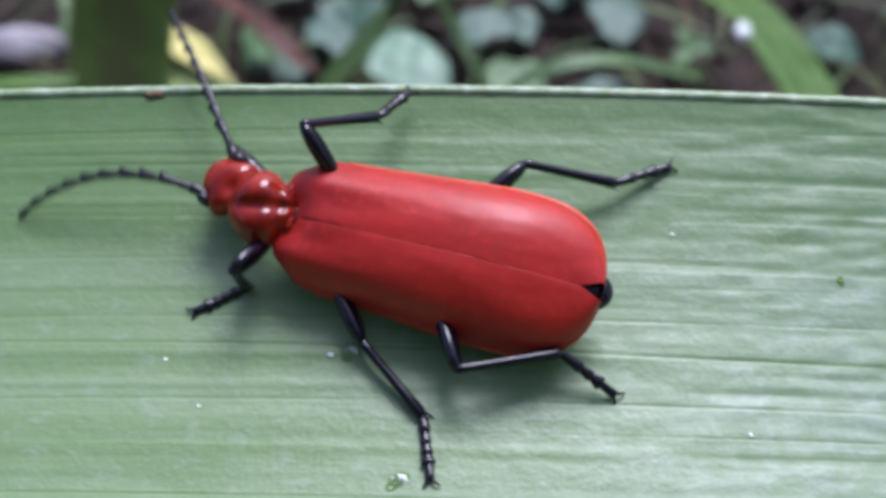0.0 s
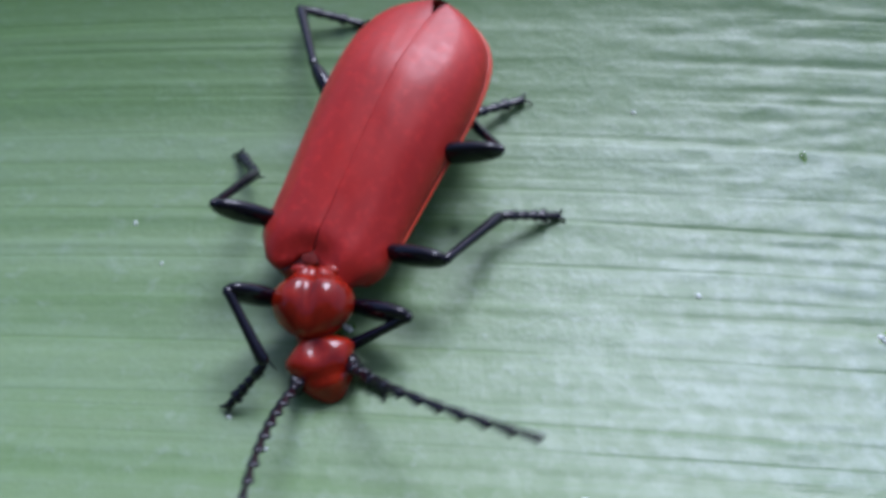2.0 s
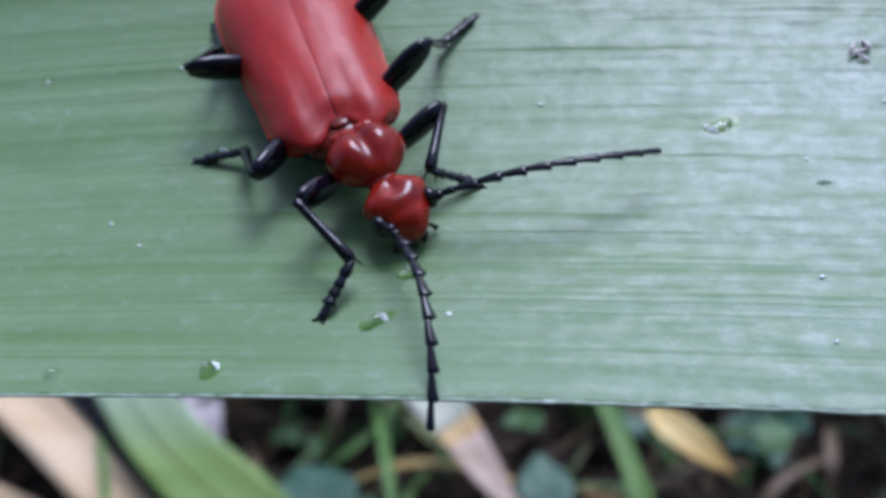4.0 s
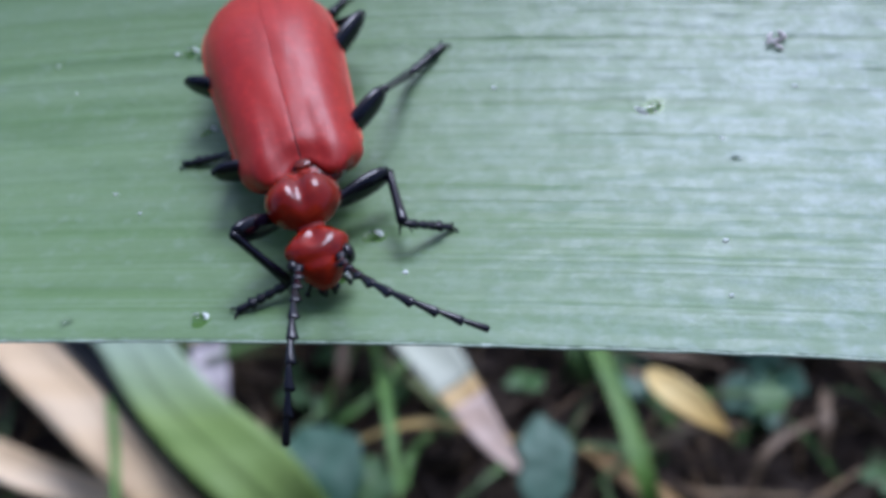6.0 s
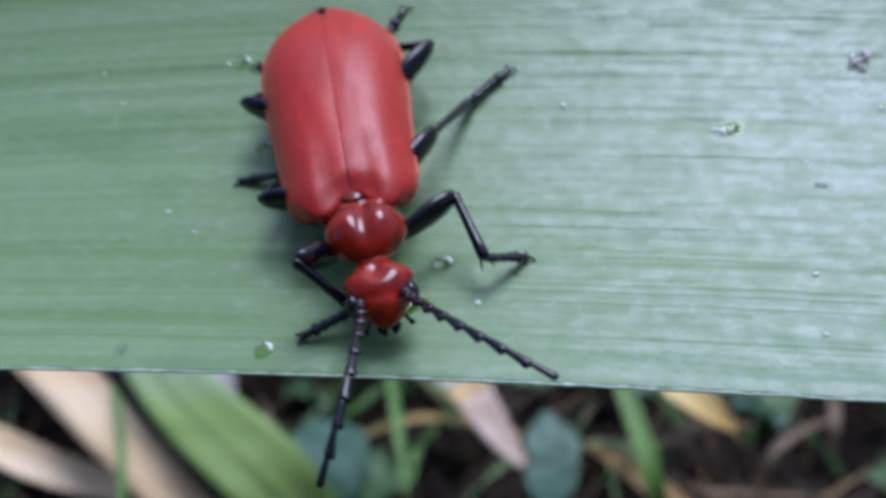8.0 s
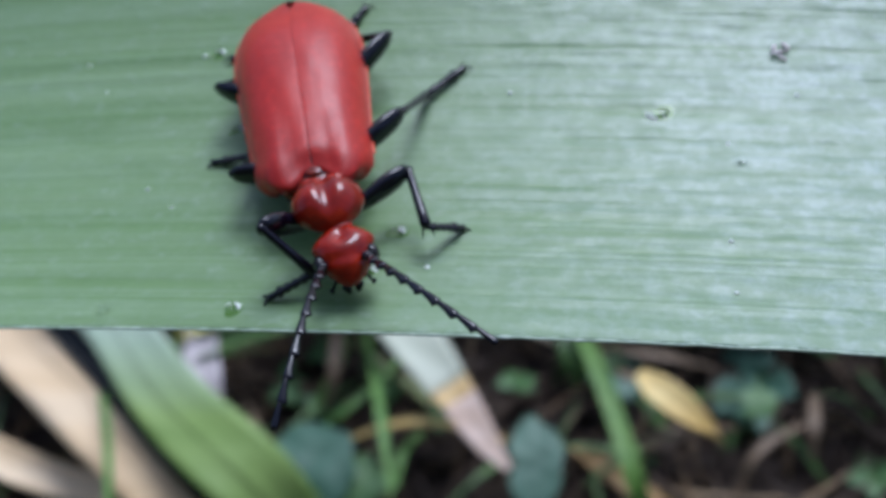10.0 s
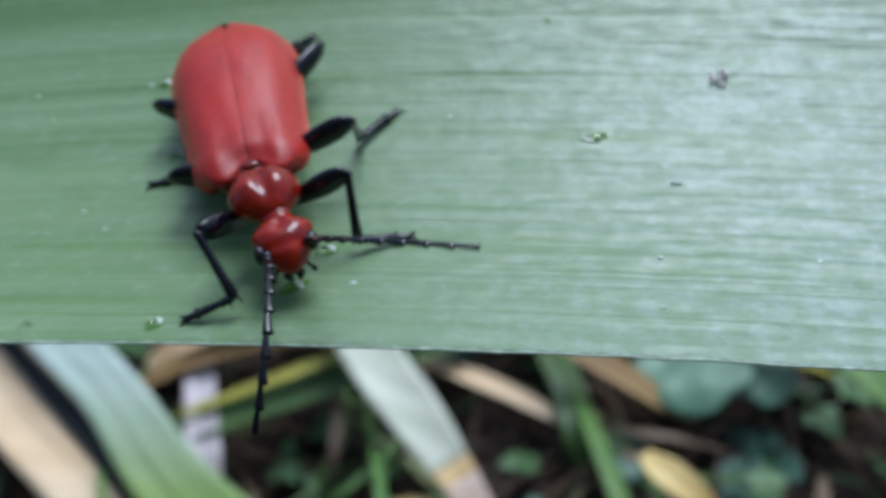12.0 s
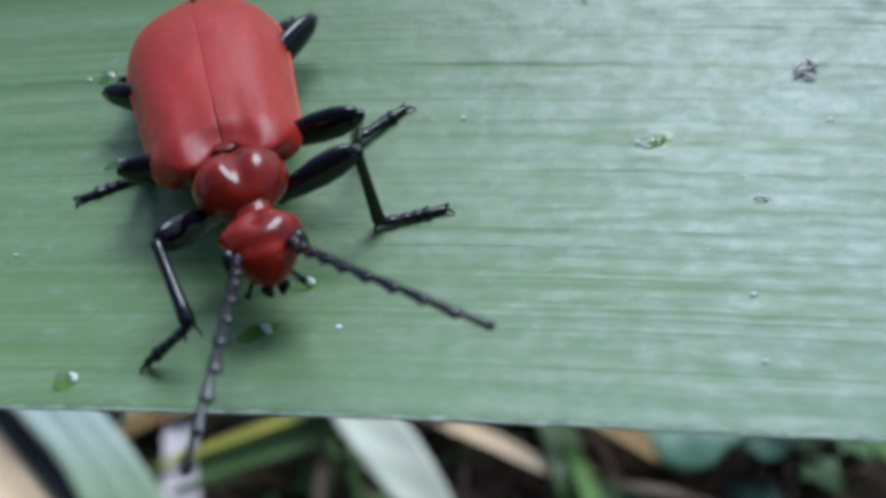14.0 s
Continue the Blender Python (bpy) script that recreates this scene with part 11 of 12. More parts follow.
    walk(limb["ant_R4"], [
    (0, mm(4.14, -3.22, 0.67, 0.0, 17.0, -48.0)), (0.167, mm(4.62, -1.94, 0.64, -0.9, 18.3, -34.8)), (0.333, mm(4.97, -0.54, 0.64, -2.1, 18.7, -20.9)),
    (0.5, mm(5.17, 0.61, 0.70, -1.7, 17.9, -7.8)), (0.625, mm(5.25, 0.82, 1.14, 0.0, 8.1, -5.9)), (0.75, mm(5.11, 1.16, 2.24, 0.1, -18.8, 3.2)),
    (0.875, mm(4.43, 1.36, 3.22, -1.1, -47.1, 14.4)), (1, mm(4.01, 1.50, 3.55, -3.8, -58.7, 23.5)), (1.25, mm(4.10, 1.79, 3.67, -10.1, -62.6, 25.7)),
    (1.5, mm(4.49, 1.94, 3.67, -2.7, -59.7, 20.2)), (2, mm(4.70, 1.82, 3.63, 0.0, -52.5, 23.5)), (2.167, mm(5.14, 1.54, 3.43, 0.0, -43.4, 17.9)),
    (2.333, mm(5.69, 1.17, 3.11, 0.0, -31.0, 12.1)), (2.5, mm(6.10, 0.92, 2.79, 0.0, -20.8, 8.3)), (2.75, mm(6.35, 1.07, 2.29, 0.0, -10.7, 5.3)),
    (3, mm(6.39, 1.21, 1.99, 0.0, -6.0, 3.3)), (3.833, mm(6.33, 0.49, 2.09, 0.0, -7.8, -1.7)), (4.667, mm(6.19, -0.37, 2.36, 0.0, -12.8, -6.5)),
    (5.5, mm(5.89, -1.14, 2.91, 0.6, -20.3, -10.8)), (6, mm(5.89, -1.14, 2.95, 0.5, -21.3, -9.4)), (6.25, mm(5.89, -1.21, 2.93, 0.6, -20.8, -10.9)),
    (6.5, mm(5.91, -1.26, 2.87, 0.7, -19.8, -12.5)), (6.75, mm(6.00, -1.21, 2.73, 0.7, -17.4, -12.8)), (7, mm(6.07, -1.06, 2.63, 0.6, -16.4, -12.1)),
    (7.5, mm(5.93, -0.49, 2.96, 0.5, -26.0, -8.9)), (7.75, mm(5.90, -0.36, 3.01, 0.4, -26.0, -7.8)), (8, mm(5.90, -0.31, 2.99, 0.4, -23.8, -7.2)),
    (8.5, mm(6.02, -0.42, 2.80, 0.5, -16.8, -8.7)), (9, mm(6.03, -0.33, 2.83, 0.4, -17.6, -8.0)), (9.833, mm(6.04, -0.39, 2.85, 0.7, -19.1, -11.7)),
    (10.667, mm(6.04, -0.47, 2.86, 1.0, -20.4, -15.9)), (11.5, mm(6.13, -0.47, 2.77, 1.1, -19.1, -17.5)), (11.75, mm(6.33, -0.28, 2.52, 0.8, -13.0, -12.5)),
    (12, mm(6.53, -0.05, 2.21, 0.4, -5.4, -5.8)), (12.25, mm(6.58, -0.01, 2.17, 0.1, -4.0, -2.1)), (12.5, mm(6.58, -0.08, 2.23, 0.0, -4.6, -0.5)),
    (12.75, mm(6.53, -0.40, 2.24, 0.3, -5.1, -3.5)), (13, mm(6.48, -0.59, 2.31, 0.5, -6.9, -6.2)), (13.167, mm(6.47, -0.24, 2.44, 0.3, -10.0, -4.1)),
    (13.333, mm(6.46, 0.28, 2.59, 0.0, -13.9, -0.6)), (13.5, mm(6.44, 0.56, 2.65, -0.1, -16.1, 1.1)), (14, mm(6.46, -0.45, 2.20, 0.7, -10.8, -9.4)),
    ])
    walk(limb["ant_R5"], [
    (0, mm(4.62, -3.75, 0.46, 0.0, 18.6, -47.1)), (0.167, mm(5.19, -2.34, 0.41, -0.9, 20.1, -34.5)), (0.333, mm(5.63, -0.79, 0.40, -2.1, 20.7, -21.2)),
    (0.5, mm(5.86, 0.52, 0.46, -1.6, 20.2, -8.2)), (0.625, mm(5.98, 0.75, 1.03, 0.0, 10.4, -5.8)), (0.75, mm(5.80, 1.20, 2.48, 0.1, -17.4, 4.4)),
    (0.875, mm(4.92, 1.49, 3.76, -1.1, -46.5, 16.7)), (1, mm(4.36, 1.65, 4.17, -3.8, -57.8, 26.2)), (1.25, mm(4.40, 1.93, 4.33, -9.9, -61.5, 27.6)),
    (1.5, mm(4.84, 2.06, 4.31, -2.6, -58.7, 21.9)), (2, mm(5.11, 2.00, 4.21, 0.0, -50.9, 24.9)), (2.167, mm(5.65, 1.71, 3.94, 0.0, -40.3, 18.5)),
    (2.333, mm(6.31, 1.30, 3.49, 0.0, -25.6, 11.9)), (2.5, mm(6.78, 1.02, 3.05, 0.0, -14.0, 7.5)), (2.75, mm(7.07, 1.14, 2.43, 0.0, -4.7, 2.9)),
    (3, mm(7.12, 1.25, 2.07, 0.0, -0.9, -0.3)), (3.833, mm(7.06, 0.47, 2.19, 0.0, -1.7, -5.8)), (4.667, mm(6.91, -0.45, 2.52, 0.0, -5.3, -10.6)),
    (5.5, mm(6.56, -1.27, 3.17, 0.8, -11.5, -14.4)), (6, mm(6.57, -1.25, 3.23, 0.6, -12.3, -11.3)), (6.25, mm(6.57, -1.34, 3.19, 0.7, -11.7, -13.8)),
    (6.5, mm(6.58, -1.41, 3.12, 0.8, -11.0, -16.3)), (6.75, mm(6.68, -1.36, 2.94, 0.8, -10.6, -15.4)), (7, mm(6.76, -1.21, 2.84, 0.7, -11.6, -13.7)),
    (7.5, mm(6.59, -0.59, 3.29, 0.6, -21.6, -11.8)), (7.75, mm(6.55, -0.45, 3.34, 0.6, -19.7, -11.2)), (8, mm(6.57, -0.40, 3.30, 0.6, -15.7, -10.9)),
    (8.5, mm(6.72, -0.52, 3.02, 0.6, -8.4, -11.5)), (9, mm(6.73, -0.43, 3.05, 0.5, -9.7, -9.8)), (9.833, mm(6.72, -0.53, 3.09, 0.8, -11.9, -13.7)),
    (10.667, mm(6.71, -0.66, 3.12, 1.1, -14.0, -18.4)), (11.5, mm(6.80, -0.68, 3.01, 1.2, -12.8, -20.6)), (11.75, mm(7.03, -0.44, 2.69, 1.0, -5.2, -16.1)),
    (12, mm(7.26, -0.12, 2.28, 0.6, 4.1, -9.6)), (12.25, mm(7.31, -0.03, 2.23, 0.4, 5.5, -5.1)), (12.5, mm(7.31, -0.09, 2.29, 0.2, 4.5, -2.7)),
    (12.75, mm(7.27, -0.46, 2.31, 0.5, 4.4, -6.0)), (13, mm(7.20, -0.66, 2.40, 0.7, 2.6, -9.1)), (13.167, mm(7.19, -0.29, 2.56, 0.5, -1.4, -6.8)),
    (13.333, mm(7.16, 0.27, 2.77, 0.2, -6.6, -3.0)), (13.5, mm(7.16, 0.58, 2.86, 0.1, -9.9, -1.2)), (14, mm(7.17, -0.56, 2.34, 0.9, -6.1, -12.1)),
    ])
    walk(limb["ant_R6"], [
    (0, mm(5.09, -4.26, 0.22, 0.0, 20.3, -46.2)), (0.167, mm(5.76, -2.74, 0.15, -0.9, 21.9, -34.2)), (0.333, mm(6.27, -1.04, 0.14, -2.1, 22.7, -21.5)),
    (0.5, mm(6.54, 0.42, 0.22, -1.6, 22.5, -8.8)), (0.625, mm(6.71, 0.67, 0.90, 0.0, 12.8, -5.8)), (0.75, mm(6.51, 1.25, 2.69, 0.1, -15.9, 5.6)),
    (0.875, mm(5.41, 1.63, 4.29, -1.2, -45.7, 19.2)), (1, mm(4.72, 1.83, 4.80, -3.9, -56.9, 28.7)), (1.25, mm(4.71, 2.09, 4.98, -9.6, -60.5, 29.4)),
    (1.5, mm(5.20, 2.21, 4.93, -2.6, -57.5, 23.4)), (2, mm(5.54, 2.20, 4.79, 0.0, -49.3, 26.2)), (2.167, mm(6.18, 1.88, 4.41, 0.0, -37.1, 19.2)),
    (2.333, mm(6.96, 1.44, 3.81, 0.0, -19.7, 11.8)), (2.5, mm(7.49, 1.12, 3.23, 0.0, -6.7, 6.6)), (2.75, mm(7.81, 1.17, 2.49, 0.0, 1.6, 0.5)),
    (3, mm(7.86, 1.24, 2.08, 0.0, 4.3, -4.0)), (3.833, mm(7.79, 0.39, 2.21, 0.0, 4.9, -10.2)), (4.667, mm(7.63, -0.58, 2.59, 0.0, 3.3, -15.1)),
    (5.5, mm(7.27, -1.45, 3.31, 1.0, -1.0, -18.5)), (6, mm(7.28, -1.39, 3.39, 0.7, -1.6, -13.5)), (6.25, mm(7.27, -1.51, 3.35, 0.9, -0.5, -17.2)),
    (6.5, mm(7.28, -1.62, 3.27, 1.1, -0.2, -20.7)), (6.75, mm(7.39, -1.55, 3.08, 0.9, -2.7, -18.4)), (7, mm(7.46, -1.38, 2.98, 0.8, -6.8, -15.2)),
    (7.5, mm(7.26, -0.73, 3.56, 0.8, -17.2, -14.5)), (7.75, mm(7.23, -0.58, 3.58, 0.8, -12.7, -14.7)), (8, mm(7.27, -0.53, 3.49, 0.8, -6.0, -15.0)),
    (8.5, mm(7.44, -0.68, 3.12, 0.7, 0.9, -14.4)), (9, mm(7.44, -0.55, 3.17, 0.6, -1.0, -11.8)), (9.833, mm(7.42, -0.70, 3.24, 0.9, -4.2, -15.8)),
    (10.667, mm(7.39, -0.88, 3.29, 1.2, -7.1, -20.8)), (11.5, mm(7.47, -0.93, 3.17, 1.4, -6.0, -23.7)), (11.75, mm(7.74, -0.64, 2.76, 1.2, 3.7, -20.2)),
    (12, mm(7.99, -0.25, 2.22, 0.9, 15.4, -14.3)), (12.25, mm(8.05, -0.10, 2.16, 0.6, 16.5, -8.7)), (12.5, mm(8.05, -0.12, 2.23, 0.4, 14.9, -5.4)),
    (12.75, mm(8.00, -0.53, 2.25, 0.8, 15.6, -9.1)), (13, mm(7.93, -0.78, 2.37, 1.0, 14.0, -12.6)), (13.167, mm(7.92, -0.39, 2.59, 0.8, 8.8, -10.0)),
    (13.333, mm(7.90, 0.23, 2.86, 0.4, 1.5, -5.5)), (13.5, mm(7.88, 0.56, 2.99, 0.3, -3.4, -3.5)), (14, mm(7.88, -0.72, 2.42, 1.1, -1.3, -14.7)),
    ])
    walk(limb["ant_R7"], [
    (0, mm(5.57, -4.76, -0.03, 0.0, 21.9, -45.2)), (0.167, mm(6.33, -3.12, -0.12, -0.9, 23.7, -34.0)), (0.333, mm(6.90, -1.28, -0.15, -2.1, 24.6, -22.0)),
    (0.5, mm(7.22, 0.30, -0.07, -1.6, 24.7, -9.3)), (0.625, mm(7.42, 0.60, 0.73, 0.0, 15.3, -5.7)), (0.75, mm(7.21, 1.32, 2.90, 0.0, -14.4, 6.9)),
    (0.875, mm(5.89, 1.81, 4.83, -1.3, -45.0, 21.6)), (1, mm(5.07, 2.02, 5.42, -3.9, -55.9, 31.1)), (1.25, mm(5.03, 2.27, 5.62, -9.4, -59.3, 30.9)),
    (1.5, mm(5.56, 2.37, 5.55, -2.5, -56.3, 24.9)), (2, mm(5.97, 2.41, 5.34, 0.0, -47.6, 27.4)), (2.167, mm(6.74, 2.08, 4.86, 0.0, -33.8, 19.8)),
    (2.333, mm(7.64, 1.58, 4.06, 0.0, -13.7, 11.6)), (2.5, mm(8.22, 1.20, 3.32, 0.0, 0.7, 5.8)), (2.75, mm(8.54, 1.18, 2.47, 0.0, 7.9, -1.9)),
    (3, mm(8.59, 1.19, 2.02, 0.0, 9.5, -7.8)), (3.833, mm(8.52, 0.26, 2.15, 0.0, 11.7, -14.7)), (4.667, mm(8.34, -0.78, 2.55, 0.0, 12.3, -19.8)),
    (5.5, mm(7.97, -1.68, 3.33, 1.2, 10.1, -22.8)), (6, mm(7.99, -1.56, 3.40, 0.8, 10.2, -15.8)), (6.25, mm(7.97, -1.73, 3.35, 1.1, 11.8, -20.8)),
    (6.5, mm(7.97, -1.88, 3.26, 1.3, 11.6, -25.6)), (6.75, mm(8.09, -1.78, 3.12, 1.1, 5.6, -21.5)), (7, mm(8.17, -1.57, 3.07, 0.9, -2.0, -16.6)),
    (7.5, mm(7.94, -0.90, 3.78, 0.9, -12.8, -17.1)), (7.75, mm(7.93, -0.76, 3.75, 0.9, -4.9, -18.3)), (8, mm(7.97, -0.72, 3.57, 1.0, 5.0, -19.4)),
    (8.5, mm(8.15, -0.86, 3.11, 0.9, 10.3, -17.5)), (9, mm(8.16, -0.70, 3.19, 0.7, 7.7, -13.7)), (9.833, mm(8.13, -0.90, 3.29, 1.0, 3.6, -17.9)),
    (10.667, mm(8.08, -1.14, 3.39, 1.3, -0.3, -23.1)), (11.5, mm(8.14, -1.22, 3.25, 1.6, 0.8, -26.7)), (11.75, mm(8.43, -0.89, 2.71, 1.5, 12.6, -24.7)),
    (12, mm(8.67, -0.42, 2.02, 1.4, 27.0, -19.8)), (12.25, mm(8.75, -0.21, 1.94, 1.1, 28.0, -13.0)), (12.5, mm(8.76, -0.19, 2.04, 0.8, 25.8, -8.5)),
    (12.75, mm(8.70, -0.64, 2.05, 1.2, 27.3, -12.8)), (13, mm(8.62, -0.94, 2.18, 1.5, 26.0, -16.9)), (13.167, mm(8.63, -0.52, 2.47, 1.1, 19.4, -13.5)),
    (13.333, mm(8.63, 0.16, 2.84, 0.7, 9.9, -8.2)), (13.5, mm(8.61, 0.52, 3.03, 0.4, 3.2, -5.7)), (14, mm(8.61, -0.90, 2.43, 1.4, 3.6, -17.4)),
    ])
    walk(limb["ant_R8"], [
    (0, mm(6.05, -5.24, -0.31, 0.0, 23.5, -44.3)), (0.167, mm(6.88, -3.50, -0.42, -1.0, 25.4, -33.8)), (0.333, mm(7.53, -1.54, -0.44, -2.0, 26.5, -22.4)),
    (0.5, mm(7.88, 0.21, -0.38, -1.5, 27.0, -9.8)), (0.625, mm(8.13, 0.52, 0.54, 0.0, 17.8, -5.7)), (0.75, mm(7.92, 1.41, 3.08, 0.0, -12.7, 8.4)),
    (0.875, mm(6.37, 2.00, 5.34, -1.4, -44.2, 24.1)), (1, mm(5.42, 2.23, 6.02, -3.9, -54.9, 33.2)), (1.25, mm(5.35, 2.47, 6.26, -9.1, -58.2, 32.3)),
    (1.5, mm(5.93, 2.54, 6.17, -2.4, -55.2, 26.2)), (2, mm(6.41, 2.64, 5.89, 0.0, -46.0, 28.6)), (2.167, mm(7.31, 2.29, 5.27, 0.0, -30.7, 20.5)),
    (2.333, mm(8.34, 1.72, 4.23, 0.0, -7.7, 11.6)), (2.5, mm(8.95, 1.28, 3.31, 0.0, 7.8, 4.9)), (2.75, mm(9.27, 1.16, 2.37, 0.0, 14.0, -4.4)),
    (3, mm(9.31, 1.10, 1.90, 0.0, 14.4, -11.4)), (3.833, mm(9.21, 0.08, 2.00, 0.0, 18.0, -19.0)), (4.667, mm(9.01, -1.02, 2.39, 0.0, 20.8, -24.4)),
    (5.5, mm(8.63, -1.96, 3.20, 1.5, 20.6, -27.1)), (6, mm(8.69, -1.76, 3.27, 1.0, 21.7, -18.3)), (6.25, mm(8.65, -1.99, 3.20, 1.4, 23.7, -24.7)),
    (6.5, mm(8.63, -2.19, 3.12, 1.7, 22.8, -30.6)), (6.75, mm(8.77, -2.05, 3.04, 1.3, 13.6, -24.6)), (7, mm(8.87, -1.78, 3.10, 0.9, 2.5, -17.9)),
    (7.5, mm(8.62, -1.11, 3.94, 1.0, -8.5, -19.4)), (7.75, mm(8.63, -0.99, 3.81, 1.1, 2.7, -21.9)), (8, mm(8.67, -0.96, 3.51, 1.3, 15.7, -23.8)),
    (8.5, mm(8.85, -1.08, 2.98, 1.1, 19.2, -20.4)), (9, mm(8.88, -0.88, 3.09, 0.8, 16.0, -15.5)), (9.833, mm(8.83, -1.13, 3.25, 1.1, 11.0, -19.9)),
    (10.667, mm(8.75, -1.43, 3.38, 1.4, 6.3, -25.5)), (11.5, mm(8.80, -1.56, 3.24, 1.8, 7.3, -29.7)), (11.75, mm(9.08, -1.19, 2.55, 1.9, 20.9, -29.1)),
    (12, mm(9.29, -0.64, 1.69, 2.0, 37.5, -25.8)), (12.25, mm(9.38, -0.35, 1.60, 1.6, 38.5, -17.8)), (12.5, mm(9.41, -0.29, 1.72, 1.2, 35.8, -12.0)),
    (12.75, mm(9.33, -0.79, 1.72, 1.8, 38.1, -17.0)), (13, mm(9.26, -1.13, 1.86, 2.2, 37.1, -21.8)), (13.167, mm(9.31, -0.68, 2.23, 1.6, 29.4, -17.3)),
    (13.333, mm(9.36, 0.06, 2.71, 0.9, 17.9, -10.8)), (13.5, mm(9.34, 0.45, 2.99, 0.6, 9.6, -8.0)), (14, mm(9.30, -1.12, 2.39, 1.6, 8.4, -19.9)),
    ])
    walk(limb["ant_R9"], [
    (0, mm(6.54, -5.72, -0.60, 0.0, 25.0, -43.3)), (0.167, mm(7.43, -3.86, -0.73, -1.0, 27.1, -33.6)), (0.333, mm(8.13, -1.79, -0.77, -2.0, 28.4, -22.8)),
    (0.5, mm(8.52, 0.09, -0.72, -1.5, 29.1, -10.3)), (0.625, mm(8.82, 0.46, 0.31, 0.0, 20.3, -5.6)), (0.75, mm(8.63, 1.51, 3.24, 0.0, -11.1, 9.8)),
    (0.875, mm(6.85, 2.21, 5.86, -1.5, -43.3, 26.5)), (1, mm(5.77, 2.46, 6.63, -3.9, -53.9, 35.4)), (1.25, mm(5.68, 2.68, 6.88, -8.9, -57.1, 33.8)),
    (1.5, mm(6.31, 2.72, 6.77, -2.4, -54.0, 27.4)), (2, mm(6.86, 2.88, 6.42, 0.0, -44.4, 29.6)), (2.167, mm(7.91, 2.51, 5.64, 0.0, -27.7, 21.2)),
    (2.333, mm(9.06, 1.87, 4.33, 0.0, -2.1, 11.6)), (2.5, mm(9.68, 1.34, 3.21, 0.0, 14.5, 4.1)), (2.75, mm(9.99, 1.10, 2.19, 0.0, 19.6, -6.8)),
    (3, mm(10.01, 0.95, 1.72, 0.0, 19.0, -15.0)), (3.833, mm(9.88, -0.15, 1.77, 0.0, 23.5, -23.1)), (4.667, mm(9.64, -1.30, 2.13, 0.0, 27.9, -28.8)),
    (5.5, mm(9.25, -2.27, 2.94, 1.8, 29.5, -31.3)), (6, mm(9.34, -1.97, 2.99, 1.3, 31.5, -20.8)), (6.25, mm(9.26, -2.27, 2.90, 1.8, 33.8, -28.6)),
    (6.5, mm(9.21, -2.53, 2.83, 2.1, 32.3, -35.5)), (6.75, mm(9.42, -2.35, 2.88, 1.5, 20.5, -27.4)), (7, mm(9.57, -2.00, 3.06, 1.0, 7.0, -19.2)),
    (7.5, mm(9.32, -1.35, 4.05, 1.1, -4.4, -21.6)), (7.75, mm(9.31, -1.27, 3.77, 1.3, 9.5, -25.2)), (8, mm(9.32, -1.25, 3.31, 1.6, 25.1, -28.2)),
    (8.5, mm(9.50, -1.32, 2.74, 1.4, 27.0, -23.3)), (9, mm(9.56, -1.06, 2.88, 1.0, 23.3, -17.4)), (9.833, mm(9.51, -1.37, 3.11, 1.3, 17.9, -21.8)),
    (10.667, mm(9.41, -1.75, 3.30, 1.6, 12.4, -27.6)), (11.5, mm(9.43, -1.92, 3.15, 2.0, 13.2, -32.5)), (11.75, mm(9.68, -1.53, 2.29, 2.2, 27.8, -33.5)),
    (12, mm(9.82, -0.90, 1.24, 2.8, 45.7, -32.2)), (12.25, mm(9.92, -0.53, 1.14, 2.5, 47.0, -22.9)), (12.5, mm(10.00, -0.41, 1.29, 1.8, 44.3, -15.7)),
    (12.75, mm(9.89, -0.96, 1.26, 2.6, 47.1, -21.6)), (13, mm(9.81, -1.35, 1.41, 3.2, 46.2, -27.0)), (13.167, mm(9.92, -0.87, 1.86, 2.2, 37.8, -21.0)),
    (13.333, mm(10.04, -0.07, 2.49, 1.2, 24.9, -13.3)), (13.5, mm(10.07, 0.35, 2.87, 0.8, 15.5, -10.1)), (14, mm(9.99, -1.37, 2.28, 1.8, 12.8, -22.5)),
    ])
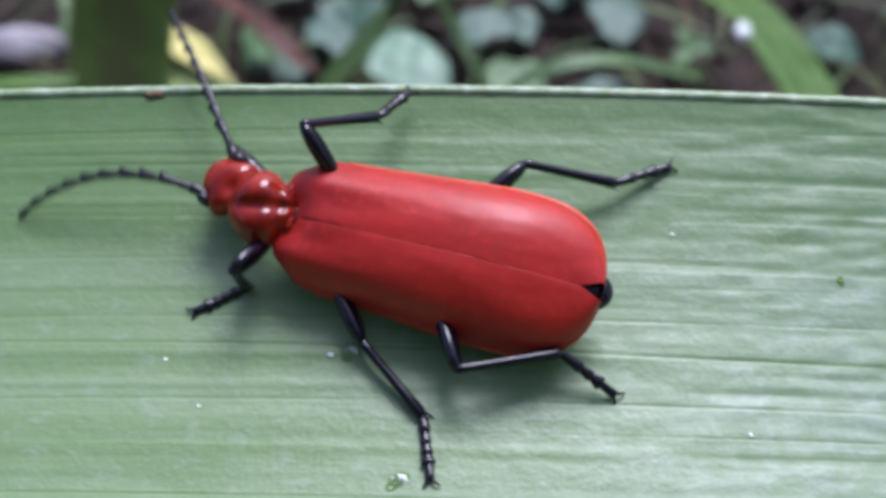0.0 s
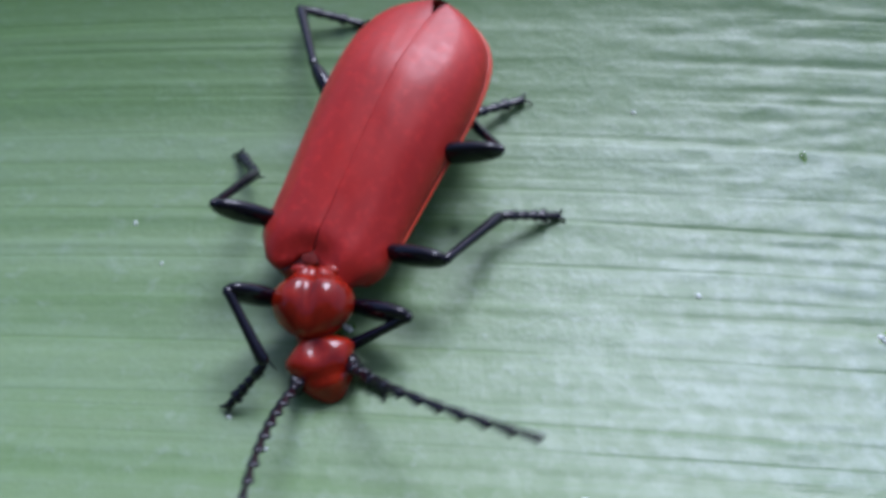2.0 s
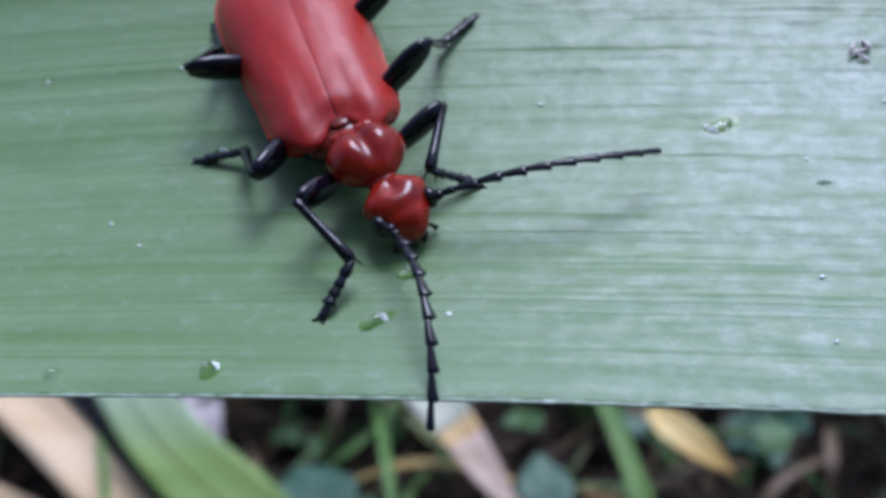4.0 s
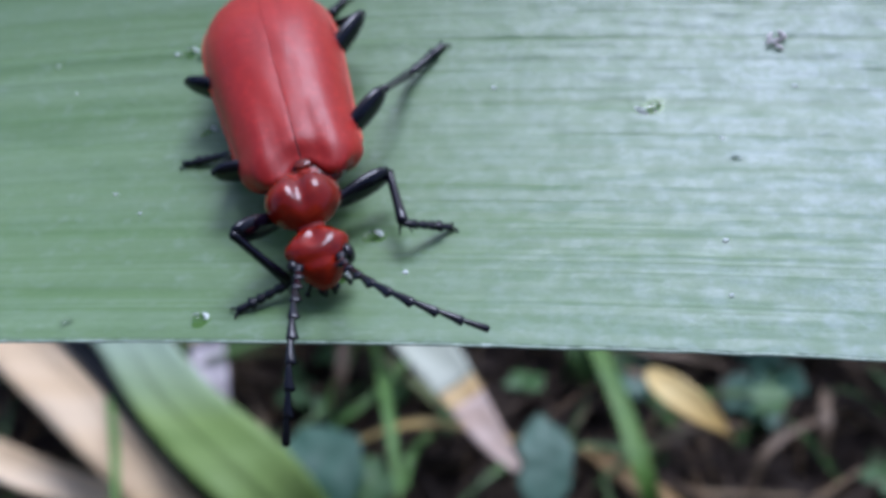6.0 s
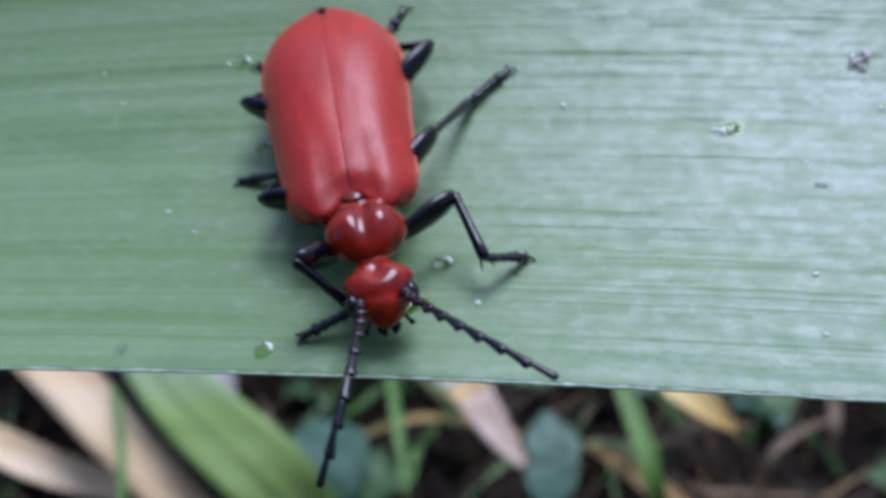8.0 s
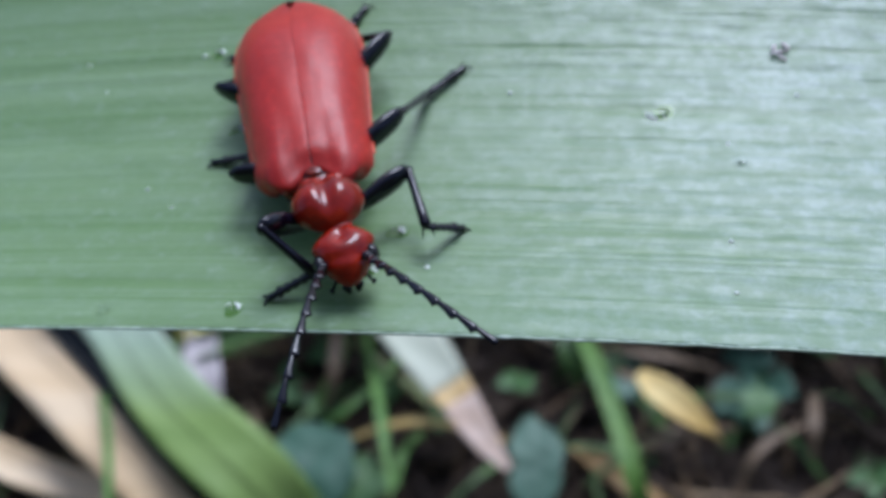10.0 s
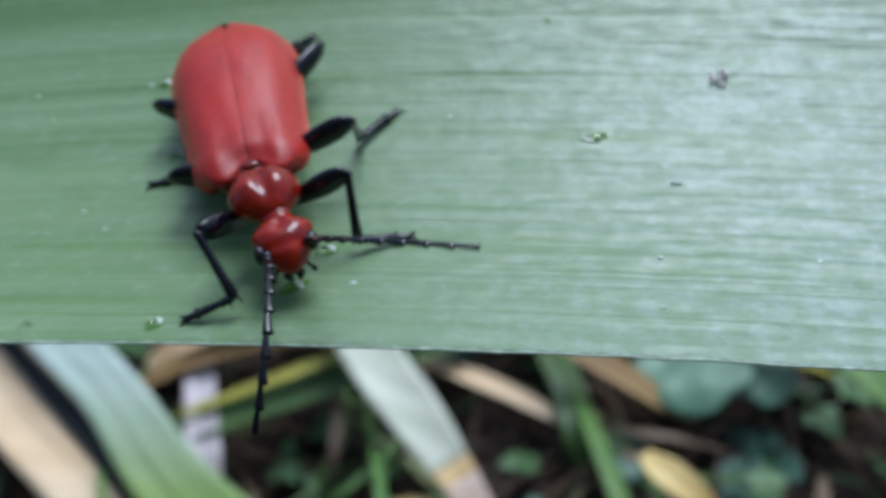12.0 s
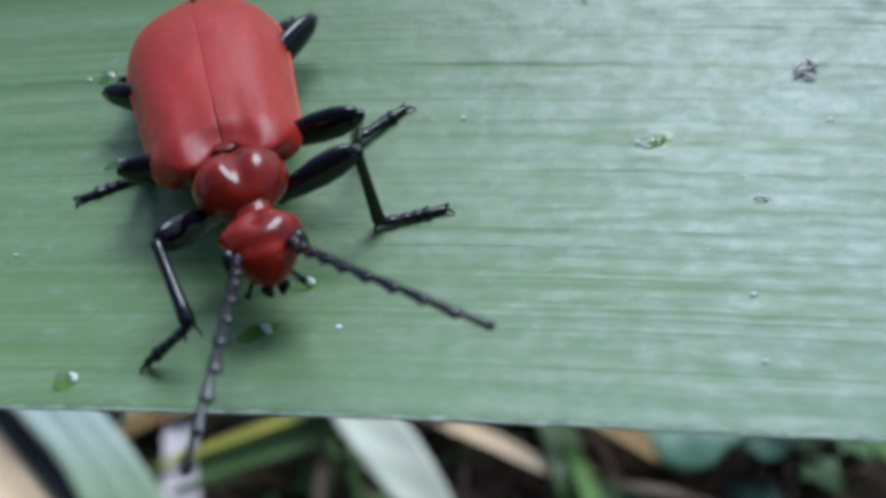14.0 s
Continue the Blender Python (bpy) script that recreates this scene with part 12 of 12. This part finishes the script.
    walk(limb["ant_R10"], [
    (0, mm(7.02, -6.17, -0.91, 0.0, 26.6, -42.3)), (0.167, mm(7.98, -4.22, -1.07, -1.0, 28.8, -33.3)), (0.333, mm(8.73, -2.04, -1.13, -2.0, 30.2, -23.1)),
    (0.5, mm(9.16, -0.01, -1.07, -1.5, 31.3, -10.9)), (0.625, mm(9.51, 0.39, 0.07, 0.0, 22.8, -5.5)), (0.75, mm(9.34, 1.63, 3.39, 0.0, -9.3, 11.3)),
    (0.875, mm(7.33, 2.46, 6.36, -1.5, -42.4, 28.8)), (1, mm(6.13, 2.71, 7.23, -3.9, -52.8, 37.4)), (1.25, mm(6.01, 2.90, 7.49, -8.7, -55.9, 35.0)),
    (1.5, mm(6.69, 2.92, 7.37, -2.3, -52.7, 28.6)), (2, mm(7.32, 3.15, 6.93, 0.0, -42.7, 30.6)), (2.167, mm(8.52, 2.74, 5.99, 0.0, -24.9, 22.1)),
    (2.333, mm(9.78, 2.02, 4.36, 0.0, 3.0, 11.7)), (2.5, mm(10.39, 1.39, 3.02, 0.0, 20.4, 3.4)), (2.75, mm(10.68, 1.02, 1.94, 0.0, 24.6, -9.1)),
    (3, mm(10.68, 0.77, 1.48, 0.0, 23.0, -18.4)), (3.833, mm(10.50, -0.41, 1.48, 0.0, 28.1, -27.0)), (4.667, mm(10.21, -1.62, 1.78, 0.0, 33.6, -32.8)),
    (5.5, mm(9.79, -2.61, 2.58, 2.2, 36.6, -35.2)), (6, mm(9.92, -2.20, 2.61, 1.6, 39.5, -23.2)), (6.25, mm(9.80, -2.56, 2.50, 2.2, 41.6, -32.3)),
    (6.5, mm(9.71, -2.89, 2.43, 2.6, 39.4, -40.2)), (6.75, mm(10.03, -2.67, 2.62, 1.7, 26.3, -29.8)), (7, mm(10.27, -2.24, 2.98, 1.1, 11.0, -20.4)),
    (7.5, mm(10.00, -1.62, 4.11, 1.2, -0.6, -23.7)), (7.75, mm(9.97, -1.57, 3.66, 1.5, 15.3, -28.2)), (8, mm(9.90, -1.56, 2.99, 2.0, 32.6, -32.2)),
    (8.5, mm(10.10, -1.58, 2.40, 1.6, 33.3, -26.0)), (9, mm(10.21, -1.27, 2.60, 1.2, 29.7, -19.2)), (9.833, mm(10.16, -1.63, 2.89, 1.4, 23.8, -23.8)),
    (10.667, mm(10.05, -2.08, 3.15, 1.8, 18.0, -29.7)), (11.5, mm(10.04, -2.30, 2.98, 2.1, 18.3, -34.9)), (11.75, mm(10.23, -1.89, 1.95, 2.6, 33.3, -37.5)),
    (12, mm(10.25, -1.17, 0.72, 3.8, 51.8, -38.5)), (12.25, mm(10.39, -0.72, 0.61, 3.5, 53.7, -28.2)), (12.5, mm(10.51, -0.55, 0.78, 2.7, 51.1, -19.6)),
    (12.75, mm(10.36, -1.14, 0.71, 3.8, 54.1, -26.5)), (13, mm(10.26, -1.58, 0.89, 4.4, 53.2, -32.6)), (13.167, mm(10.47, -1.08, 1.42, 2.8, 44.4, -24.7)),
    (13.333, mm(10.69, -0.23, 2.17, 1.5, 30.9, -15.7)), (13.5, mm(10.76, 0.22, 2.67, 1.0, 20.8, -12.2)), (14, mm(10.66, -1.65, 2.11, 2.0, 16.9, -24.9)),
    ])


motions()
